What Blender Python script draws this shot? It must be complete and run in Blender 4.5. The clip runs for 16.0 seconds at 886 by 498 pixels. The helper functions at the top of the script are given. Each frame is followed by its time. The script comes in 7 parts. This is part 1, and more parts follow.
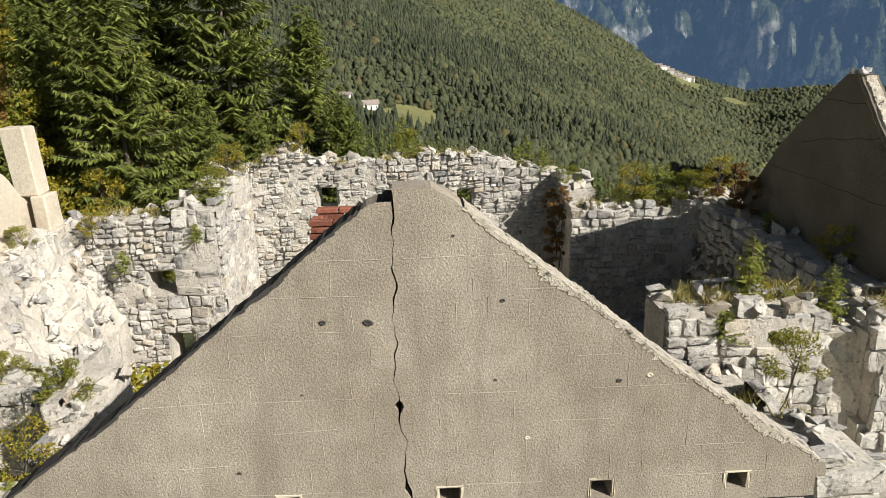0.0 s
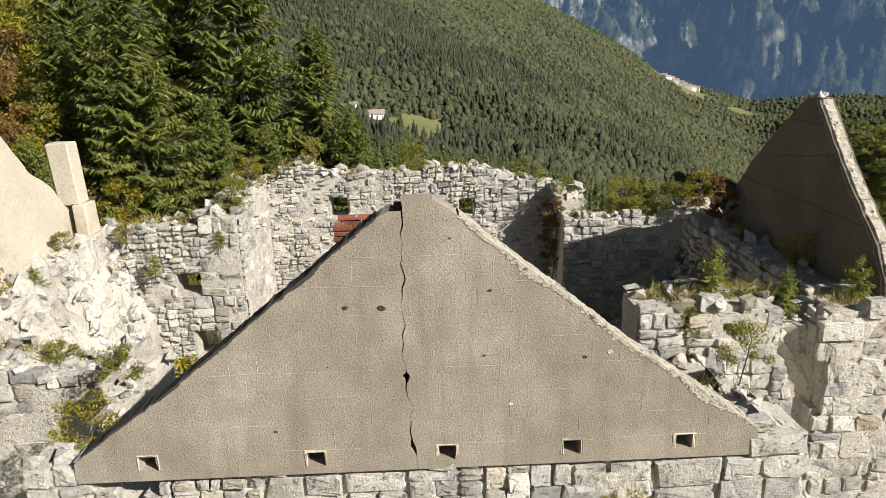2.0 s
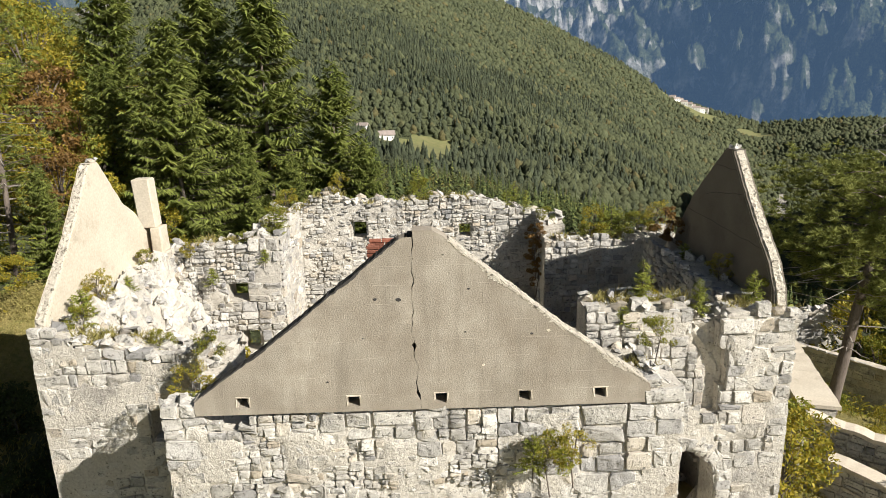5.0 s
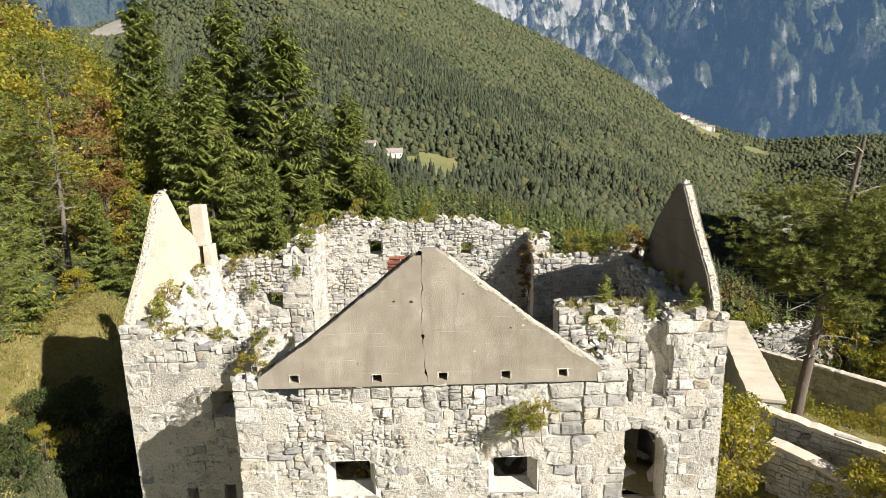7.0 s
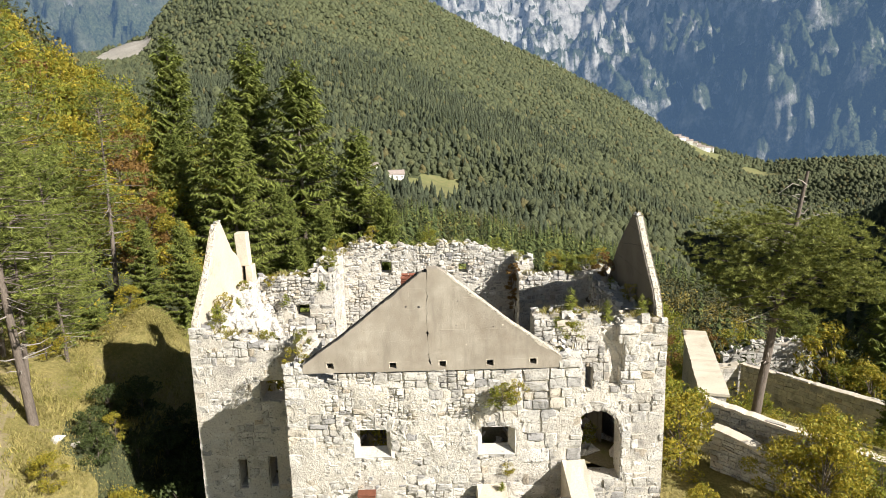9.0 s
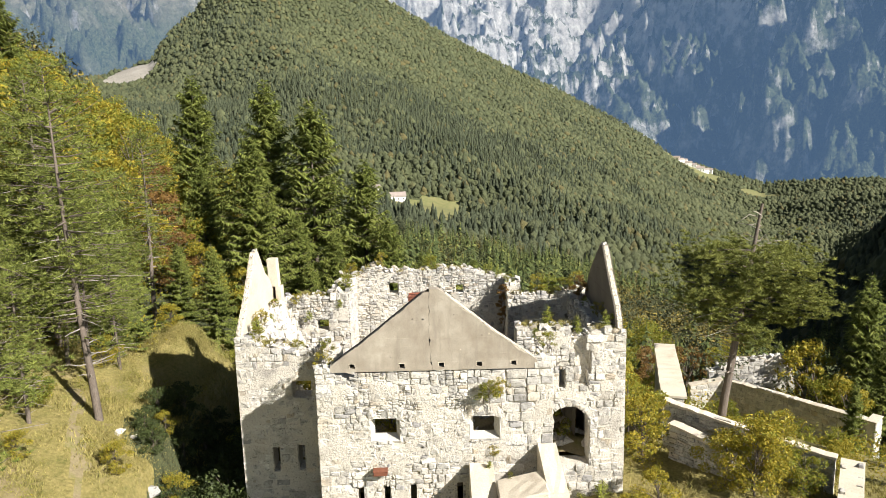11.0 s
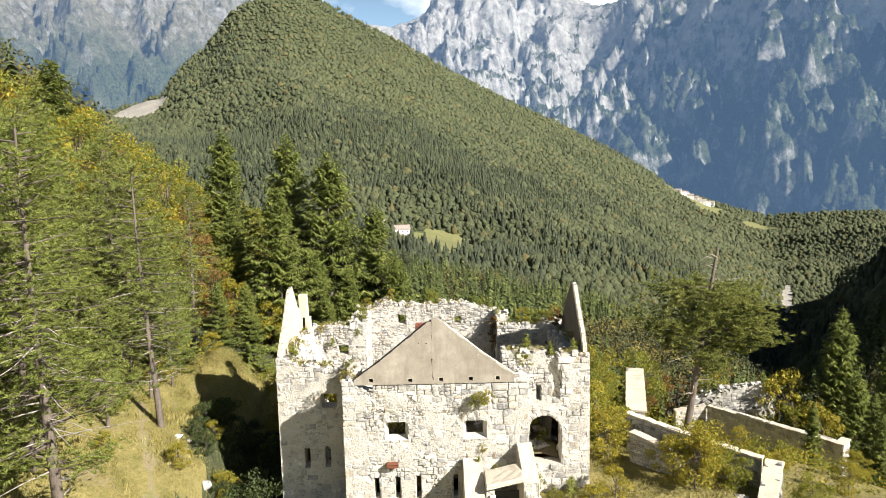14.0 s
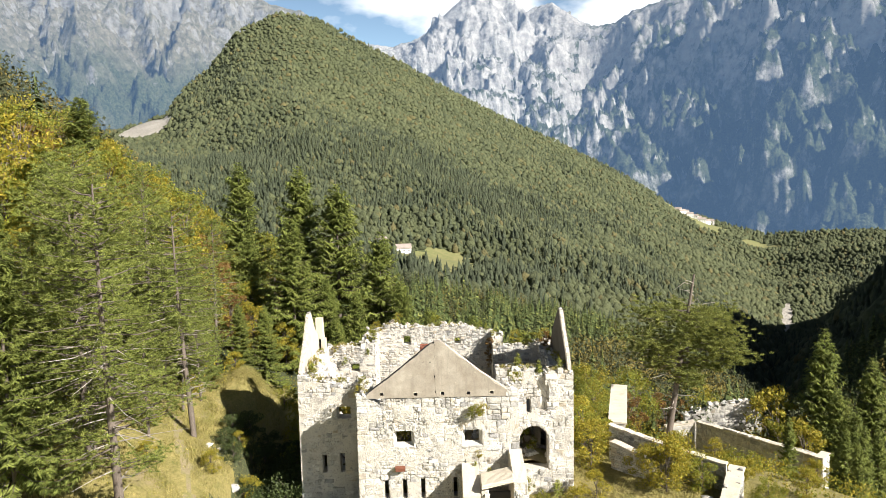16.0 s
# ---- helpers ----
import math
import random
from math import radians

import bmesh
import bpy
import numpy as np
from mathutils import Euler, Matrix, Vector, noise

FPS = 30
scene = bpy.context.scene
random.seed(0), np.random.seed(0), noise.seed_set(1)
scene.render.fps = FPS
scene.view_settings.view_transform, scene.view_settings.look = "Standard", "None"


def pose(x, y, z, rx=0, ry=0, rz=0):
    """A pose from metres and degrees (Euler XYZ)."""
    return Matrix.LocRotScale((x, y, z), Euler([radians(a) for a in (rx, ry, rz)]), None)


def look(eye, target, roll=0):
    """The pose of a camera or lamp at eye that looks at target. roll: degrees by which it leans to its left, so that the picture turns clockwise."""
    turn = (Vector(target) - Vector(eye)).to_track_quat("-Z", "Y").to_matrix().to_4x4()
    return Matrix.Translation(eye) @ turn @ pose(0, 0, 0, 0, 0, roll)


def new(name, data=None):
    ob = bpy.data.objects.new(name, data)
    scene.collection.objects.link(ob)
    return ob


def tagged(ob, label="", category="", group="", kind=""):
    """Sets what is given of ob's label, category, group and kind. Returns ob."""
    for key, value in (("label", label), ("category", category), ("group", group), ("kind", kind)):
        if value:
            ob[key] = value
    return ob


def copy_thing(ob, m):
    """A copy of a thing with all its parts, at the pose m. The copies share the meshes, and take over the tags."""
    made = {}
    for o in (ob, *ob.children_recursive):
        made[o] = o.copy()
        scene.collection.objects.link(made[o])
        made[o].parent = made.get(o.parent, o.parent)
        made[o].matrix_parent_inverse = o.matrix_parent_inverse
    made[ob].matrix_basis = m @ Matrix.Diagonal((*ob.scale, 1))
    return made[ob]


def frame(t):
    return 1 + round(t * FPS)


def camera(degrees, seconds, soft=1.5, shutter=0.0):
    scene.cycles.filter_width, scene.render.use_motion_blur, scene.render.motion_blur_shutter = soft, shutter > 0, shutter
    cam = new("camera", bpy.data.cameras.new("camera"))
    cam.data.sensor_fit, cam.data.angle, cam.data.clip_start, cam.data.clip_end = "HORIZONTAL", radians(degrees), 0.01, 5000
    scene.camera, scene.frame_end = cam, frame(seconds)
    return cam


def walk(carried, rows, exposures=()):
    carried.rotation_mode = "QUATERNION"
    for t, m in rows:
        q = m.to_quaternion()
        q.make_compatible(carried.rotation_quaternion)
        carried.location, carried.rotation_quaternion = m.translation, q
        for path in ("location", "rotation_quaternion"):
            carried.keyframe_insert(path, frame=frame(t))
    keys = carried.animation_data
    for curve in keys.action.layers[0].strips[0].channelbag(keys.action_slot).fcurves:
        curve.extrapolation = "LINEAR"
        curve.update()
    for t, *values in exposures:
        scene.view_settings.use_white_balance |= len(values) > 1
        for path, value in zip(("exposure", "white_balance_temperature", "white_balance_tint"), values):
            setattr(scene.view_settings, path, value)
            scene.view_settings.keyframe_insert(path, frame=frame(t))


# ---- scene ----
cam = camera(68.20, 16.0, 0.8)
PATH = [
    (0, (0.008, -5.673, 12.760), (0.340, 3.861, 9.761), -1.62),
    (0.5, (0.000, -5.955, 12.822), (0.308, 3.586, 9.842), -1.61),
    (1, (0.002, -6.294, 12.900), (0.294, 3.257, 9.951), -1.61),
    (1.5, (0.012, -6.689, 12.996), (0.290, 2.874, 10.085), -1.60),
    (2, (0.026, -7.141, 13.110), (0.286, 2.435, 10.243), -1.59),
    (2.5, (0.041, -7.657, 13.242), (0.274, 1.933, 10.419), -1.58),
    (3, (0.054, -8.241, 13.392), (0.263, 1.363, 10.615), -1.55),
    (3.5, (0.067, -8.892, 13.563), (0.256, 0.726, 10.830), -1.53),
    (4, (0.088, -9.599, 13.751), (0.262, 0.032, 11.067), -1.50),
    (4.5, (0.116, -10.357, 13.956), (0.274, -0.711, 11.323), -1.47),
    (5, (0.150, -11.167, 14.176), (0.286, -1.505, 11.600), -1.44),
    (5.5, (0.183, -12.041, 14.411), (0.293, -2.363, 11.895), -1.41),
    (6, (0.209, -12.991, 14.663), (0.292, -3.297, 12.208), -1.39),
    (6.5, (0.224, -14.028, 14.931), (0.281, -4.319, 12.538), -1.38),
    (7, (0.229, -15.161, 15.214), (0.264, -5.437, 12.881), -1.38),
    (7.5, (0.231, -16.386, 15.507), (0.253, -6.647, 13.236), -1.39),
    (8, (0.237, -17.685, 15.803), (0.255, -7.930, 13.605), -1.40),
    (8.5, (0.248, -19.034, 16.102), (0.269, -9.261, 13.987), -1.42),
    (9, (0.262, -20.413, 16.406), (0.287, -10.621, 14.379), -1.43),
    (9.5, (0.276, -21.807, 16.721), (0.303, -11.998, 14.777), -1.43),
    (10, (0.292, -23.199, 17.045), (0.318, -13.375, 15.178), -1.44),
    (10.5, (0.310, -24.574, 17.372), (0.334, -14.736, 15.580), -1.44),
    (11, (0.335, -25.917, 17.696), (0.354, -16.065, 15.980), -1.43),
    (11.5, (0.366, -27.220, 18.009), (0.381, -17.354, 16.376), -1.42),
    (12, (0.405, -28.484, 18.307), (0.414, -18.604, 16.762), -1.41),
    (12.5, (0.445, -29.719, 18.591), (0.447, -19.826, 17.132), -1.39),
    (13, (0.484, -30.951, 18.866), (0.479, -21.047, 17.483), -1.38),
    (13.5, (0.523, -32.217, 19.146), (0.507, -22.303, 17.834), -1.37),
    (14, (0.556, -33.535, 19.448), (0.531, -23.612, 18.210), -1.37),
    (14.5, (0.577, -34.891, 19.788), (0.545, -24.958, 18.634), -1.37),
    (15, (0.583, -36.245, 20.164), (0.548, -26.303, 19.089), -1.37),
    (15.5, (0.578, -37.564, 20.552), (0.543, -27.615, 19.543), -1.37),
    (16, (0.567, -38.837, 20.938), (0.534, -28.884, 19.969), -1.36),
]
walk(cam, [(t, look(eye, goal, lean)) for t, eye, goal, lean in PATH], [(0.0, 0.60), (3.5, 0.64), (6.5, 0.91), (9.0, 1.05), (12.5, 1.20), (16.0, 1.27)])

# ---- light ----
SUN = Vector((1.0, -0.75, 0.86)).normalized()
world = bpy.data.worlds.new("sky_world")
scene.world = world
world.use_nodes = True
wn, wl = world.node_tree.nodes, world.node_tree.links
wn.clear()
w_out = wn.new("ShaderNodeOutputWorld")
w_bg = wn.new("ShaderNodeBackground")
w_sky = wn.new("ShaderNodeTexSky")
w_sky.sky_type = "NISHITA"
w_sky.sun_disc = False
w_sky.sun_elevation = math.asin(SUN.z)
w_sky.sun_rotation = math.atan2(SUN.x, SUN.y)
w_sky.altitude = 900
w_sky.dust_density = 1.2
w_co = wn.new("ShaderNodeTexCoord")
w_map = wn.new("ShaderNodeMapping")
w_map.inputs["Scale"].default_value = (3.0, 3.0, 7.0)
w_noise = wn.new("ShaderNodeTexNoise")
w_noise.inputs["Scale"].default_value = 1.6
w_noise.inputs["Detail"].default_value = 8
w_ramp = wn.new("ShaderNodeValToRGB")
w_ramp.color_ramp.elements[0].position = 0.46
w_ramp.color_ramp.elements[1].position = 0.58
w_mix = wn.new("ShaderNodeMix")
w_mix.data_type = "RGBA"
w_mix.inputs[7].default_value = (28, 28.6, 29.4, 1)
w_sep = wn.new("ShaderNodeSeparateXYZ")
w_low = wn.new("ShaderNodeMapRange")
w_low.inputs["From Min"].default_value, w_low.inputs["From Max"].default_value = 0.15, 0.5
w_low.inputs["To Min"].default_value, w_low.inputs["To Max"].default_value = 1.0, 0.0
w_amount = wn.new("ShaderNodeMath")
w_amount.operation = "MULTIPLY"
w_haze = wn.new("ShaderNodeMix")
w_haze.data_type, w_haze.blend_type = "RGBA", "MULTIPLY"
w_haze.inputs[7].default_value = (3.5, 3.6, 3.4, 1)
wl.new(w_co.outputs["Generated"], w_map.inputs["Vector"])
wl.new(w_map.outputs["Vector"], w_noise.inputs["Vector"])
wl.new(w_noise.outputs["Fac"], w_ramp.inputs["Fac"])
wl.new(w_co.outputs["Generated"], w_sep.inputs[0])
wl.new(w_sep.outputs["Z"], w_low.inputs["Value"])
wl.new(w_ramp.outputs["Color"], w_amount.inputs[0])
wl.new(w_low.outputs["Result"], w_amount.inputs[1])
wl.new(w_amount.outputs[0], w_mix.inputs[0])
wl.new(w_low.outputs["Result"], w_haze.inputs[0])
wl.new(w_sky.outputs["Color"], w_haze.inputs[6])
wl.new(w_haze.outputs[2], w_mix.inputs[6])
wl.new(w_mix.outputs[2], w_bg.inputs["Color"])
w_bg.inputs["Strength"].default_value = 0.0235
wl.new(w_bg.outputs["Background"], w_out.inputs["Surface"])
sun_data = bpy.data.lights.new("sun", "SUN")
sun_data.energy = 5.2
sun_data.angle = radians(0.53)
sun_data.color = (1.0, 0.953, 0.89)
sun_lamp = new("sun", sun_data)
sun_lamp.matrix_world = look((0, 0, 80), Vector((0, 0, 80)) - SUN)


# ---- materials ----
def material(name, dark, light, scale=1.0, fine=14.0, rough=0.9, bump=0.3, bump_scale=20.0, stain=None, stain_scale=0.35,
             stain_at=(0.52, 0.68), stretch=(1, 1, 1), island=0.0, piece=0.0, leafy=0.0, tints=(), metal=0.0, glow=None, pits=None, chip=0.0, streak=None, bump_rough=0.7):
    """A surface: two tones mixed by coarse and fine noise, stains, random tone per piece or island, bump, and leaf translucency."""
    m = bpy.data.materials.new(name)
    m.use_nodes = True
    n, l = m.node_tree.nodes, m.node_tree.links
    bsdf, out = n["Principled BSDF"], n["Material Output"]
    geo = n.new("ShaderNodeNewGeometry")
    mapping = n.new("ShaderNodeMapping")
    mapping.inputs["Scale"].default_value = stretch
    l.new(geo.outputs["Position"], mapping.inputs["Vector"])

    def noise_node(s, detail=5.0, rough_=0.6):
        t = n.new("ShaderNodeTexNoise")
        t.inputs["Scale"].default_value, t.inputs["Detail"].default_value = s, detail
        t.inputs["Roughness"].default_value = rough_
        l.new(mapping.outputs["Vector"], t.inputs["Vector"])
        return t

    def mix(fac, a, b, mode="MIX"):
        x = n.new("ShaderNodeMix")
        x.data_type, x.blend_type = "RGBA", mode
        for socket, v in ((x.inputs[0], fac), (x.inputs[6], a), (x.inputs[7], b)):
            if isinstance(v, (tuple, float, int)):
                socket.default_value = (*v, 1) if isinstance(v, tuple) else v
            else:
                l.new(v, socket)
        return x.outputs[2]

    def ramp(v, a, b):
        r = n.new("ShaderNodeMapRange")
        r.inputs["From Min"].default_value, r.inputs["From Max"].default_value = a, b
        l.new(v, r.inputs["Value"])
        return r.outputs["Result"]

    coarse, grain = noise_node(scale), noise_node(fine, 3.0)
    color = mix(ramp(coarse.outputs["Fac"], 0.3, 0.7), dark, light)
    color = mix(0.55, color, mix(ramp(grain.outputs["Fac"], 0.3, 0.7), dark, light))
    if tints or island or piece:
        if piece:
            rnd = n.new("ShaderNodeObjectInfo").outputs["Random"]
        else:
            rnd = geo.outputs["Random Per Island"]
        for k, (tint, a, b) in enumerate(tints):
            color = mix(ramp(rnd, a, b), color, tint)
        v = n.new("ShaderNodeMapRange")
        amount = piece or island
        v.inputs["To Min"].default_value, v.inputs["To Max"].default_value = 1 - amount, 1 + amount * 0.6
        mul = n.new("ShaderNodeMath")
        mul.operation = "MULTIPLY"
        mul.inputs[1].default_value = 7.31
        frac = n.new("ShaderNodeMath")
        frac.operation = "FRACT"
        l.new(rnd, mul.inputs[0])
        l.new(mul.outputs[0], frac.inputs[0])
        l.new(frac.outputs[0], v.inputs["Value"])
        hsv = n.new("ShaderNodeHueSaturation")
        l.new(color, hsv.inputs["Color"])
        l.new(v.outputs["Result"], hsv.inputs["Value"])
        color = hsv.outputs["Color"]
    if stain:
        s = noise_node(stain_scale, 9.0, 0.68)
        color = mix(ramp(s.outputs["Fac"], *stain_at), color, stain)
    if streak:
        run, sm = n.new("ShaderNodeTexNoise"), n.new("ShaderNodeMapping")
        sm.inputs["Scale"].default_value = (1.0, 1.0, 0.16)
        l.new(geo.outputs["Position"], sm.inputs["Vector"])
        l.new(sm.outputs["Vector"], run.inputs["Vector"])
        run.inputs["Scale"].default_value, run.inputs["Detail"].default_value, run.inputs["Roughness"].default_value = 2.2, 8, 0.65
        color = mix(ramp(run.outputs["Fac"], 0.5, 0.72), color, streak)
    if pits:
        tone, pit_scale, a, b = pits
        color = mix(ramp(noise_node(pit_scale, 7.0, 0.72).outputs["Fac"], a, b), color, tone)
    l.new(color, bsdf.inputs["Base Color"])
    bsdf.inputs["Roughness"].default_value, bsdf.inputs["Metallic"].default_value = rough, metal
    bsdf.inputs["Specular IOR Level"].default_value = 0.25
    if bump:
        b, bn = n.new("ShaderNodeBump"), noise_node(bump_scale, 6.0, bump_rough)
        b.inputs["Strength"].default_value, b.inputs["Distance"].default_value = bump, 1.0 / bump_scale
        l.new(bn.outputs["Fac"], b.inputs["Height"])
        normal = b.outputs["Normal"]
        if chip:
            cells, b2 = n.new("ShaderNodeTexVoronoi"), n.new("ShaderNodeBump")
            cells.feature = "DISTANCE_TO_EDGE"
            cells.inputs["Scale"].default_value = chip
            warp, addv = noise_node(chip * 0.8, 3.0), n.new("ShaderNodeVectorMath")
            l.new(mapping.outputs["Vector"], addv.inputs[0])
            sc = n.new("ShaderNodeVectorMath")
            sc.operation = "SCALE"
            sc.inputs["Scale"].default_value = 0.5 / chip
            l.new(warp.outputs["Color"], sc.inputs[0])
            l.new(sc.outputs[0], addv.inputs[1])
            l.new(addv.outputs[0], cells.inputs["Vector"])
            b2.inputs["Strength"].default_value, b2.inputs["Distance"].default_value = 0.25, 0.05
            l.new(ramp(cells.outputs["Distance"], 0.0, 0.12), b2.inputs["Height"])
            l.new(normal, b2.inputs["Normal"])
            normal = b2.outputs["Normal"]
        l.new(normal, bsdf.inputs["Normal"])
    if leafy:
        t, ms = n.new("ShaderNodeBsdfTranslucent"), n.new("ShaderNodeMixShader")
        l.new(color, t.inputs["Color"])
        ms.inputs["Fac"].default_value = leafy
        l.new(bsdf.outputs["BSDF"], ms.inputs[1])
        l.new(t.outputs["BSDF"], ms.inputs[2])
        l.new(ms.outputs["Shader"], out.inputs["Surface"])
    if glow:
        bsdf.inputs["Emission Color"].default_value, bsdf.inputs["Emission Strength"].default_value = (*glow, 1), 1.0
    return m


STONE_LOOK = dict(scale=1.6, fine=24, bump=0.8, bump_scale=22, stain=(0.19, 0.183, 0.17), stain_scale=1.1, stain_at=(0.50, 0.72),
                  tints=(((0.50, 0.43, 0.33), 0.80, 1.0), ((0.36, 0.35, 0.335), 0.22, 0.0)), pits=((0.12, 0.113, 0.10), 11.0, 0.55, 0.64), chip=1.6)
M_STONE = material("limestone", (0.38, 0.358, 0.313), (0.72, 0.685, 0.613), piece=0.22, **STONE_LOOK)
M_RUBBLE = material("limestone_rubble", (0.38, 0.358, 0.313), (0.72, 0.685, 0.613), island=0.22, **STONE_LOOK)
M_MORTAR = material("lime_mortar", (0.36, 0.33, 0.28), (0.66, 0.615, 0.53), 0.8, 14, bump=0.7, bump_scale=9, stain=(0.24, 0.225, 0.20),
                    stain_scale=0.7, stain_at=(0.55, 0.72), pits=((0.13, 0.12, 0.10), 10.0, 0.58, 0.66))
M_CONCRETE = material("weathered_concrete", (0.215, 0.188, 0.148), (0.475, 0.427, 0.347), 1.1, 44, bump=0.55, bump_scale=40, bump_rough=0.65,
                      stain=(0.205, 0.168, 0.125), stain_scale=0.6, stain_at=(0.42, 0.74), pits=((0.11, 0.094, 0.07), 42.0, 0.53, 0.68), streak=(0.22, 0.192, 0.152))
# soot-patched concrete, its whole tone lowered to paint the shade on the right
M_SHADE_SOOT = material("shade_dark_sooty_concrete", (0.10, 0.087, 0.066), (0.21, 0.183, 0.145), 0.7, 24, bump=0.6, bump_scale=40,
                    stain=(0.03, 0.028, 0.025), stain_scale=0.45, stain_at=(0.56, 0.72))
M_CAST = material("pale_cast_concrete", (0.42, 0.365, 0.28), (0.62, 0.555, 0.445), 0.8, 16, bump=0.25, bump_scale=14, stain=(0.30, 0.25, 0.18),
                  stain_scale=0.9, stain_at=(0.55, 0.8))
M_REVEAL = material("dressed_limestone", (0.40, 0.375, 0.33), (0.60, 0.57, 0.51), 1.2, 12, bump=0.6, bump_scale=14, pits=((0.2, 0.185, 0.16), 7.0, 0.6, 0.66))
M_EDGE = material("fresh_broken_concrete", (0.38, 0.34, 0.275), (0.66, 0.60, 0.49), 3.0, 22, bump=1.0, bump_scale=18, pits=((0.12, 0.105, 0.08), 9.0, 0.55, 0.62))
M_BRICK = material("red_brick", (0.16, 0.055, 0.035), (0.30, 0.12, 0.075), 3, 30, bump=0.5, bump_scale=40, piece=0.35)
M_RUST = material("rusty_iron", (0.10, 0.04, 0.025), (0.24, 0.09, 0.05), 6, 40, rough=0.8, bump=0.5, bump_scale=30)
# near-black that paints the shade in cracks, holes and openings, and the tar
M_DARK = material("shade_and_tar_black", (0.035, 0.032, 0.03), (0.07, 0.065, 0.06), 2, 20)
M_GRASS = material("dry_meadow", (0.11, 0.11, 0.028), (0.34, 0.275, 0.105), 0.9, 6, bump=1.0, bump_scale=5, stain=(0.27, 0.215, 0.115),
                   stain_scale=0.3, stain_at=(0.56, 0.68))
M_EARTH = material("trodden_earth", (0.14, 0.115, 0.06), (0.29, 0.235, 0.135), 0.9, 9, bump=0.6, bump_scale=9, stain=(0.16, 0.15, 0.05), stain_scale=0.9, stain_at=(0.5, 0.62))
M_SOIL = material("forest_floor", (0.050, 0.062, 0.028), (0.085, 0.093, 0.040), 0.06, 0.9, bump=1.0, bump_scale=0.6)
M_MEADOW = material("far_meadow", (0.10, 0.12, 0.042), (0.20, 0.18, 0.08), 0.02, 0.3, bump=0.2, bump_scale=0.5)
M_BARK = material("grey_bark", (0.075, 0.06, 0.048), (0.19, 0.155, 0.125), 3, 26, bump=0.9, bump_scale=18, stretch=(1, 1, 0.25))
M_DEADWOOD = material("bleached_dead_wood", (0.20, 0.175, 0.15), (0.40, 0.36, 0.31), 4, 30, bump=0.5, bump_scale=20, stretch=(1, 1, 0.25))
M_SPRUCE = material("spruce_needles", (0.085, 0.118, 0.024), (0.28, 0.305, 0.07), 0.35, 2.2, rough=0.7, bump=0, island=0.5, leafy=0.32)
M_PINE = material("pine_needles", (0.09, 0.122, 0.026), (0.30, 0.325, 0.075), 0.5, 2.5, rough=0.7, bump=0, island=0.5, leafy=0.3)
M_LEAF = material("green_leaves", (0.14, 0.175, 0.024), (0.29, 0.29, 0.042), 0.3, 2, rough=0.6, bump=0, island=0.35, leafy=0.45,
                  tints=(((0.40, 0.29, 0.035), 0.7, 1.0),))
M_GOLD = material("autumn_leaves", (0.265, 0.215, 0.025), (0.44, 0.35, 0.042), 0.35, 2, rough=0.6, bump=0, island=0.35, leafy=0.38,
                  tints=(((0.18, 0.21, 0.03), 0.5, 1.0),))
M_OCHRE = material("russet_leaves", (0.13, 0.075, 0.025), (0.26, 0.15, 0.04), 0.35, 2, rough=0.6, bump=0, island=0.3, leafy=0.3)
M_FARCONE = material("far_conifers", (0.036, 0.047, 0.028), (0.076, 0.087, 0.046), 0.009, 0.05, bump=1.0, bump_scale=0.9, island=0.3)
M_FARLEAF = material("far_broadleaves", (0.050, 0.061, 0.030), (0.100, 0.109, 0.050), 0.009, 0.05, bump=1.0, bump_scale=0.8, island=0.18,
                     tints=(((0.12, 0.105, 0.042), 0.88, 1.0),))
M_SCAR = material("eroded_scree", (0.22, 0.20, 0.17), (0.40, 0.37, 0.32), 0.03, 0.4, bump=0.6, bump_scale=0.2)
M_PLASTER = material("white_render", (0.62, 0.60, 0.56), (0.78, 0.76, 0.71), 0.3, 3, bump=0.1)
M_TILE = material("grey_roofing", (0.20, 0.17, 0.15), (0.36, 0.30, 0.26), 0.5, 4, bump=0.2)


# ---- mesh helpers ----
def mesh_np(name, verts, faces, mats, ids=None, smooth=False):
    """A mesh from an array of corners and an array of faces that all have three or four corners."""
    verts, faces = np.asarray(verts, dtype=np.float32), np.asarray(faces, dtype=np.int32)
    me = bpy.data.meshes.new(name)
    count, k = faces.shape
    me.vertices.add(len(verts))
    me.vertices.foreach_set("co", verts.ravel())
    me.loops.add(count * k)
    me.loops.foreach_set("vertex_index", faces.ravel())
    me.polygons.add(count)
    me.polygons.foreach_set("loop_start", np.arange(0, count * k, k, dtype=np.int32))
    for m in mats if isinstance(mats, (list, tuple)) else [mats]:
        me.materials.append(m)
    if ids is not None:
        me.polygons.foreach_set("material_index", np.asarray(ids, dtype=np.int32))
    me.polygons.foreach_set("use_smooth", np.full(count, smooth, dtype=bool))
    me.update(calc_edges=True)
    me.validate()
    return me


def part(name, bm, mat, parent, label=""):
    """Links a bmesh as one mesh object under a thing or a part."""
    me = bpy.data.meshes.new(name)
    bm.to_mesh(me)
    bm.free()
    me.materials.append(mat)
    ob = new(name, me)
    ob.parent = parent
    return tagged(ob, label)


def part_np(name, verts, faces, mats, parent=None, label="", ids=None, smooth=False):
    ob = new(name, mesh_np(name, verts, faces, mats, ids, smooth))
    ob.parent = parent
    return tagged(ob, label)


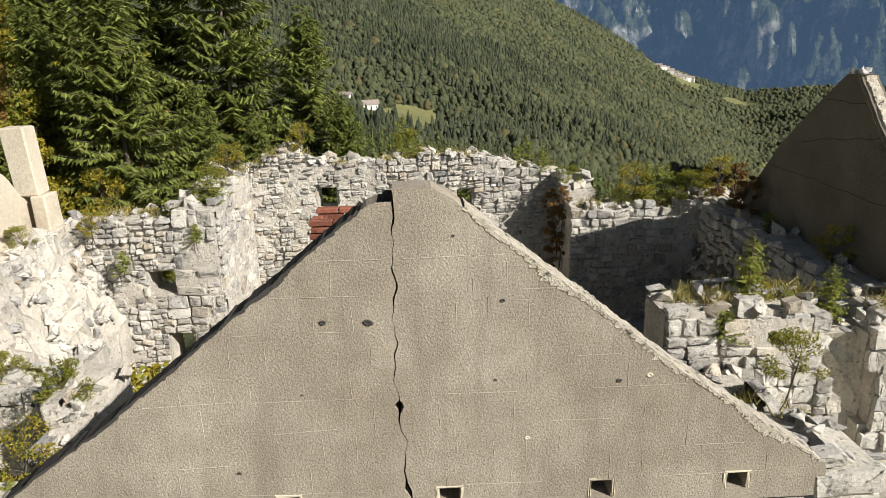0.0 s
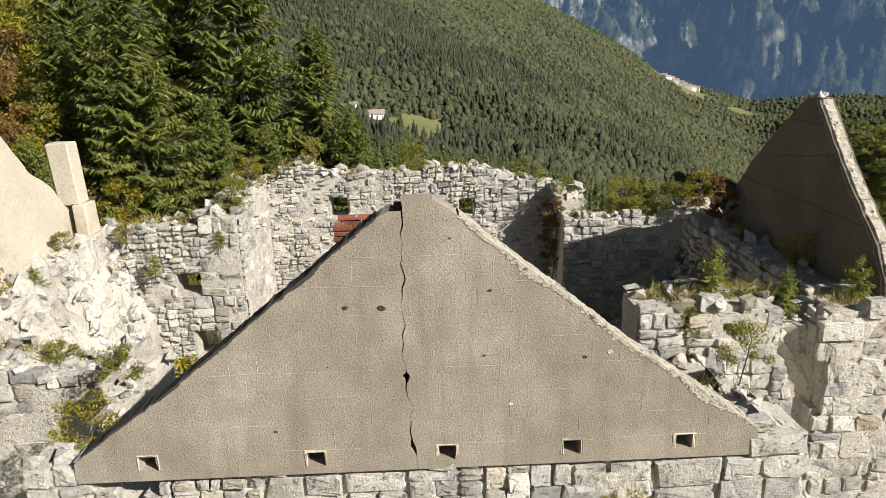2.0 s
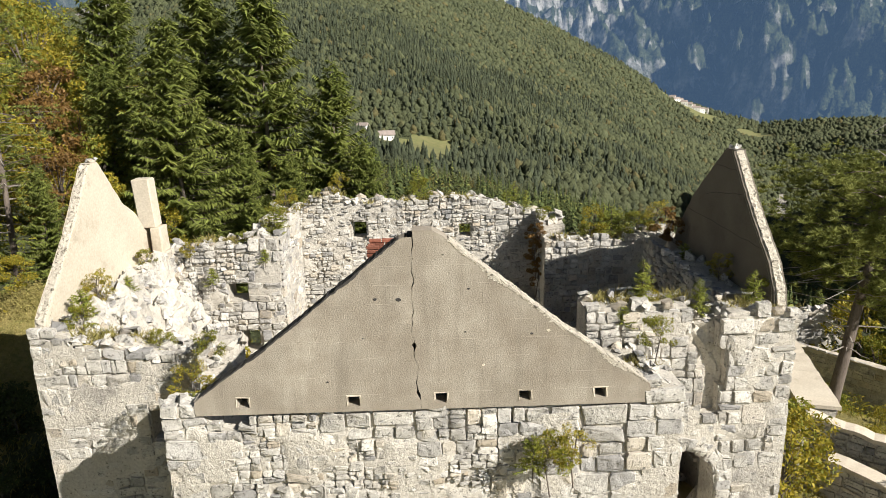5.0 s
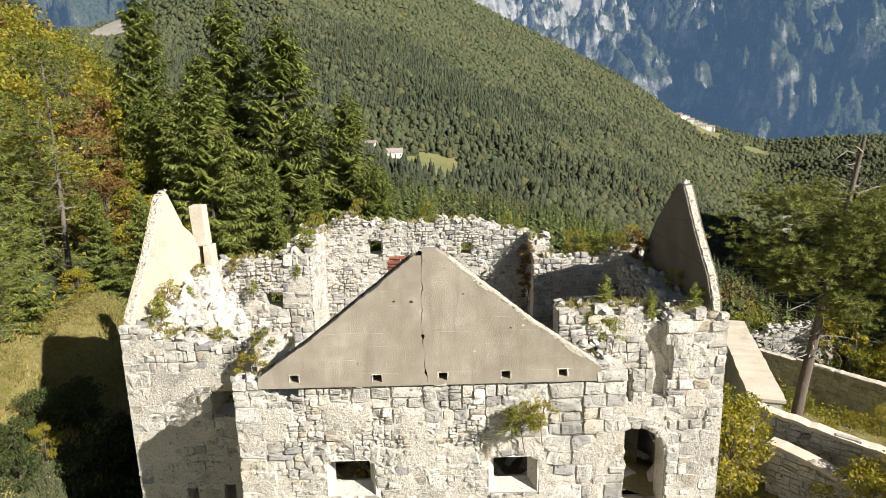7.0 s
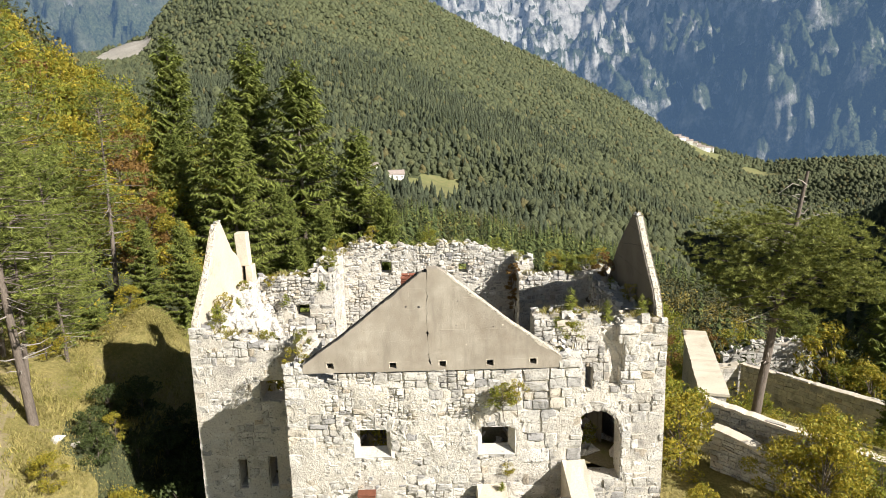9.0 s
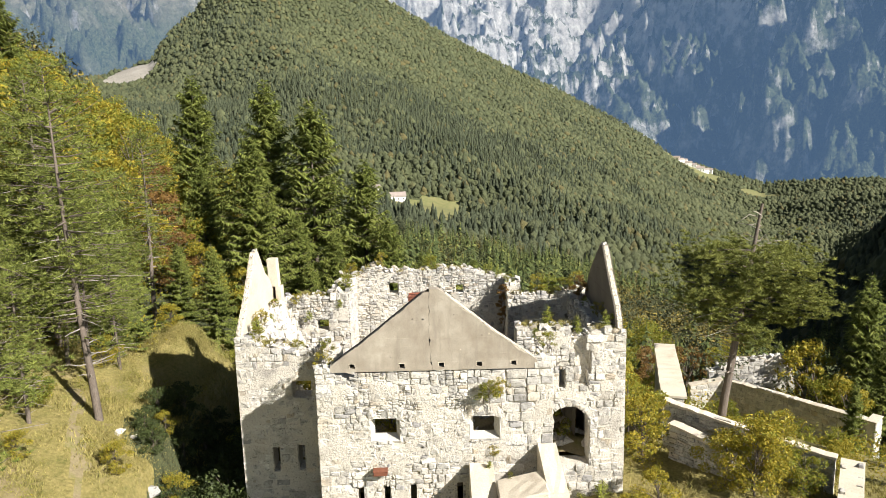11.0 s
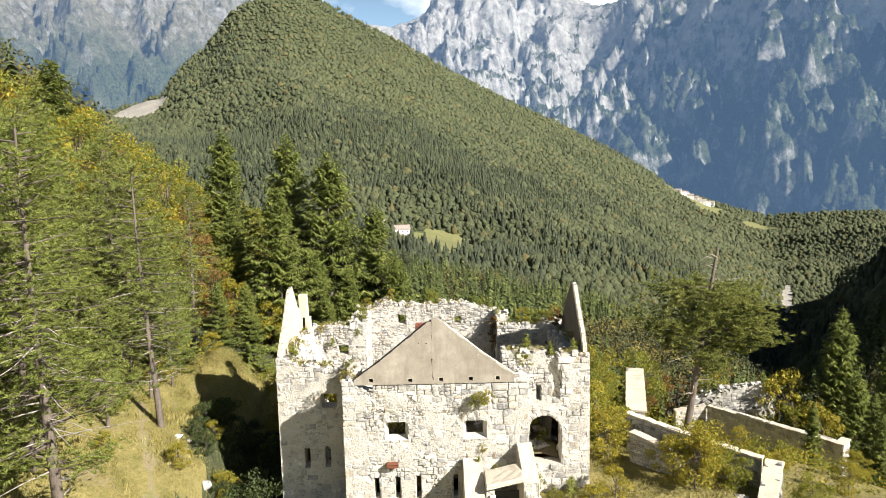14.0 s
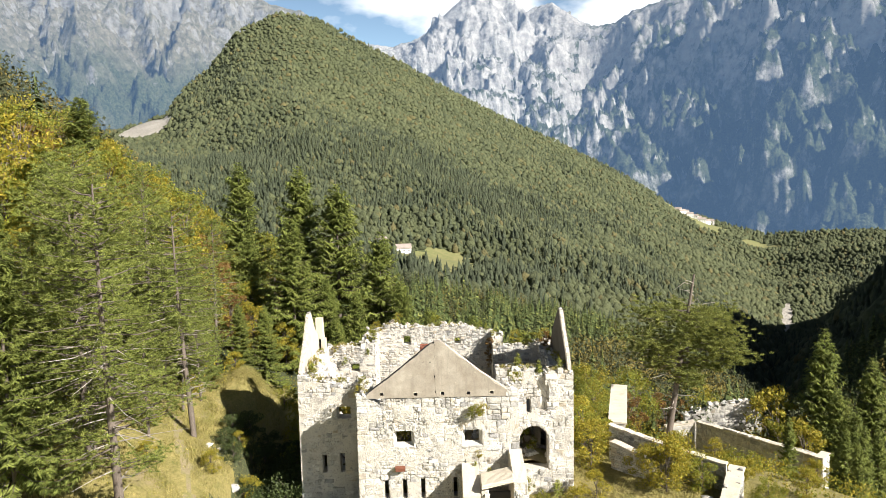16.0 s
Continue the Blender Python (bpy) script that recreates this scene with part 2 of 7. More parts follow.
def rough_box(lo, hi, seed=0, cut=0.03, jag=0.015, steps=1):
    """A bmesh box with bevelled, worn edges."""
    bm = bmesh.new()
    bmesh.ops.create_cube(bm, size=1.0)
    size = Vector(hi) - Vector(lo)
    mid = (Vector(hi) + Vector(lo)) / 2
    for v in bm.verts:
        v.co = Vector((v.co.x * size.x, v.co.y * size.y, v.co.z * size.z)) + mid
    if steps > 1:
        bmesh.ops.subdivide_edges(bm, edges=bm.edges[:], cuts=steps, use_grid_fill=True)
        sharp = [e for e in bm.edges if len(e.link_faces) == 2 and e.calc_face_angle(0) > 0.5]
    else:
        sharp = bm.edges[:]
    bmesh.ops.bevel(bm, geom=sharp, offset=cut, segments=1, affect="EDGES")
    rnd = random.Random(seed)
    for v in bm.verts:
        v.co += Vector((rnd.uniform(-jag, jag), rnd.uniform(-jag, jag), rnd.uniform(-jag, jag)))
    return bm


# ---- the ground: one sheet to the horizon ----
EYE = (0.5, -38.8, 21.0)
AZ = np.array([-180, -90, -45, -34, -28, -24, -20, -12, -4, 3, 10, 17, 22, 27, 31, 35.5, 45, 60, 75, 95, 180], dtype=float)
RING = np.array([150, 300, 530, 800], dtype=float)
RING_Z = np.array([[0, 0, 0, 0], [20, 25, 30, 40], [45, 60, 60, 60], [38, 45, 50, 60], [26, 28, 30, 60], [14, 5, 10, 60], [4, -12, -5, 60],
                   [-8, -25, -12, 75], [-18, -30, -25, 60], [-22, -38, -37, 25], [-26, -45, -52, -12], [-30, -55, -75, -70],
                   [-34, -65, -100, -112], [-40, -80, -135, -160], [-42, -66, -78, -165], [-36, -34, -30, -110], [-30, 12, 78, 45],
                   [-14, 42, 112, 140], [-4, 25, 90, 130], [-10, 0, 0, 0], [0, 0, 0, 0]], dtype=float)
SKY_AZ = np.array([-180, -60, -33, -26, -22.7, -21, -19, -16.75, -13.55, -10.35, -6.7, -2.9, 1.9, 5.7, 10.5, 15.1, 19.6, 21.8, 26, 29.8, 34, 60, 180])
SKY_EL = np.array([3, 4, 4.5, 5.2, 6.4, 8.6, 10.27, 13.15, 14.55, 14.2, 12.3, 10.45, 7.8, 5.8, 3.5, 1.0, -2.1, -2.9, -4.1, -3.75, -3.7, -2, 3])
SKY_R = np.array([1200, 1200, 1200, 1200, 1200, 1230, 1250, 1280, 1300, 1320, 1340, 1370, 1420, 1470, 1530, 1600, 1700, 1760, 1650, 1500, 1400, 1200, 1200], dtype=float)


def smooth_step(v, a, b):
    t = np.clip((v - a) / (b - a), 0, 1)
    return t * t * (3 - 2 * t)


def near_ground(x, y):
    """The ground round the ruin."""
    s = (x + y) / 1.4142
    right = np.interp(s, [-60, 6, 13.4, 29, 43, 65, 110], [-6, 0.7, 0.6, -3.6, -12.2, -20.5, -38])
    back = np.interp(y, [-60, -20, 12, 30, 120], [-4, -0.5, 0.3, -2.0, -19])
    left = np.interp(-x, [13.6, 14.6, 17, 30, 54, 120], [0.0, 2.3, 3.6, 9.5, 24, 48])
    left = left * np.interp(y, [-40, -10, 40, 70, 110], [0.75, 1.0, 1.0, 0.75, 0.45]) + np.interp(y, [-20, 10, 30, 120], [-0.5, 0, -1.5, -14])
    w = smooth_step(-x, -2, 13.6)
    z = back * (1 - w) + left * w
    k = smooth_step(x, 4, 13)
    z = z * (1 - k) + np.minimum(right, back + 2) * k
    ditch = smooth_step(-x, 8.0, 9.6) * (1 - smooth_step(-x, 12.2, 14.4)) * smooth_step(y, -7, -2) * (1 - smooth_step(y, 16, 24))
    z = z - 1.6 * ditch
    mound = np.exp(-(((x + 16.7) / 2.3) ** 2 + ((y - 15.6) / 2.6) ** 2))
    return z + 2.4 * mound


def far_ground(r, az):
    """The height at a range and a bearing from the last viewpoint: the valley, then the wooded hill."""
    sky_el = np.interp(az, SKY_AZ, SKY_EL)
    sky_r = np.interp(az, SKY_AZ, SKY_R)
    sky_z = EYE[2] + sky_r * np.tan(np.radians(sky_el)) - 9
    z = np.zeros_like(r)
    rows = [np.interp(az, AZ, RING_Z[:, k]) for k in range(4)]
    knots = [RING[0] + 0 * r, RING[1] + 0 * r, RING[2] + 0 * r, RING[3] + 0 * r, sky_r, sky_r + 500, 4900 + 0 * r]
    values = rows + [sky_z, sky_z - 260, -420 + 0 * r]
    z = values[0].copy()
    for k in range(6):
        t = np.clip((r - knots[k]) / (knots[k + 1] - knots[k]), 0, 1)
        if k == 3:
            t = 0.75 * t + 0.25 * t * t
        z = np.where(r >= knots[k], values[k] * (1 - t) + values[k + 1] * t, z)
    return z


def lumps(x, y, size):
    return (np.sin(x / size + 1.3 * np.sin(y / size * 0.7)) * np.cos(y / size * 1.1 + 0.8 * np.sin(x / size * 0.6 + 2))
            + 0.5 * np.sin(x / size * 2.3 + 1) * np.sin(y / size * 2.1 + 0.5))


def ground_at(x, y):
    x, y = np.asarray(x, dtype=float), np.asarray(y, dtype=float)
    r = np.hypot(x - EYE[0], y - EYE[1])
    az = np.degrees(np.arctan2(x - EYE[0], y - EYE[1]))
    k = smooth_step(r, 95, 150)
    far = far_ground(r, az)
    crest = 1 - smooth_step(r, np.interp(az, SKY_AZ, SKY_R) * 0.8, np.interp(az, SKY_AZ, SKY_R) * 0.97) * 0.8
    amount = smooth_step(r, 200, 600) * crest
    far = far + amount * (9 * lumps(x, y, 95) + 4 * lumps(x + 50, y, 37))
    return near_ground(x, y) * (1 - k) + far * k + 0.12 * lumps(x, y, 1.9) + 0.05 * lumps(y, x, 0.7)


def in_meadow(x, y):
    """Clearings: round the lone house, the village fields, and the meadow below it."""
    a = ((x + 8) / 42) ** 2 + ((y - 438) / 84) ** 2 < 0.95 + 0.25 * lumps(x, y, 23)
    b = ((x - 575) / 55) ** 2 + ((y - 1455) / 105) ** 2 < 1 + 0.4 * lumps(x, y, 31)
    c = ((x - 640) / 34) ** 2 + ((y - 1270) / 70) ** 2 < 0.7 + 0.4 * lumps(x, y, 29)
    return a | b | c


def in_scar(x, y):
    r, az = np.hypot(x - EYE[0], y - EYE[1]), np.degrees(np.arctan2(x - EYE[0], y - EYE[1]))
    a = ((az - 27.8) / 0.42) ** 2 + ((r - 900) / 60) ** 2 < 0.9 + 0.4 * lumps(x, y, 17)
    b = ((az + 24.2) / 2.0) ** 2 + ((r - 1130) / 70) ** 2 < 1
    return a | b


def near_path(x, y):
    mid = np.interp(y, [-30, -8, -2, 2.5, 7.5], [-11.5, -12.8, -14.6, -16.9, -19.4])
    return (np.abs(x - mid) < 0.3 + 0.25 * lumps(x, y, 0.6)) & (y < 7.5) & (y > -13)


def build_ground():
    fine = np.arange(-42, 42.001, 0.35)
    az = np.concatenate([np.arange(-180, -42, 3.0), fine, np.arange(45, 180, 3.0)])
    r = np.concatenate([np.array([0.02]), np.arange(1.0, 26, 2.0), np.arange(26, 80, 0.6), np.geomspace(80, 300, 90)[1:], np.geomspace(300, 4900, 150)[1:]])
    gr, ga = np.meshgrid(r, az, indexing="ij")
    x, y = EYE[0] + gr * np.sin(np.radians(ga)), EYE[1] + gr * np.cos(np.radians(ga))
    z = ground_at(x, y)
    n, m = gr.shape
    verts = np.stack([x, y, z], -1).reshape(-1, 3)
    i, j = np.meshgrid(np.arange(n - 1), np.arange(m), indexing="ij")
    j2 = (j + 1) % m
    faces = np.stack([i * m + j, (i + 1) * m + j, (i + 1) * m + j2, i * m + j2], -1).reshape(-1, 4)
    cx, cy = verts[faces, 0].mean(1), verts[faces, 1].mean(1)
    rr = np.hypot(cx - EYE[0], cy - EYE[1])
    ids = np.where(rr > 105, 1, 0)
    ids[(cx < -20) & (cy > 12)] = 1
    ids[(np.hypot(cx + 15, cy - 36) < 13)] = 1
    ids[(cx > -14.2 - 0.5 * lumps(cx, cy, 1.3)) & (cx < -9) & (cy > -6) & (cy < 12)] = 1
    ids[(cx > -16.3 - 0.4 * lumps(cx, cy, 0.8)) & (cx < -9) & (cy > 4.5) & (cy < 10.8 + 0.6 * lumps(cx, cy, 1.1))] = 1
    ids[(rr > 105) & in_meadow(cx, cy)] = 2
    ids[(rr > 300) & in_scar(cx, cy)] = 3
    ids[(rr < 60) & near_path(cx, cy)] = 4
    me = mesh_np("ground", verts, faces[:, ::-1], [M_GRASS, M_SOIL, M_MEADOW, M_SCAR, M_EARTH], ids, True)
    return tagged(new("ground", me), "dry grassy clearing on a wooded mountainside above a valley", "ground", kind="structure")


build_ground()


# ---- the far mountains, a backdrop ----
MT_AZ = np.array([-60, -45, -38, -33, -28.4, -26, -23, -20, -17.5, -14.4, -11.7, -8, -4.3, -1.9, 0.6, 2.0, 4.2, 6.3, 7.3, 9.4, 11.9, 13.2, 14.7, 16.4, 20.3, 23, 27, 31, 36, 45, 60])
MT_EL = np.array([12, 13, 13.6, 14.6, 15.3, 15.0, 16.2, 15.2, 15.8, 15.0, 14.4, 12.2, 11.6, 12.25, 14.2, 15.3, 16.6, 15.3, 14.15, 14.6, 13.0, 12.5, 12.8, 13.6, 14.6, 15.6, 15.4, 16.8, 17.0, 15, 12])


# crests of the spurs: bearing, elevation and range from the last viewpoint, falling from the skyline to the valley
SPURS = [[(4.2, 15.6, 4200), (2.0, 10.5, 3700), (0.5, 4.0, 3200), (-1, -3, 2700)],
         [(0.6, 13.6, 4150), (-2.0, 8.5, 3600), (-4.5, 2.0, 3100)],
         [(6.8, 14.4, 4200), (7.2, 9.5, 3800), (6.0, 3.0, 3200)],
         [(9.4, 13.9, 4250), (11.2, 9.2, 3950), (9.6, 5.6, 3700)],
        ] + [
         [(22.7, 14.0, 3700), (21.2, 9.6, 3300), (19.5, 5.4, 2950), (17.8, 2.75, 2700), (15.2, 0.2, 2400)],
         [(16.4, 12.9, 4000), (16.0, 9.0, 3700), (14.6, 6.0, 3400)],
         [(27.0, 13.0, 3400), (25.6, 8.0, 3000), (23.6, 3.2, 2550), (21.5, -0.8, 2250), (20.5, -4, 2050)],
         [(33.0, 13.0, 3300), (30.1, 8.9, 2700), (27.7, 5.0, 2350), (26.5, 0.6, 2100), (26.3, -4.5, 1900)],
         [(38.0, 12.0, 3000), (34.5, 6.4, 2350), (32.5, 2.2, 2100), (31.4, -2.0, 1900)],
        ] + [
         [(36.0, 8.0, 3000), (34.5, 3.0, 2450), (33.5, -2.5, 2000)],
         [(24.0, 6.0, 3100), (29.0, 3.0, 2500), (29.5, -2.5, 2000)],
         [(-20, 14.2, 4100), (-21.5, 9.0, 3300), (-23.5, 6.0, 2700)],
         [(-28.4, 14.3, 4000), (-27.5, 10.4, 3300), (-27.0, 6.5, 2700)],
         [(-33, 13.6, 4000), (-33.2, 10.0, 3300), (-32, 5.0, 2600)],
         [(-14.4, 14.0, 4200), (-15.5, 8.0, 3300)]]


def ridged(x, y, z=0.0, octaves=6):
    v, a, f = 0.0, 0.5, 1.0
    for k in range(octaves):
        v += a * (1 - abs(noise.noise(Vector((x * f, y * f, z + 3.7 * k)))) * 2)
        a, f = a * 0.55, f * 2.07
    return v


def build_mountains():
    az, rr = np.arange(-39, 39.01, 0.19), np.concatenate([np.linspace(1640, 3000, 92), np.linspace(3010, 4450, 85)])
    ga, gr = np.meshgrid(az, rr, indexing="ij")
    x, y = gr * np.sin(np.radians(ga)), gr * np.cos(np.radians(ga))
    r_top = np.interp(az, [-60, 8, 22, 32, 60], [4250, 4250, 3750, 3350, 3200])
    top_z = r_top * np.tan(np.radians(np.interp(az, MT_AZ, MT_EL)))
    back = np.abs(gr - r_top[:, None])
    z = top_z[:, None] - 1.15 * back ** 0.98
    jag = np.array([ridged(a * 0.004 + 0.002 * b, b * 0.004, 1.0) for a, b in zip(x.ravel(), y.ravel())]).reshape(x.shape) - 0.45
    fine = np.array([ridged(a * 0.022, b * 0.022, 9.0, 4) for a, b in zip(x.ravel(), y.ravel())]).reshape(x.shape) - 0.45
    broad = np.array([ridged(a * 0.0016, b * 0.0013, 21.0, 3) for a, b in zip(x.ravel(), y.ravel())]).reshape(x.shape) - 0.45
    wx, wy = x + 90 * jag, y + 90 * jag
    for spur in SPURS:
        pts = [(r * math.sin(radians(a)), r * math.cos(radians(a)), r * math.tan(radians(e))) for a, e, r in spur]
        for p, q in zip(pts[:-1], pts[1:]):
            dx, dy = q[0] - p[0], q[1] - p[1]
            t = np.clip(((wx - p[0]) * dx + (wy - p[1]) * dy) / (dx * dx + dy * dy), 0, 1)
            d = np.hypot(wx - p[0] - t * dx, wy - p[1] - t * dy)
            west = dx * (wy - p[1]) - dy * (wx - p[0]) < 0
            z = np.maximum(z, p[2] + (q[2] - p[2]) * t - np.where(west, 1.5, 0.8) * d)
    z = np.minimum(np.maximum(z, -265), -265 + 2.5 * (gr - 1640))
    relief = np.clip((z + 240) / 260, 0, 1) * np.clip(back / 160, 0.12, 1)
    z = EYE[2] + z + relief * (185 * jag + 90 * fine + 230 * broad * np.clip(x / 700, 0, 1))
    verts = np.stack([EYE[0] + x, EYE[1] + y, z], -1).reshape(-1, 3)
    m = len(rr)
    i, j = np.meshgrid(np.arange(len(az) - 1), np.arange(m - 1), indexing="ij")
    faces = np.stack([i * m + j, (i + 1) * m + j, (i + 1) * m + j + 1, i * m + j + 1], -1).reshape(-1, 4)
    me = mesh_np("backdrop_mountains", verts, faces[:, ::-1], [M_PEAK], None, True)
    tagged(new("backdrop_mountains", me), "limestone mountains with painted blue haze, pale sunlit cliffs and wooded spurs", "mountains", kind="structure")


def peak_material():
    """Pale limestone on high and steep ground, dark woods on the lower and gentler slopes; a faint blue emission paints
    the haze.
    """
    m = bpy.data.materials.new("far_limestone_haze_glow")
    m.use_nodes = True
    n, l = m.node_tree.nodes, m.node_tree.links
    bsdf = n["Principled BSDF"]
    geo, sep, nrm = n.new("ShaderNodeNewGeometry"), n.new("ShaderNodeSeparateXYZ"), n.new("ShaderNodeSeparateXYZ")
    l.new(geo.outputs["Position"], sep.inputs[0])
    l.new(geo.outputs["Normal"], nrm.inputs[0])

    def noise_node(s, detail=10, rough=0.7):
        t = n.new("ShaderNodeTexNoise")
        t.inputs["Scale"].default_value, t.inputs["Detail"].default_value, t.inputs["Roughness"].default_value = s, detail, rough
        l.new(geo.outputs["Position"], t.inputs["Vector"])
        return t.outputs["Fac"]

    def ranged(v, a, b, c=0.0, d=1.0):
        q = n.new("ShaderNodeMapRange")
        for key, val in (("From Min", a), ("From Max", b), ("To Min", c), ("To Max", d)):
            q.inputs[key].default_value = val
        l.new(v, q.inputs["Value"])
        return q.outputs["Result"]

    def add(*vs):
        out = vs[0]
        for v in vs[1:]:
            q = n.new("ShaderNodeMath")
            l.new(out, q.inputs[0])
            l.new(v, q.inputs[1])
            out = q.outputs[0]
        return out

    def blend(f, a, b):
        q = n.new("ShaderNodeMix")
        q.data_type = "RGBA"
        l.new(f, q.inputs[0])
        for k, v in ((6, a), (7, b)):
            if isinstance(v, tuple):
                q.inputs[k].default_value = (*v, 1)
            else:
                l.new(v, q.inputs[k])
        return q.outputs[2]

    t1, t2, t3 = noise_node(0.0045), noise_node(0.022), noise_node(0.09, 4)
    tall, gully = n.new("ShaderNodeMapping"), n.new("ShaderNodeTexNoise")
    tall.inputs["Scale"].default_value = (1.0, 1.0, 0.22)
    gully.inputs["Scale"].default_value, gully.inputs["Detail"].default_value, gully.inputs["Roughness"].default_value = 0.017, 9, 0.72
    l.new(geo.outputs["Position"], tall.inputs["Vector"])
    l.new(tall.outputs["Vector"], gully.inputs["Vector"])
    t4 = gully.outputs["Fac"]
    bare = add(ranged(sep.outputs["Z"], 150, 1000, 0.0, 1.0), ranged(nrm.outputs["Z"], 0.45, 0.85, 0.5, -0.25), ranged(t1, 0.3, 0.7, -0.3, 0.3),
               ranged(t2, 0.3, 0.7, -0.35, 0.35), ranged(sep.outputs["X"], 500, 1150, 0.18, -0.28), ranged(t4, 0.35, 0.65, -0.3, 0.3), ranged(sep.outputs["X"], -900, -300, -0.85, 0.0))
    rock = blend(ranged(t2, 0.3, 0.68), (0.17, 0.165, 0.155), (0.46, 0.445, 0.41))
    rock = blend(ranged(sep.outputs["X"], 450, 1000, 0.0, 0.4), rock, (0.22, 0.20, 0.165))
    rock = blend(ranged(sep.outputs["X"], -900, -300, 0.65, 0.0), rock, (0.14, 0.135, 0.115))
    wood = blend(ranged(t3, 0.35, 0.65), (0.030, 0.042, 0.026), (0.085, 0.095, 0.05))
    turf = blend(ranged(t2, 0.35, 0.65), (0.085, 0.08, 0.052), (0.22, 0.20, 0.145))
    wood = blend(add(ranged(sep.outputs["Z"], 420, 760, 0.0, 1.0), ranged(t1, 0.3, 0.7, -0.4, 0.4), ranged(sep.outputs["X"], -700, -200, 0.0, -0.9)), wood, turf)
    l.new(blend(ranged(bare, 0.30, 0.80), wood, rock), bsdf.inputs["Base Color"])
    bsdf.inputs["Roughness"].default_value = 1.0
    bsdf.inputs["Specular IOR Level"].default_value = 0.0
    # even blue glow on the whole backdrop, painted in for distance haze
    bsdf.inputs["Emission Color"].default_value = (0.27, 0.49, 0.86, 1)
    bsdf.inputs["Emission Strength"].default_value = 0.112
    b, b2 = n.new("ShaderNodeBump"), n.new("ShaderNodeBump")
    b.inputs["Strength"].default_value, b.inputs["Distance"].default_value = 0.9, 40
    b2.inputs["Strength"].default_value, b2.inputs["Distance"].default_value = 0.8, 14
    l.new(t2, b.inputs["Height"])
    l.new(t3, b2.inputs["Height"])
    l.new(b.outputs["Normal"], b2.inputs["Normal"])
    l.new(b2.outputs["Normal"], bsdf.inputs["Normal"])
    return m


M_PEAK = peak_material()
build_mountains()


# ---- masonry ----
def slab_mesh(bands, pieces, caps, place, depth):
    """A plate of some depth, cut into bands along a; in each band pieces(mid) gives pairs of functions lo(a), hi(a)."""
    verts, faces, known = [], [], {}

    def corner(p):
        key = tuple(round(c, 4) for c in p)
        if key not in known:
            known[key] = len(verts)
            verts.append(place(*p))
        return known[key]

    def quad(*points):
        q = tuple(corner(p) for p in points)
        if len(set(q)) == 4:
            faces.append(q)

    for a0, a1 in zip(bands[:-1], bands[1:]):
        if a1 - a0 < 1e-4:
            continue
        for lo, hi in pieces((a0 + a1) / 2):
            p, q, r, s = lo(a0), lo(a1), hi(a1), hi(a0)
            if r - q < 1e-3 and s - p < 1e-3:
                continue
            quad((a0, p, 0), (a1, q, 0), (a1, r, 0), (a0, s, 0))
            quad((a0, s, depth), (a1, r, depth), (a1, q, depth), (a0, p, depth))
            quad((a0, p, depth), (a1, q, depth), (a1, q, 0), (a0, p, 0))
            quad((a0, s, 0), (a1, r, 0), (a1, r, depth), (a0, s, depth))
            if any(abs(a0 - c) < 1e-4 for c in caps):
                quad((a0, s, 0), (a0, s, depth), (a0, p, depth), (a0, p, 0))
            if any(abs(a1 - c) < 1e-4 for c in caps):
                quad((a1, p, 0), (a1, p, depth), (a1, r, depth), (a1, r, 0))
    return verts, faces


def minus(lo, hi, cuts):
    """The pieces of lo..hi that the cuts leave."""
    out, at = [], lo
    for a, b in sorted(cuts):
        if b <= at or a >= hi:
            continue
        if a > at:
            out.append((at, a))
        at = max(at, b)
    if at < hi:
        out.append((at, hi))
    return out


def hole_at(h, u):
    """The z range that an opening cuts at u, or None."""
    if not h[0] < u < h[1]:
        return None
    if len(h) == 5:
        half, mid = (h[1] - h[0]) / 2, (h[0] + h[1]) / 2
        return h[2], h[3] + h[4] * math.sqrt(max(0.0, 1 - ((u - mid) / half) ** 2))
    return h[2], h[3]


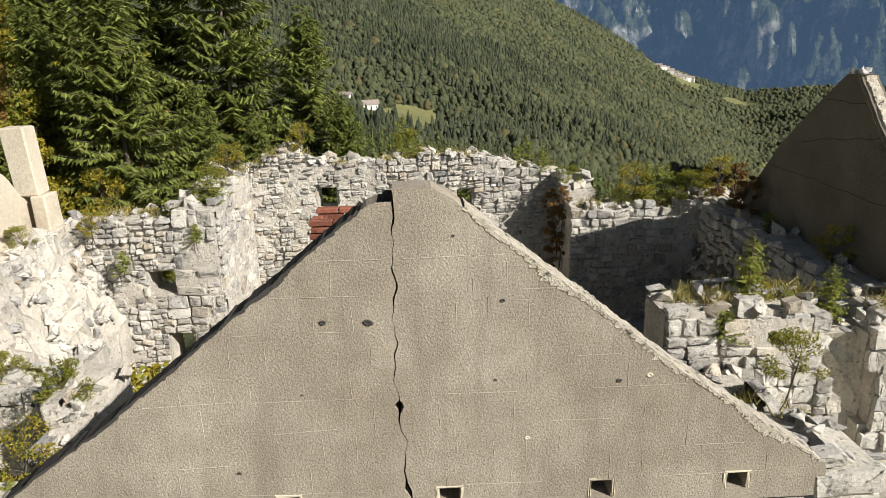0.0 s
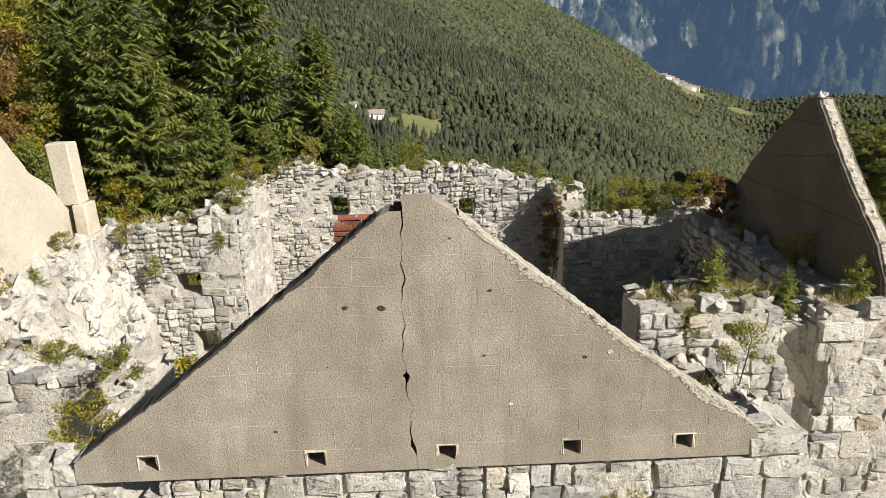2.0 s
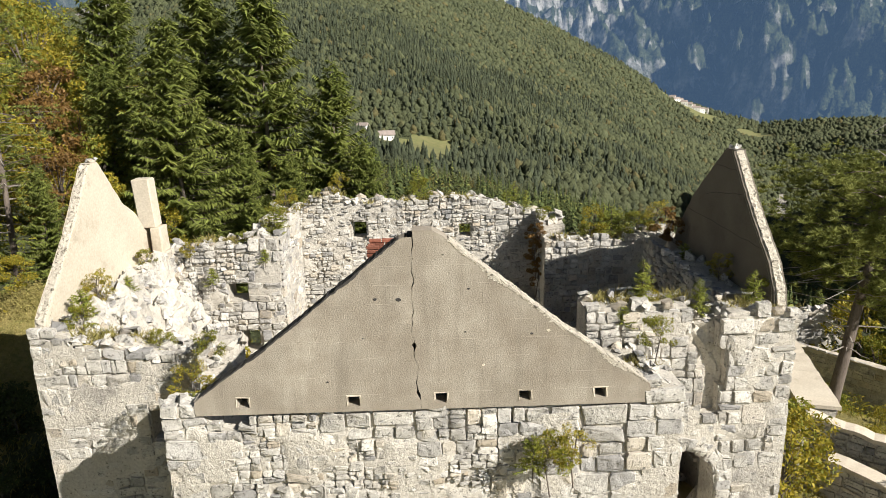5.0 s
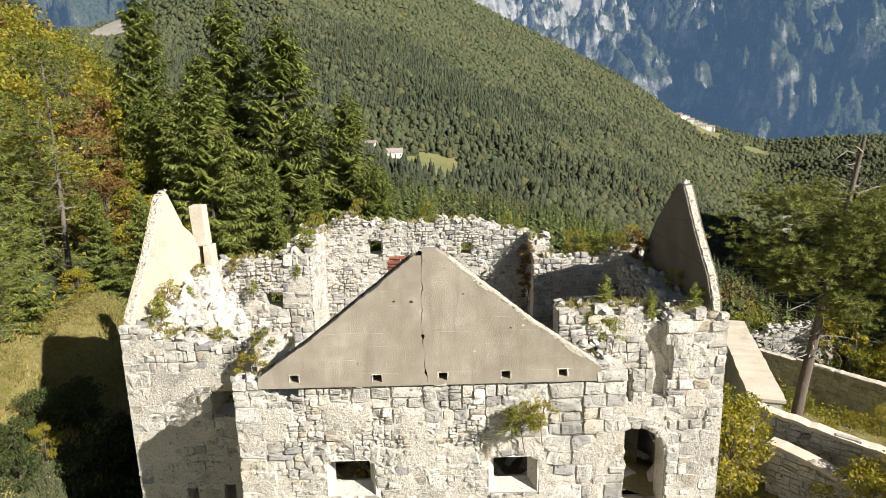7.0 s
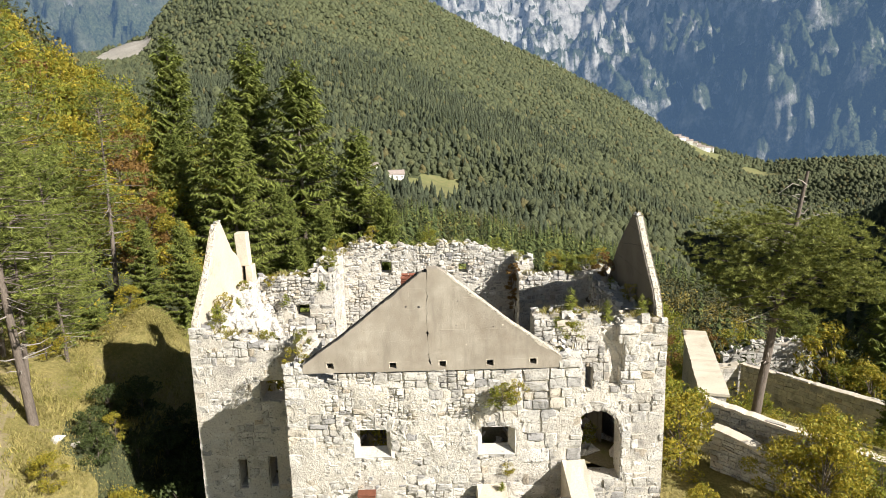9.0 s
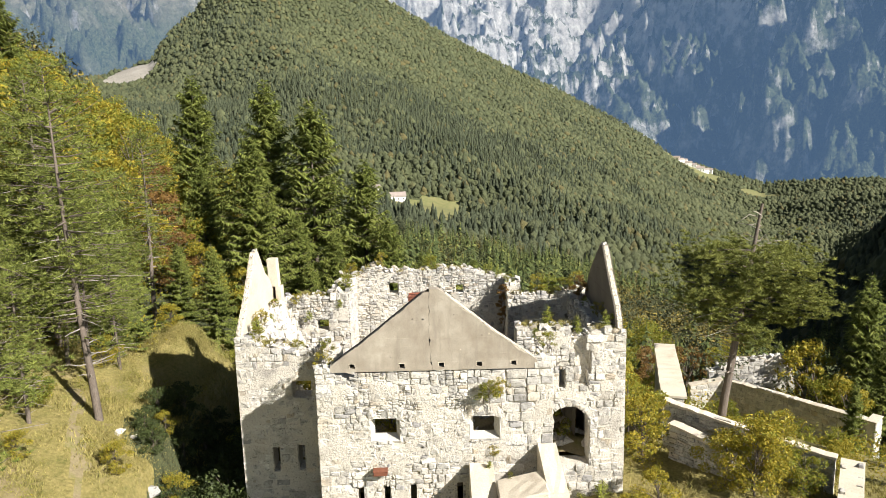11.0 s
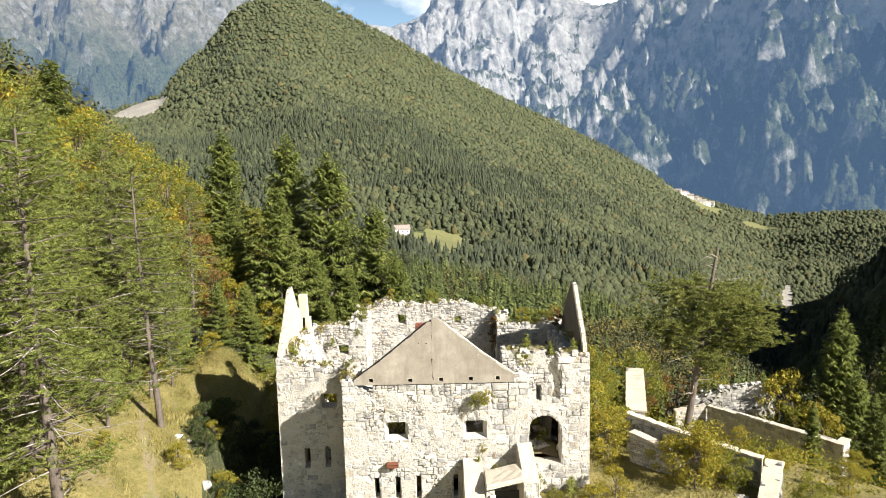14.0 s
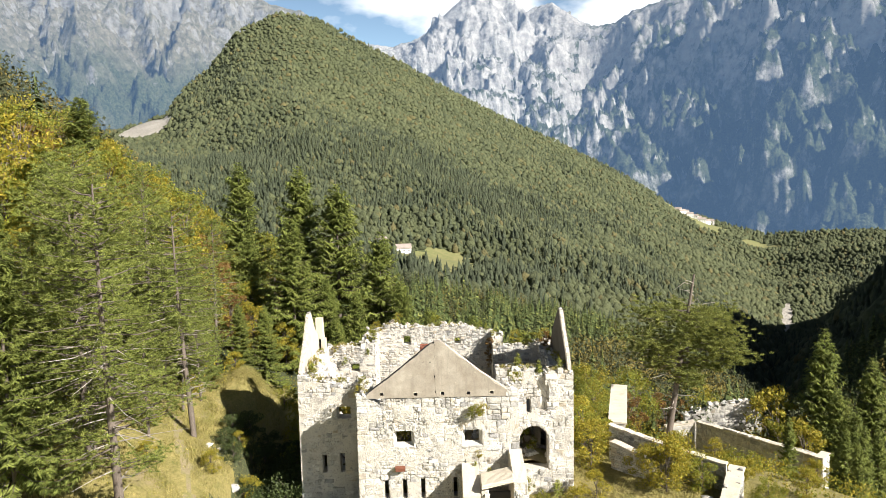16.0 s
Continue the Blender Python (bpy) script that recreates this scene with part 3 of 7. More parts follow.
def stone_shape(seed):
    """A rough-dressed block in a unit box: its face looks along -y."""
    rnd = random.Random(seed)
    k = [rnd.uniform(0.08, 0.27) if rnd.random() < 0.5 else rnd.uniform(0.02, 0.08) for _ in range(8)]
    ring = [(-0.5 + k[0], -0.5), (0.5 - k[1], -0.5), (0.5, -0.5 + k[2]), (0.5, 0.5 - k[3]), (0.5 - k[4], 0.5), (-0.5 + k[5], 0.5), (-0.5, 0.5 - k[6]), (-0.5, -0.5 + k[7])]
    ring = [(x * rnd.uniform(0.86, 1.05), z * rnd.uniform(0.84, 1.06)) for x, z in ring]
    verts = []
    tilt_x, tilt_z = rnd.uniform(-0.17, 0.17), rnd.uniform(-0.17, 0.17)
    deep = lambda x, z, a, b: -0.5 + rnd.uniform(a, b) + tilt_x * x + tilt_z * z
    for x, z in ring:
        g = rnd.uniform(0.93, 0.985)
        verts.append((x * g, deep(x, z, 0.0, 0.14), z * g))
    verts += [(x, v[1] + rnd.uniform(0.06, 0.16), z) for (x, z), v in zip(ring, verts)]
    verts += [(x * 0.98, 0.5, z * 0.98) for x, z in ring]
    for x, z in ((-0.22, -0.2), (0.22, -0.2), (0.22, 0.2), (-0.22, 0.2)):
        x, z = x + rnd.uniform(-0.14, 0.14), z + rnd.uniform(-0.14, 0.14)
        verts.append((x, deep(x, z, -0.06, 0.10), z))
    faces = [(24, 25, 26), (24, 26, 27)]
    for c, (a, b) in enumerate(((0, 1), (2, 3), (4, 5), (6, 7))):
        faces += [(24 + c, a, b), (24 + c, b, (b + 1) % 8), (24 + c, (b + 1) % 8, 24 + (c + 1) % 4)]
    faces = [f[::-1] for f in faces]
    for a in (0, 8):
        for i in range(8):
            j = (i + 1) % 8
            faces += [(a + i, a + j, a + 8 + j), (a + i, a + 8 + j, a + 8 + i)]
    return np.array(verts), np.array(faces)[:, ::-1]


STONES = [stone_shape(50 + k) for k in range(20)]
STONE_MESHES = [mesh_np("stone", v, f, M_STONE) for v, f in STONES]


def boulder_shape(seed):
    """A broken rock in a unit box: the hull of a few points."""
    rnd = random.Random(seed)
    bm = bmesh.new()
    for k in range(11):
        d = Vector((rnd.gauss(0, 1), rnd.gauss(0, 1), rnd.gauss(0, 1))).normalized()
        g = rnd.uniform(0.46, 0.66) / max(abs(d.x), abs(d.y), abs(d.z)) ** 0.62
        bm.verts.new(d * g)
    hull = bmesh.ops.convex_hull(bm, input=bm.verts[:])
    bmesh.ops.delete(bm, geom=[v for v in hull["geom_interior"] if isinstance(v, bmesh.types.BMVert)], context="VERTS")
    bmesh.ops.triangulate(bm, faces=bm.faces[:])
    bmesh.ops.recalc_face_normals(bm, faces=bm.faces[:])
    bm.verts.index_update()
    v = np.array([p.co[:] for p in bm.verts])
    f = np.array([[q.index for q in p.verts] for p in bm.faces])
    bm.free()
    return v, f


BOULDERS = [boulder_shape(80 + k) for k in range(8)]
BOULDER_MESHES = [mesh_np("loose_stone", v, f, M_STONE) for v, f in BOULDERS]


def join_shapes(name, shapes, mat, parent, label=""):
    """Many placed shapes (corners, faces, pose) in one mesh of kind stuff."""
    if not shapes:
        return None
    verts, faces, k = [], [], 0
    for v, f, m in shapes:
        a = np.array(m)
        verts.append(v @ a[:3, :3].T + a[:3, 3])
        faces.append(f + k)
        k += len(v)
    ob = part_np(name, np.concatenate(verts), np.concatenate(faces), mat, parent, label)
    return tagged(ob, kind="stuff")


class Wall:
    """A standing wall: origin on the ground plan, direction along it, outward side to its right, thickness to its left."""

    def __init__(self, name, label, start, end, thick, base, top, holes=(), seed=0, ragged=0.12, category="wall", recess=0.10):
        self.a, self.b = Vector((*start, 0)), Vector((*end, 0))
        self.length = (self.b - self.a).length
        self.u = (self.b - self.a).normalized()
        self.n = Vector((self.u.y, -self.u.x, 0))
        self.thick, self.base, self.top_knots, self.holes = thick, base, top, list(holes)
        self.rnd, self.seed, self.ragged = random.Random(seed), seed, ragged
        bands = set(np.arange(0, self.length, 0.22).tolist()) | {self.length}
        caps = {0.0, self.length}
        for h in self.holes:
            caps |= {h[0], h[1]}
            bands |= {h[0], h[1]}
            if len(h) == 5:
                bands |= set(np.linspace(h[0], h[1], 13).tolist())

        def pieces(u):
            cuts = [c for h in self.holes if (c := hole_at(h, u))]
            mine = [h for h in self.holes if h[0] < u < h[1]]
            out = []
            for lo, hi in minus(self.base, self.top(u) - 0.1, cuts):
                top_open = hi >= self.top(u) - 0.11
                arch = [h for h in mine if len(h) == 5 and abs(hole_at(h, u)[1] - lo) < 1e-6]
                f_lo = (lambda a, h=arch[0]: (hole_at(h, min(max(a, h[0] + 1e-5), h[1] - 1e-5)))[1]) if arch else (lambda a, v=lo: v)
                f_hi = (lambda a: self.top(a) - 0.1) if top_open else (lambda a, v=hi: v)
                out.append((f_lo, f_hi))
            return out

        v, f = slab_mesh(sorted(bands), pieces, caps, lambda a, b, d: tuple(self.at(a, d + recess, b)), thick - 2 * recess)
        self.ob = part_np(name, v, f, M_MORTAR)
        tagged(self.ob, label, category, kind="structure")

    def top(self, u):
        k = self.top_knots
        z = float(np.interp(u, [p[0] for p in k], [p[1] for p in k]))
        return z + self.ragged * (noise.noise(Vector((u * 1.6, self.seed * 3.1, 0.5))) + 0.6 * noise.noise(Vector((u * 4.3, self.seed, 7.5))))

    def at(self, u, d, z):
        """The point u along, d behind the outer face, at the height z."""
        p = self.a + self.u * u - self.n * d
        return Vector((p.x, p.y, z))

    def face(self, side="front", course=(0.2, 0.4), wide=(0.9, 2.3), parts=300, proud=(-0.025, 0.018), deep=0.22, lo=None, span=None, order=None, gap=0.016, wild=0.05, skip=0.0, sizer=None, joint=0.035):
        """Irregular stonework on one side of the wall; the highest stones are objects of their own."""
        rnd, made = self.rnd, []
        u0, u1 = span or (0.0, self.length)
        peak = max(p[1] for p in self.top_knots) + 0.3
        max_h, max_w = course[1], course[1] * wide[1]

        def split(a, b, c, d):
            w, h = b - a, d - c
            part_size = sizer((a + b) / 2, (c + d) / 2) if sizer else 1.0
            lim_h, lim_w = max_h * part_size * rnd.uniform(0.55, 1.1), max_w * part_size * rnd.uniform(0.45, 1.1)
            if h > lim_h and h / max_h >= w / max_w * 0.8 and h > 2 * course[0] * 0.7:
                k = c + h * rnd.uniform(0.34, 0.66)
                return split(a, b, c, k) + split(a, b, k, d)
            if w > lim_w and w > 0.3:
                k = a + w * rnd.uniform(0.32, 0.68)
                return split(a, k, c, d) + split(k, b, c, d)
            return [(a, b, c, d)]

        def spare(r, holes):
            """What an opening leaves of a stone."""
            for o in holes:
                top = o[3] + (o[4] if len(o) == 5 else 0)
                a, b, c, d = r
                if b > o[0] and a < o[1] and d > o[2] and c < top:
                    rest = [q for q in ((a, min(b, o[0]), c, d), (max(a, o[1]), b, c, d), (max(a, o[0]), min(b, o[1]), c, min(d, o[2])), (max(a, o[0]), min(b, o[1]), max(c, top), d))
                            if q[1] - q[0] > 0.1 and q[3] - q[2] > 0.1]
                    return [s for q in rest for s in spare(q, holes)]
            return [r]

        z = self.base if lo is None else lo
        while z < peak:
            h = max_h * rnd.uniform(1.1, 2.6)
            u = u0
            while u < u1 - 0.02:
                w = max_w * rnd.uniform(0.8, 2.0)
                if u1 - u - w < 0.35:
                    w = u1 - u
                for r in split(u, u + w, z, z + h):
                    for a, b, c, d in spare(r, self.holes):
                        if c + (d - c) * 0.6 < self.top((a + b) / 2) and rnd.random() > skip * min(1.0, max(0.0, (self.top(a) - d - 0.4))):
                            wide_joint = gap + joint * max(0.0, 0.3 + 1.6 * noise.noise(Vector((a * 0.9, c * 0.9, self.seed * 1.7))))
                            made.append(((a + b) / 2, (c + d) / 2, (b - a) * rnd.uniform(0.985, 1.03) - wide_joint, (d - c) * rnd.uniform(0.98, 1.03) - wide_joint))
                u += w
            z += h
        yaw = math.atan2(self.u.y, self.u.x) + (math.pi if side == "back" else 0)
        made.sort(key=order or (lambda s: -s[1]))
        shapes = []
        for k, (u, zc, w, h) in enumerate(made):
            out = rnd.uniform(*proud)
            d = (deep / 2 - out) if side == "front" else (self.thick - deep / 2 + out)
            p = self.at(u, d, zc)
            m = Matrix.LocRotScale(p, Euler((rnd.gauss(0, wild), rnd.gauss(0, 0.035 + 0.05 * (h < 0.28)), yaw + rnd.gauss(0, wild))), (w, deep, h))
            s = rnd.randrange(len(STONES))
            if k < parts:
                ob = new("stone", STONE_MESHES[s])
                ob.parent, ob.matrix_basis = self.ob, m
            else:
                shapes.append((*STONES[s], m))
        join_shapes("stonework", shapes, M_RUBBLE, self.ob)
        return self

    def pointing(self, smear, lo=None, hi=None, step=0.09, deep=0.10, span=None):
        """An uneven skin of old mortar on the front: flush over the stones where smear(u, z) is high, washed out of the joints where it is low."""
        z0, z1 = self.base if lo is None else lo, hi or max(p[1] for p in self.top_knots) + 0.2
        u0, u1 = span or (0.02, self.length - 0.02)
        us, zs = np.linspace(u0, u1, int((u1 - u0) / step)), np.linspace(z0, z1, int((z1 - z0) / step))
        verts, index, faces = [], {}, []
        for i, u in enumerate(us):
            top = self.top(u) - 0.14
            for j, z in enumerate(zs):
                if z > top or any((c := hole_at((h[0] - 0.02, h[1] + 0.02, h[2] - 0.02, *h[3:]), u)) and c[0] < z < c[1] + 0.02 for h in self.holes):
                    continue
                big = noise.noise(Vector((u * 0.75, z * 0.75, self.seed * 5.3))) + 0.55 * noise.noise(Vector((u * 2.1, z * 2.1, self.seed)))
                fine = noise.noise(Vector((u * 5.5, z * 5.5, 3.3)))
                k = min(1.0, max(0.0, 0.5 + 2.6 * (big + 0.25 * fine + 0.42 - 0.9 * smear(u, z))))
                index[i, j] = len(verts)
                verts.append(tuple(self.at(u, 0.016 + (deep - 0.016) * k + 0.008 * fine, z)))
        for i in range(len(us) - 1):
            for j in range(len(zs) - 1):
                q = [index.get(k) for k in ((i, j), (i + 1, j), (i + 1, j + 1), (i, j + 1))]
                if None not in q:
                    faces.append(q)
        part_np("mortar_skin", verts, faces, M_MORTAR, self.ob, "old lime mortar smeared over the joints", smooth=True)
        return self

    def crown(self, per=7.0, size=(0.16, 0.42), parts=60, span=None, lift=0.0, d0=0.05, d1=None):
        """Loose broken stones along the top."""
        rnd, shapes = self.rnd, []
        a, b = span or (0.0, self.length)
        width = (d1 or self.thick) - d0
        for k in range(int((b - a) * max(width, 0.4) * per)):
            u, d = rnd.uniform(a, b), rnd.uniform(d0, d0 + width)
            s = rnd.uniform(*size)
            m = Matrix.LocRotScale(self.at(u, d, self.top(u) - 0.1 + s * 0.16 + lift), Euler([rnd.gauss(0, 0.3), rnd.gauss(0, 0.3), rnd.uniform(0, 6.3)]),
                                   (s * rnd.uniform(0.9, 1.7), s * rnd.uniform(0.8, 1.2), s * rnd.uniform(0.6, 0.95)))
            i = rnd.randrange(len(BOULDERS))
            if k < parts:
                ob = new("loose_stone", BOULDER_MESHES[i])
                ob.parent, ob.matrix_basis = self.ob, m
            else:
                shapes.append((*BOULDERS[i], m))
        join_shapes("rubble", shapes, M_RUBBLE, self.ob)
        return self

    def arch(self, u0, u1, spring, rise, count, deep=0.4, size=0.42):
        """Wedge stones round the head of an opening."""
        half, mid, rnd = (u1 - u0) / 2, (u0 + u1) / 2, self.rnd
        yaw = math.atan2(self.u.y, self.u.x)
        for k in range(count):
            t = math.pi * (k + 0.5) / count
            x, z = mid - math.cos(t) * (half + size * 0.42), spring + math.sin(t) * (rise + size * 0.42)
            turn = math.atan2((math.cos(t)) * half, max(0.2, math.sin(t) * max(rise, 0.25))) if rise > 0.2 else -0.25 * math.cos(t)
            w = math.pi * (half + rise + size) / 2 / count * 0.95 if rise > 0.2 else (u1 - u0) / count * 0.95
            m = Matrix.LocRotScale(self.at(x, deep / 2 - 0.012, z), Euler((0, 0, yaw)), None) @ Matrix.Rotation(-turn if rise > 0.2 else turn, 4, "Y") @ Matrix.Diagonal((w, deep, size * rnd.uniform(0.9, 1.15), 1))
            ob = new("arch_stone", STONE_MESHES[rnd.randrange(len(STONES))])
            ob.parent, ob.matrix_basis = self.ob, m


# ---- the ruin: the projecting middle block ----
W1, W2 = (2.23, 3.48, 4.98, 6.0), (6.43, 7.70, 4.98, 6.0)
wing = Wall("wall_wing_front", "pale rough limestone wall with two embrasures and narrow loopholes", (-5.1, 0), (4.85, 0), 0.95, -1.2,
            [(0, 8.28), (0.75, 8.26), (0.85, 8.05), (1.2, 7.85), (1.5, 7.72), (1.75, 8.02), (2.2, 8.1), (4.9, 8.13), (7.4, 8.13), (9.2, 8.13), (9.32, 8.6), (9.95, 8.42)],
            [W1, W2, (1.57, 1.83, 1.65, 2.88), (2.70, 2.95, 1.65, 2.88), (3.83, 4.09, 1.65, 2.9), (5.85, 6.1, 1.7, 2.94)], seed=3, ragged=0.05, recess=0.12)


def wing_size(u, z):
    """Squared blocks at both corners and on one half, smaller rubble in the middle under the gable."""
    corner = max(0.0, 1 - u / 1.3, min(1.0, (u - 6.3) / 1.6))
    patch = noise.noise(Vector((u * 0.6, z * 0.7, 2.2)))
    return 0.52 + 0.50 * corner + 0.30 * max(-0.6, min(1.0, patch * 2)) * (1 - corner) + 0.12 * (z < 6.4)


wing.face(course=(0.12, 0.62), wide=(0.6, 1.6), parts=300, proud=(-0.045, 0.016), deep=0.2, wild=0.028, skip=0.07, sizer=wing_size, joint=0.045, gap=0.01)
wing.pointing(lambda u, z: 0.46 + 0.13 * math.tanh((6.6 - z) / 0.8) - 0.24 * math.exp(-((z - 8.0) / 0.6) ** 2))
wing.crown(per=6, size=(0.12, 0.24), parts=30, span=(1.3, 9.9), d0=0.62)
wing.arch(W1[0] - 0.2, W1[1] + 0.2, 5.93, 0.08, 5, size=0.56)
wing.arch(W2[0] - 0.2, W2[1] + 0.2, 5.93, 0.08, 5, size=0.6)
wing_left = Wall("wall_wing_left", "rough limestone side wall with a broken top", (-5.12, 3.2), (-5.12, 0.06), 0.85, -1.2,
                 [(0, 8.5), (1.0, 8.2), (1.8, 7.7), (2.25, 8.0), (2.7, 8.25), (3.14, 8.25)], seed=4)
wing_left.face(parts=80).crown(per=12, size=(0.1, 0.26), parts=40)
wing_right = Wall("wall_wing_right", "rough limestone side wall with a broken top", (4.87, 0.06), (4.87, 3.3), 0.85, -1.2,
                  [(0, 8.4), (0.9, 8.4), (1.5, 8.1), (2.3, 7.8), (3.24, 7.9)], seed=5)
wing_right.face(parts=80, course=(0.25, 0.5)).crown(per=11, size=(0.1, 0.24), parts=40)

# the flanks
left_front = Wall("wall_left_front", "limestone wall with a small window and two loopholes, top broken into rubble", (-9.4, 3.2), (-5.1, 3.2), 1.05, -2.2,
                  [(0, 8.72), (0.8, 8.62), (1.3, 8.3), (2.2, 8.25), (3.0, 7.95), (3.6, 8.0), (4.0, 8.35), (4.3, 8.4)],
                  [(2.55, 3.45, 5.7, 6.5), (1.45, 1.75, 2.05, 3.2), (2.65, 2.95, 2.1, 3.3)], seed=6, recess=0.12)
left_front.face(parts=150, course=(0.28, 0.62), wide=(0.8, 1.6), proud=(-0.04, 0.012), deep=0.2, wild=0.022, skip=0.05, joint=0.035, gap=0.01, sizer=lambda u, z: 0.62 if z > 7.4 else 1.0)
left_front.pointing(lambda u, z: 0.95 if z < 7.2 else 0.5)
left_front.face("back", parts=30, lo=6.0)
left_front.crown(per=18, size=(0.1, 0.3), parts=90)
right_front = Wall("wall_right_front", "limestone wall with an arched opening and a jagged breach above", (3.7, 3.3), (8.85, 3.3), 1.1, -1.0,
                   [(0, 8.82), (1.3, 8.86), (2.5, 8.78), (2.65, 8.4), (3.05, 8.3), (3.4, 8.4), (3.47, 8.62), (4.2, 8.62), (5.15, 8.5)],
                   [(1.49, 3.45, 1.9, 3.92, 0.96), (2.02, 2.28, 5.8, 6.7), (2.57, 3.25, 7.62, 9.2), (2.75, 3.45, 7.1, 7.62), (3.0, 3.5, 6.6, 7.1), (2.95, 3.35, 5.9, 6.6)], seed=7, ragged=0.07, recess=0.12)
right_front.face(parts=220, course=(0.26, 0.66), wide=(0.7, 1.5), proud=(-0.045, 0.035), deep=0.22, wild=0.035, skip=0.05, joint=0.045, gap=0.01, sizer=lambda u, z: 0.68 if u < 3.2 and z > 5 else 1.0)
right_front.pointing(lambda u, z: 0.55 + 0.25 * math.tanh((6.6 - z) / 0.9) + (0.1 if u > 3.5 else 0.0))
part("breach_core", rough_box((6.1, 3.68, 5.8), (7.3, 4.36, 8.25), 17, 0.08, 0.07, 7), M_MORTAR, right_front.ob, "bare mortar core in the breach")
right_front.face("back", parts=30, lo=6.0)
right_front.crown(per=7, size=(0.1, 0.27), parts=50)
right_front.arch(1.49, 3.45, 3.92, 0.96, 11, size=0.4)
left_side = Wall("wall_left_side", "thick limestone side wall under a concrete gable", (-9.4, 10.6), (-9.4, 4.25), 0.95, -2.5,
                 [(0, 8.9), (3, 8.7), (6, 8.6), (7.3, 8.65)], seed=8)
left_side.face("back", parts=130, lo=3.0, course=(0.2, 0.4), proud=(0.0, 0.09))
left_side.crown(per=8, size=(0.12, 0.3), parts=50, d0=0.4, lift=0.06)
right_side = Wall("wall_right_side", "thick rubble side wall under a concrete gable", (8.85, 4.4), (8.85, 12.3), 1.2, -2.5,
                  [(0, 8.45), (3, 8.4), (6, 8.55), (8, 8.7)], seed=9)
right_side.face("back", parts=130, lo=3.0, course=(0.2, 0.4), proud=(0.0, 0.12))
right_side.crown(per=3, size=(0.12, 0.32), parts=40, d0=0.4, lift=0.04)

# the walls inside and behind
room_left = Wall("wall_left_room", "coursed limestone cross wall with a ledge and a small hole", (-8.45, 10.0), (-5.03, 10.0), 1.0, -2.0,
                 [(0, 8.85), (0.9, 8.98), (2.4, 9.0), (3.2, 9.1), (3.65, 9.3)], [(1.6, 2.25, 6.9, 7.5), (1.9, 2.5, 5.0, 5.8)], seed=11)
room_left.face(parts=200, lo=2.0, course=(0.16, 0.48), wide=(0.6, 1.6), proud=(-0.06, 0.05), wild=0.07, gap=0.012, joint=0.05, skip=0.03, sizer=lambda u, z: 1.15 if u > 2.2 else 0.7).pointing(lambda u, z: 0.45, lo=5.0).crown(per=10, size=(0.1, 0.26), parts=60)
pier_left = Wall("wall_left_pier", "limestone return wall, bright in the sun", (-4.95, 10.06), (-4.95, 13.5), 1.0, -2.0,
                 [(0, 9.2), (1.0, 9.28), (2.0, 9.35), (3.5, 9.55)], seed=12)
pier_left.face(parts=120, lo=2.0, course=(0.2, 0.42), gap=0.006, joint=0.02).pointing(lambda u, z: 0.85, lo=5.0).crown(per=8, parts=30)
back_mid = Wall("wall_back_middle", "coursed limestone rear wall with square niches and a ragged top", (-5.2, 13.5), (4.5, 13.5), 1.0, -3.0,
                [(0, 9.45), (0.5, 9.6), (1.4, 9.95), (2.2, 9.55), (4.1, 9.5), (5.3, 9.72), (7.1, 9.6), (7.75, 9.45), (9.2, 9.05), (9.7, 8.7)],
                [(2.2, 2.75, 8.1, 8.75), (6.35, 6.8, 8.05, 8.55)], seed=13)
back_mid.face(parts=300, lo=3.5, course=(0.1, 0.42), wide=(0.6, 1.7), proud=(-0.06, 0.05), wild=0.08, gap=0.012, joint=0.05, skip=0.05,
              sizer=lambda u, z: 0.75 + 0.5 * noise.noise(Vector((u * 0.8, z * 0.8, 4.1)))).crown(per=13, size=(0.12, 0.34), parts=100)
back_mid.pointing(lambda u, z: 0.4, lo=5.5, step=0.12, deep=0.09)
pier_right = Wall("wall_right_pier", "shaded limestone return wall", (4.1, 13.5), (4.1, 12.3), 1.0, -3.0, [(0, 9.0), (1.5, 8.8), (2.2, 8.5)], seed=14)
pier_right.face(parts=80, lo=3.0).crown(per=6, parts=20)
room_right = Wall("wall_right_room", "coursed limestone cross wall half in shade", (4.1, 11.3), (7.65, 11.3), 1.0, -3.0,
                  [(0, 8.5), (1.2, 8.45), (2.6, 8.5), (4.3, 8.62)], seed=15)
room_right.face(parts=200, lo=2.0, course=(0.2, 0.55), wide=(0.6, 1.6), proud=(-0.05, 0.06), wild=0.06, gap=0.012, joint=0.05, sizer=lambda u, z: 0.7 if u < 2.4 else 1.0).pointing(lambda u, z: 0.4, lo=4.5).crown(per=10, size=(0.1, 0.28), parts=50)

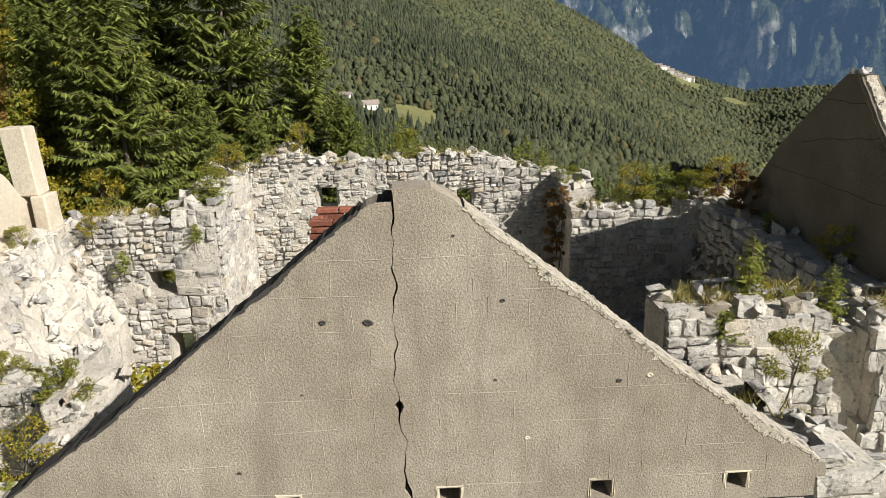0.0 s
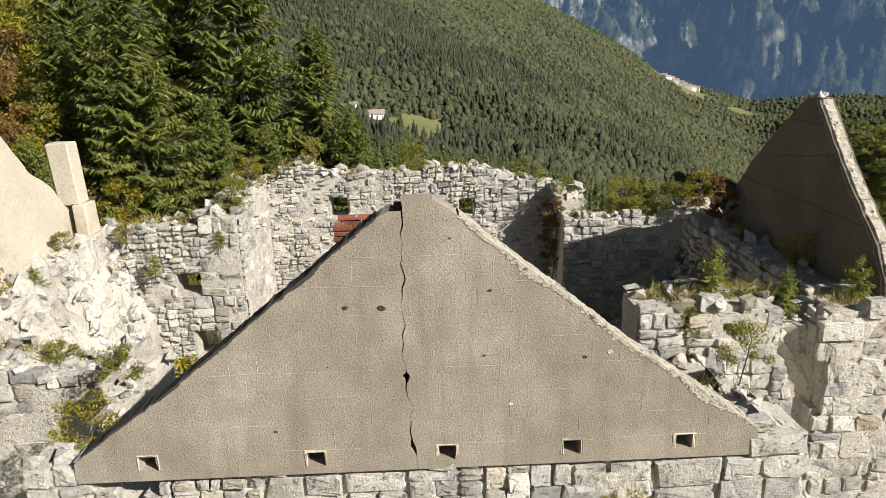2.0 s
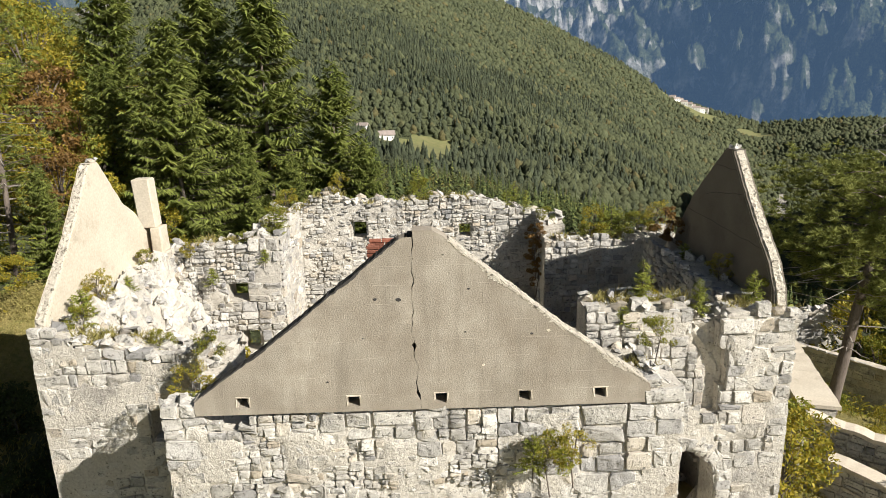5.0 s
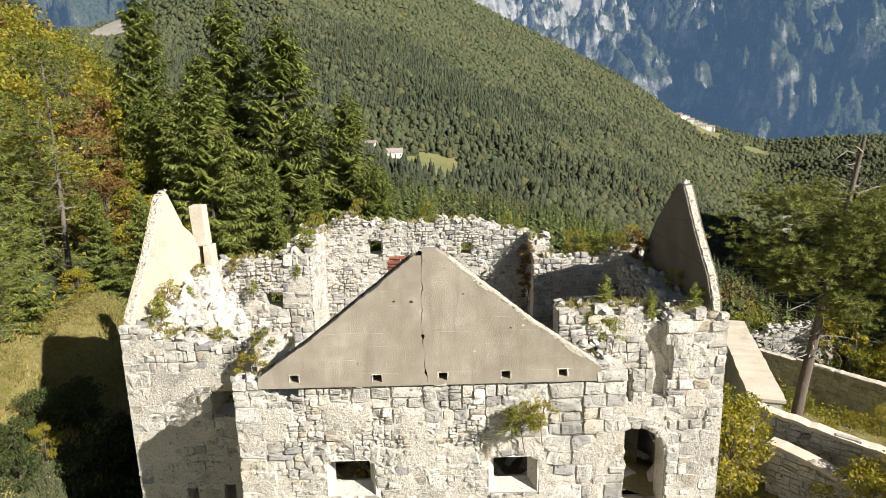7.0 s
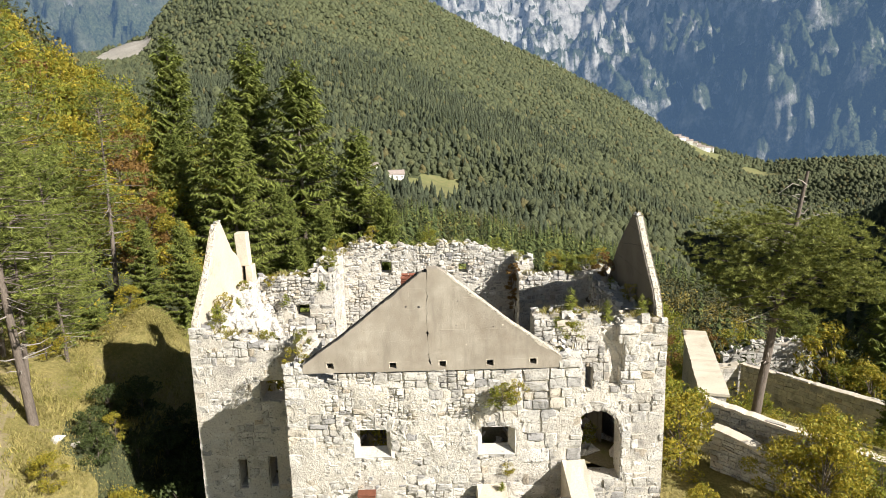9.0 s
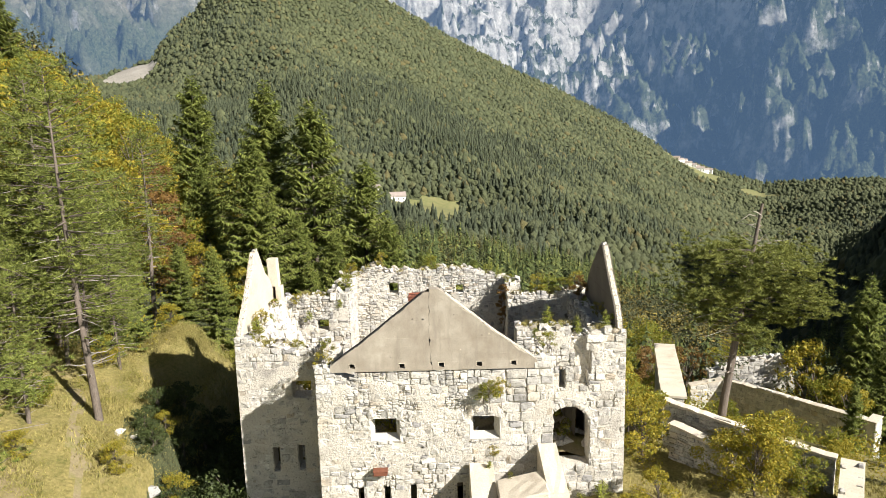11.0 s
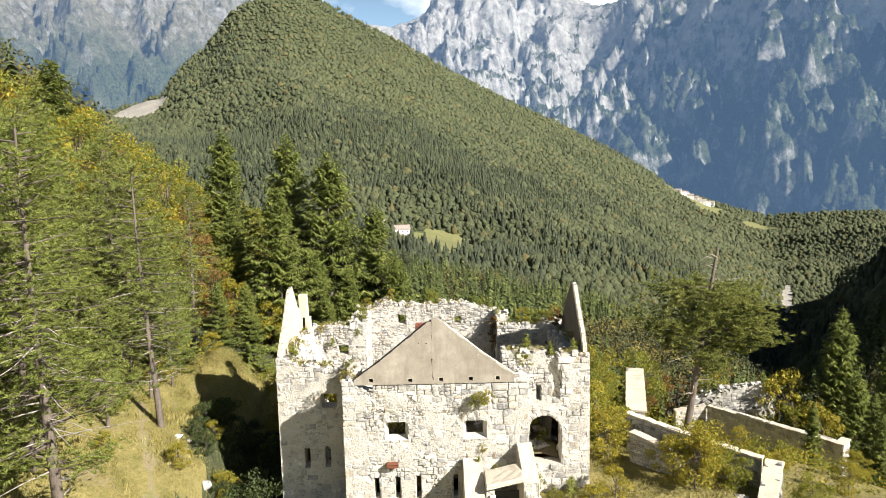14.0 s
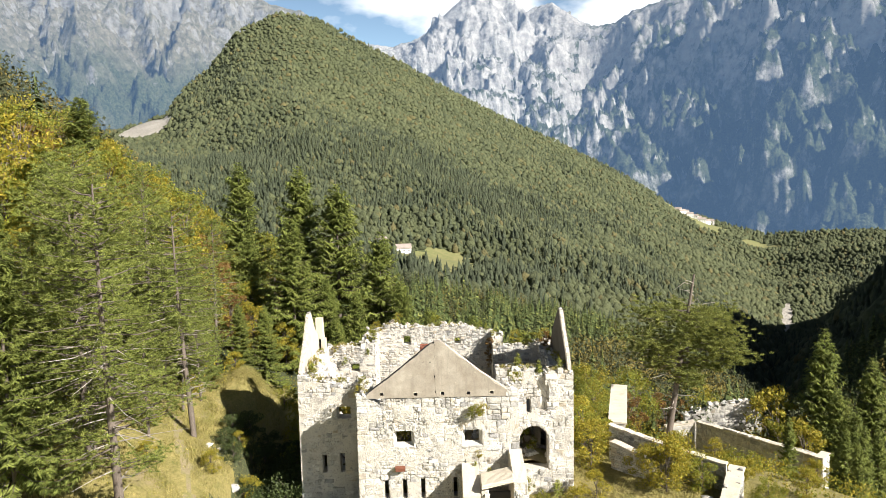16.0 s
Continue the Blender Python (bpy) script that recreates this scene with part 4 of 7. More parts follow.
# rubble floor inside
def build_floor():
    rnd = random.Random(21)
    xs, ys = np.arange(-8.5, 7.8, 0.35), np.arange(0.9, 13.6, 0.35)
    gx, gy = np.meshgrid(xs, ys, indexing="ij")
    gz = 2.1 + 0.35 * lumps(gx, gy, 1.3) + 0.15 * lumps(gy, gx, 0.5)
    n, m = gx.shape
    i, j = np.meshgrid(np.arange(n - 1), np.arange(m - 1), indexing="ij")
    f = np.stack([i * m + j, (i + 1) * m + j, (i + 1) * m + j + 1, i * m + j + 1], -1).reshape(-1, 4)
    v = np.stack([gx, gy, gz], -1).reshape(-1, 3)
    c = v[f].mean(1)
    keep = ~((c[:, 1] < 4.2) & ((c[:, 0] < -4.3) | (c[:, 0] > 4.0))) & ~((c[:, 1] > 10.4) & ((c[:, 0] < -5.0) | (c[:, 0] > 4.2)))
    ob = part_np("floor", v, f[keep], M_EARTH, smooth=True)
    tagged(ob, "rubble and earth floor inside the roofless ruin", "floor", kind="structure")
    shapes = []
    for k in range(260):
        x, y, s = rnd.uniform(-8, 7.4), rnd.uniform(4.4, 9.8), rnd.uniform(0.2, 0.6)
        shapes.append((*BOULDERS[k % 8], Matrix.LocRotScale((x, y, 2.2), Euler((rnd.random(), rnd.random(), rnd.random() * 6)), (s * 1.4, s, s * 0.8))))
    join_shapes("fallen_rubble", shapes, M_RUBBLE, ob)


build_floor()


def shading_slab(name, lo, hi, seed):
    """A slab added inside the ruin to keep the openings below it dark, with rubble on it."""
    ob = part(name, rough_box(lo, hi, seed, 0.06, 0.05, 5), M_MORTAR, None)
    tagged(ob, "added slab that shades the openings below, strewn with rubble", "floor", kind="structure")
    rnd, shapes = random.Random(seed), []
    for k in range(90):
        s = rnd.uniform(0.12, 0.4)
        shapes.append((*BOULDERS[k % 8], Matrix.LocRotScale((rnd.uniform(lo[0], hi[0]), rnd.uniform(lo[1], hi[1]), hi[2] + s * 0.2), Euler((rnd.random(), rnd.random(), rnd.random() * 6)), (s * 1.4, s, s * 0.8))))
    join_shapes("fallen_rubble", shapes, M_RUBBLE, ob)


# added slabs: one darkens the arched opening, one the second window
shading_slab("upper_floor_right", (4.2, 4.4, 4.85), (7.62, 11.25, 5.15), 41)
shading_slab("upper_floor_wing", (0.4, 0.97, 6.3), (3.9, 6.0, 6.55), 42)


def heap(name, label, along, high, low, base, seed, mat):
    """A slope of fallen stones against a wall: along y, from (x, z) high to (x, z) low."""
    gen, rnd = np.random.default_rng(seed), random.Random(seed)
    us, vs = np.linspace(0, 1, 26), np.linspace(0, 1, 12)
    gu, gv = np.meshgrid(us, vs, indexing="ij")
    x = high[0] + (low[0] - high[0]) * gv + gen.normal(0, 0.06, gu.shape)
    y = along[0] + (along[1] - along[0]) * gu
    z = high[1] + (low[1] - high[1]) * gv + gen.normal(0, 0.10, gu.shape) + 0.2 * np.sin(gu * 17 + gv * 3)
    x = np.concatenate([x, x[:, -1:] * 0 + low[0]], 1)
    y = np.concatenate([y, y[:, -1:]], 1)
    z = np.concatenate([z, z[:, -1:] * 0 + base], 1)
    n, m = x.shape
    i, j = np.meshgrid(np.arange(n - 1), np.arange(m - 1), indexing="ij")
    f = np.stack([i * m + j, (i + 1) * m + j, (i + 1) * m + j + 1, i * m + j + 1], -1).reshape(-1, 4)
    ob = part_np(name, np.stack([x, y, z], -1).reshape(-1, 3), f, mat)
    tagged(ob, label, "rubble", kind="structure")
    for k in range(150):
        a, b, s = rnd.random(), rnd.random(), rnd.uniform(0.08, 0.27)
        mtx = Matrix.LocRotScale((high[0] + (low[0] - high[0]) * b, along[0] + (along[1] - along[0]) * a, high[1] + (low[1] - high[1]) * b + 0.04), Euler((rnd.random() * 3, rnd.random() * 3, rnd.random() * 6)), (s * 1.4, s, s * 0.8))
        o = new("loose_stone", BOULDER_MESHES[k % 8])
        o.parent, o.matrix_basis = ob, mtx


heap("rubble_left", "bright rubble slope against the side wall", (4.2, 9.95), (-8.6, 8.75), (-7.5, 6.2), 2.0, 51, M_MORTAR)
# the right heap gets the dark tone too, as painted shade
heap("rubble_right", "sooty rubble slope coloured dark for shade, against the side wall", (5.4, 11.2), (7.9, 8.0), (6.9, 5.2), 2.0, 52, M_SHADE_SOOT)


# ---- concrete gables ----
def lines(points):
    """The first of each pair as a function of the second."""
    a, b = [p[0] for p in points], [p[1] for p in points]
    return lambda t: float(np.interp(t, b, a))


def build_front_gable():
    rake_l = lines([(-4.42, 8.08), (-4.42, 8.36), (-3.91, 8.75), (-3.13, 9.29), (-2.37, 9.89), (-1.58, 10.52), (-0.78, 11.16), (-0.42, 11.43), (-0.27, 11.44), (-0.02, 11.45), (0.0, 11.58)])
    rake_r = lines([(4.15, 8.08), (4.15, 8.46), (3.3, 9.06), (2.51, 9.62), (1.46, 10.48), (0.77, 11.03), (0.3, 11.44), (0.06, 11.58)])
    crack_points = [(-0.17, 8.08), (-0.19, 8.3), (-0.25, 8.62), (-0.21, 8.95), (-0.27, 9.2), (-0.26, 9.42), (-0.3, 9.75), (-0.25, 10.05), (-0.29, 10.3), (-0.24, 10.62), (-0.26, 10.95), (-0.23, 11.25), (-0.25, 11.6)]
    crack = lines(crack_points)
    gap = lambda t: 0.007 + 0.004 * math.sin(t * 9) + (0.05 * max(0, 1 - abs(t - 9.38) / 0.08) if t < 9.44 else 0) + (0.03 * max(0, 1 - abs(t - 8.4) / 0.12))
    holes = [(-3.51, 8.32), (-1.44, 8.29), (0.2, 8.3), (1.78, 8.3), (3.21, 8.32)]
    hw, hh = 0.11, 0.10
    base = 8.08
    bands = set(np.linspace(base, 11.55, 90).tolist()) | {8.2, 8.22, 8.4, 8.42, 8.19, 8.39, 9.44}
    caps = {8.2, 8.22, 8.4, 8.42, 8.19, 8.39, base, 11.55}

    def pieces(z):
        cuts = [(x - hw, x + hw) for x, c in holes if abs(z - c) < hh]
        out = []
        for lo, hi, f_lo, f_hi in ((rake_l(z), crack(z), rake_l, lambda t: crack(t) - gap(t)), (crack(z), rake_r(z), lambda t: crack(t) + gap(t) * 0.6, rake_r)):
            for a, b in minus(lo, hi, cuts):
                out.append((f_lo if a == lo else (lambda t, v=a: v), f_hi if b == hi else (lambda t, v=b: v)))
        return out

    jag = lambda a, b: 0.03 * noise.noise(Vector((a * 7, b * 7, 0)))
    v, f = slab_mesh(sorted(bands), pieces, caps, lambda z, x, d: (x + jag(x, z), 0.0 + d, z), 0.34)
    gable = part_np("concrete_gable", v, f, M_CONCRETE)
    tagged(gable, "grey concrete gable with a long vertical crack and beam holes", "gable")
    # worn edges: broken pale arris on one rake, tarred strip on the other
    for name, f, sign, mat, label in (("worn_edge", rake_r, 1, M_EDGE, "chipped pale edge"), ("tar_strip", rake_l, -1, M_DARK, "blackened tar strip")):
        zs = np.linspace(8.5, 11.35, 420)
        verts, faces = [], []
        for k, z in enumerate(zs):
            w = (0.012 + 0.13 * max(0.0, noise.noise(Vector((z * 2.3, sign, 2)))) + 0.06 * abs(noise.noise(Vector((z * 17, sign, 5)))) + 0.04 * noise.noise(Vector((z * 41, sign, 3)))) * (1.0 if sign > 0 else 0.35)
            x = f(z) + jag(f(z), z)
            up = 0.008 + 0.03 * abs(noise.noise(Vector((z * 19, sign, 1))))
            verts += [(x - sign * w, -0.006, z - 0.4 * w), (x + sign * 0.012, -0.008, z + up), (x + sign * 0.015, 0.352, z + up), (x - sign * w, 0.346, z - 0.4 * w)]
        for k in range(len(zs) - 1):
            for a in range(3):
                q = (4 * k + a, 4 * k + a + 1, 4 * k + a + 5, 4 * k + a + 4)
                faces.append(q if sign < 0 else q[::-1])
        part_np(name, verts, faces, mat, gable, label)
    # black sheets that paint the shade inside the crack and the beam holes
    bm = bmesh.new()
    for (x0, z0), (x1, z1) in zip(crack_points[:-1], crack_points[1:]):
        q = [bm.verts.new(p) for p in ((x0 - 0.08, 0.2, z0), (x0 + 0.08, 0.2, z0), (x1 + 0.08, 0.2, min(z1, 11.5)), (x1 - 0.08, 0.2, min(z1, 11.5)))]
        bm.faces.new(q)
    part("crack_fill", bm, M_DARK, gable, "black sheet for the shade inside the crack")
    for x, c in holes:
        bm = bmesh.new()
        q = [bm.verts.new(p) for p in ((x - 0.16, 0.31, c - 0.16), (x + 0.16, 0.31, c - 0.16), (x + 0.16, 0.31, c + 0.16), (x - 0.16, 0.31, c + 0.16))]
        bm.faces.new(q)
        part("socket", bm, M_DARK, gable, "black sheet for the shade inside a beam socket")
        bm = bmesh.new()
        for lo, hi in (((x - 0.14, -0.008, c + hh), (x + 0.14, 0.02, c + hh + 0.025)), ((x - 0.14, -0.008, c - hh), (x - hw, 0.02, c + hh)), ((x + hw, -0.008, c - hh), (x + 0.14, 0.02, c + hh))):
            one = rough_box(lo, hi, int(x * 10), 0.008, 0.011)
            me = bpy.data.meshes.new("t")
            one.to_mesh(me)
            one.free()
            bm.from_mesh(me)
            bpy.data.meshes.remove(me)
        part("socket_surround", bm, M_CAST, gable, "pale mortar round a beam hole")
    # fins left by the form boards
    rnd = random.Random(5)
    verts, faces = [], []

    def fin(x0, z0, x1, z1, w):
        k = len(verts)
        dx, dz = (0, w) if abs(x1 - x0) > abs(z1 - z0) else (w, 0)
        verts.extend([(x0 - dx, 0.0, z0 - dz), (x1 - dx, 0.0, z1 - dz), (x1 + dx, 0.0, z1 + dz), (x0 + dx, 0.0, z0 + dz), (x0, -0.0035, z0), (x1, -0.0035, z1)])
        faces.extend([(k, k + 1, k + 5, k + 4), (k + 4, k + 5, k + 2, k + 3)])

    for row, z in enumerate(np.arange(8.42, 11.3, 0.355)):
        x = rake_l(z) + 0.15
        while x < rake_r(z) - 0.3:
            x1 = min(x + rnd.uniform(0.25, 1.1), rake_r(z) - 0.12)
            if not (x - 0.05 < crack(z) < x1 + 0.05) and rnd.random() < 0.6:
                fin(x, z + rnd.gauss(0, 0.006), x1, z + rnd.gauss(0, 0.008), rnd.uniform(0.003, 0.006))
            x = x1 + rnd.uniform(0.02, 0.3)
        for x in np.arange(-4.2 + 0.16 * (row % 2), 4.1, 0.335):
            x, z1 = x + rnd.gauss(0, 0.02), z + rnd.uniform(0.12, 0.34)
            if rake_l(z1) + 0.1 < x < rake_r(z1) - 0.1 and abs(x - crack(z)) > 0.12 and rnd.random() < 0.45:
                fin(x, z, x + rnd.gauss(0, 0.008), z1, rnd.uniform(0.003, 0.005))
    tagged(part_np("form_seams", verts, faces, M_CONCRETE, gable, "thin fins left by the form boards"), kind="stuff")
    # raised dark discs that paint the shade of chipped pits, and pale mends
    for x, z, s in ((-0.94, 10.3, 0.05), (-0.52, 10.28, 0.06), (0.68, 9.62, 0.025), (1.9, 9.55, 0.04), (0.75, 10.45, 0.035), (1.0, 8.95, 0.04), (-1.9, 8.7, 0.03), (2.2, 9.6, 0.05), (-1.2, 9.55, 0.02), (0.3, 11.1, 0.02)):
        bm = bmesh.new()
        s = s * 0.62
        ring = [bm.verts.new((x + s * 1.3 * rnd.uniform(0.8, 1.2) * math.cos(t), -0.004, z + s * rnd.uniform(0.7, 1.1) * math.sin(t))) for t in np.linspace(0, 6.283, 10)[:-1]]
        inner = [bm.verts.new((x + (v.co.x - x) * 0.7, -0.010, z + (v.co.z - z) * 0.7)) for v in ring]
        mid = bm.verts.new((x, -0.004, z))
        for a in range(9):
            b = (a + 1) % 9
            bm.faces.new((ring[a], ring[b], inner[b], inner[a]))
            bm.faces.new((inner[a], inner[b], mid))
        part("pit", bm, M_DARK if z not in (9.6, 8.95) else M_CAST, gable, "raised disc painted for pits and mends in the concrete")
    return gable


build_front_gable()


def build_side_gable(name, x, depth, front, back, top, label, mat):
    """A gable that stands across the view: front and back edges as (y, z)."""
    f_lo, f_hi = lines(front), lines(back)
    bands = np.linspace(front[0][1], top, 46).tolist()
    jag = lambda a, b, k: 0.035 * noise.noise(Vector((a * 4, b * 4, k)))
    v, f = slab_mesh(bands, lambda z: [(f_lo, f_hi)], {bands[0], bands[-1]}, lambda z, y, d: (x + d, y + jag(y, z, x), z), depth)
    ob = tagged(part_np(name, v, f, mat), label, "gable")
    # broken, paler concrete along the sloping front edge
    zs = np.linspace(front[0][1] + 0.05, top - 0.02, 240)
    rough = lambda a, b: 0.06 * noise.noise(Vector((a * 9, b * 9, x))) + 0.08 * noise.noise(Vector((a * 27, b * 7, x)))
    across = np.linspace(-0.01, 1.01, 6)
    verts, faces = [], []
    for z in zs:
        y = f_lo(z) + jag(f_lo(z), z, x)
        for k, c in enumerate(across):
            edge = 0.10 if k in (0, 5) else -0.02
            verts.append((x + depth * c, y + edge + 0.05 * abs(noise.noise(Vector((z * 5, c * 3, x)))) * (1 if k in (0, 5) else -1) + rough(z, c) * 0.4, z + (0.0 if k in (0, 5) else 0.015)))
    for i in range(len(zs) - 1):
        for k in range(5):
            faces.append((6 * i + k, 6 * i + k + 1, 6 * i + k + 7, 6 * i + k + 6))
    part_np("worn_edge", verts, faces, M_EDGE, ob, "broken pale concrete edge")
    rnd = random.Random(int(x * 10))
    for k in range(5):
        o = new("loose_stone", BOULDER_MESHES[k])
        o.parent = ob
        o.matrix_basis = Matrix.LocRotScale((x + depth * rnd.uniform(0.2, 0.8), 6.95 + 0.07 * k, top + 0.02), Euler((rnd.random(), rnd.random(), k)), (0.2, 0.16, 0.12))
    # thin dark strips that paint cracks on the shaded inner face
    if x > 0:
        bm = bmesh.new()
        for z, slope in ((top - 0.55, 0.0), (top - 1.1, -0.16), (top - 2.3, 0.02)):
            ys = np.linspace(f_lo(z) + 0.14, f_hi(z) - 0.14, 14)
            zz = [z + slope * (y - ys[0]) + 0.05 * noise.noise(Vector((y * 3, z, x))) for y in ys]
            low = [bm.verts.new((x - 0.004, y, c - 0.008)) for y, c in zip(ys, zz)]
            high = [bm.verts.new((x - 0.004, y, c + 0.006)) for y, c in zip(ys, zz)]
            for k in range(13):
                bm.faces.new((low[k], low[k + 1], high[k + 1], high[k]))
        part("board_line", bm, M_DARK, ob, "thin dark strips painted for cracks in the concrete")
    return ob


build_side_gable("concrete_gable", -9.38, 0.3, [(3.55, 8.5), (3.6, 8.8), (5.3, 10.4), (6.55, 11.9), (6.75, 12.08)],
                 [(9.5, 8.5), (9.42, 9.6), (8.9, 10.28), (8.2, 10.7), (7.75, 11.25), (7.2, 11.95), (7.05, 12.08)], 12.08,
                 "sunlit cream concrete gable with a broken rear edge", M_CAST)
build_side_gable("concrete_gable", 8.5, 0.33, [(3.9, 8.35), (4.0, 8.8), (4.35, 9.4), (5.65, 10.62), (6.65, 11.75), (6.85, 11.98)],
                 [(10.8, 8.35), (10.58, 8.83), (9.33, 10.3), (7.75, 11.6), (7.25, 11.98)], 11.98, "concrete gable coloured dark for its shaded inner side, cracked and soot-stained", M_SHADE_SOOT)


def build_chimney():
    ob = new("chimney_post")
    ob.location = (-8.95, 9.7, 8.8)
    tagged(ob, "leaning square cream concrete post on a hollow base", "chimney")
    part("shaft", rough_box((-0.28, -0.25, 0.85), (0.26, 0.25, 2.42), 3, 0.03, 0.012), M_CAST, ob).rotation_euler = (0, radians(-2.5), 0)
    part("base_side", rough_box((-0.46, -0.3, 0.0), (-0.16, 0.3, 0.84), 4, 0.03, 0.015), M_CAST, ob)
    part("base_side", rough_box((0.03, -0.3, 0.0), (0.36, 0.3, 0.86), 5, 0.03, 0.015), M_CAST, ob)
    # near-black back paints the shade in the hollow base
    part("base_back", rough_box((-0.17, 0.1, 0.0), (0.04, 0.28, 0.82), 6, 0.02, 0.01), M_DARK, ob)
    for k in range(5):
        part("brick", rough_box((-0.48 + k * 0.19, -0.36, -0.12), (-0.31 + k * 0.19, 0.2, 0.0), k, 0.012, 0.01), M_BRICK, ob)


build_chimney()


def build_brick_stack():
    ob = new("brick_flue")
    ob.location = (-0.6, 1.2, 8.2)
    tagged(ob, "broken red brick flue behind the concrete gable", "flue")
    part("core", rough_box((-0.34, -0.24, 0), (0.34, 0.24, 2.62), 2, 0.04, 0.03), M_MORTAR, ob, "mortar core")
    rnd = random.Random(8)
    me = bpy.data.meshes.new("brick")
    bm = rough_box((-0.12, -0.055, -0.03), (0.12, 0.055, 0.03), 1, 0.008, 0.003)
    bm.to_mesh(me)
    bm.free()
    me.materials.append(M_BRICK)
    for c in range(11):
        z = 2.12 + c * 0.07
        off = 0.06 if c % 2 else 0.0
        for k in range(4):
            x = -0.42 + off + k * 0.255
            if c > 8 and k > 5 - c // 3:
                continue
            for y, turn in ((-0.27, 0), (0.27, 0)):
                b = new("brick", me)
                b.parent, b.matrix_basis = ob, pose(x, y, z, 0, 0, rnd.gauss(0, 2))
        for k in range(3):
            if c > 9 and k > 0:
                continue
            b = new("brick", me)
            b.parent, b.matrix_basis = ob, pose(-0.47, -0.2 + k * 0.2, z, 0, 0, 90 + rnd.gauss(0, 2))


build_brick_stack()


# ---- embrasure linings, iron, annex ----
def build_embrasure(name, x0, x1, z0, z1, ix0, ix1, iz0, iz1):
    """Splayed window reveal from the outer to the inner opening."""
    ob = new(name)
    tagged(ob, "splayed window reveal in pale dressed stone", "window", kind="structure")
    o = [(x0, 0.02, z0), (x1, 0.02, z0), (x1, 0.02, z1), (x0, 0.02, z1)]
    i = [(ix0, 0.5, iz0), (ix1, 0.5, iz0), (ix1, 0.5, iz1), (ix0, 0.5, iz1)]
    for k, label in enumerate(("window_sill", "jamb", "head", "jamb")):
        j = (k + 1) % 4
        bm = bmesh.new()
        front = [bm.verts.new(p) for p in (o[k], o[j], i[j], i[k])]
        grow = lambda p: (p[0] + (0.12 if p[0] > (x0 + x1) / 2 else -0.12), p[1] + 0.05, p[2] + (0.12 if p[2] > (z0 + z1) / 2 else -0.12))
        rear = [bm.verts.new(grow(p)) for p in (o[k], o[j], i[j], i[k])]
        bm.faces.new(front)
        bm.faces.new(rear[::-1])
        for a in range(4):
            b = (a + 1) % 4
            bm.faces.new((front[b], front[a], rear[a], rear[b]))
        bmesh.ops.recalc_face_normals(bm, faces=bm.faces[:])
        part(label, bm, M_REVEAL, ob)
    return ob


build_embrasure("window_1", -2.87, -1.62, 4.98, 6.0, -2.72, -1.8, 5.14, 5.97)
build_embrasure("window_2", 1.33, 2.60, 4.98, 6.0, 1.50, 2.40, 5.14, 5.97)


def build_bracket():
    ob = new("iron_box")
    ob.location = (-2.5, -0.02, 3.62)
    tagged(ob, "rusty iron bracket box fixed to the stone wall", "bracket")
    part("lid", rough_box((-0.31, -0.34, 0.12), (0.31, 0.03, 0.17), 1, 0.01, 0.008), M_RUST, ob)
    part("front_plate", rough_box((-0.29, -0.32, -0.06), (0.29, -0.28, 0.12), 2, 0.01, 0.008), M_RUST, ob)
    for s in (-0.29, 0.25):
        part("side_plate", rough_box((s, -0.28, -0.05), (s + 0.04, 0.02, 0.12), 3, 0.01, 0.005), M_RUST, ob)


build_bracket()


def build_annex():
    ob = new("entrance_annex")
    tagged(ob, "small ruined stone and concrete porch against the wall", "porch")
    def wedge(name, x0, x1, ya, za, yb, zb, low, mat, label=""):
        bm = rough_box((x0, min(ya, yb), low), (x1, max(ya, yb), 1 + low), 9, 0.03, 0.004, 3)
        for v in bm.verts:
            t = (v.co.y - ya) / (yb - ya)
            v.co.z = low + (v.co.z - low) * (za + (zb - za) * t - low)
        return part(name, bm, mat, ob, label)
    wedge("left_wall", 1.25, 2.3, -0.05, 3.95, -2.9, 3.3, -1.2, M_CAST, "grey concrete wall with a sloping top")
    wedge("right_wall", 4.15, 4.98, -0.03, 4.75, -2.95, 4.12, -1.2, M_CAST, "white concrete wall with a sloping top")
    slab = rough_box((2.3, -3.1, 3.72), (4.2, -1.35, 3.98), 4, 0.05, 0.02, 4)
    for v in slab.verts:
        v.co.z += (v.co.x - 2.9) * 0.22
    part("roof_slab", slab, M_CAST, ob, "worn tilted concrete roof slab")
    part("front_pier", rough_box((2.3, -2.95, -1.2), (2.75, -2.3, 3.5), 5, 0.04, 0.03, 3), M_MORTAR, ob)
    part("front_pier", rough_box((4.2, -3.0, -1.2), (4.93, -2.96, 3.9), 6, 0.04, 0.03, 3), M_MORTAR, ob)
    # near-black panel stands in for the shade inside the porch
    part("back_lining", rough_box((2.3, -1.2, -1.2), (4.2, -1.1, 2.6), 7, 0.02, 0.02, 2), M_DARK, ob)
    rnd = random.Random(4)
    for k in range(26):
        x = rnd.choice((rnd.uniform(2.35, 2.7), rnd.uniform(4.3, 4.9)))
        m = Matrix.LocRotScale((x, -2.98, rnd.uniform(0.5, 3.7)), Euler((0, rnd.gauss(0, 0.08), 0)), (rnd.uniform(0.25, 0.4), 0.18, rnd.uniform(0.2, 0.32)))
        b = new("stone", STONE_MESHES[k % 20])
        b.parent, b.matrix_basis = ob, m


build_annex()

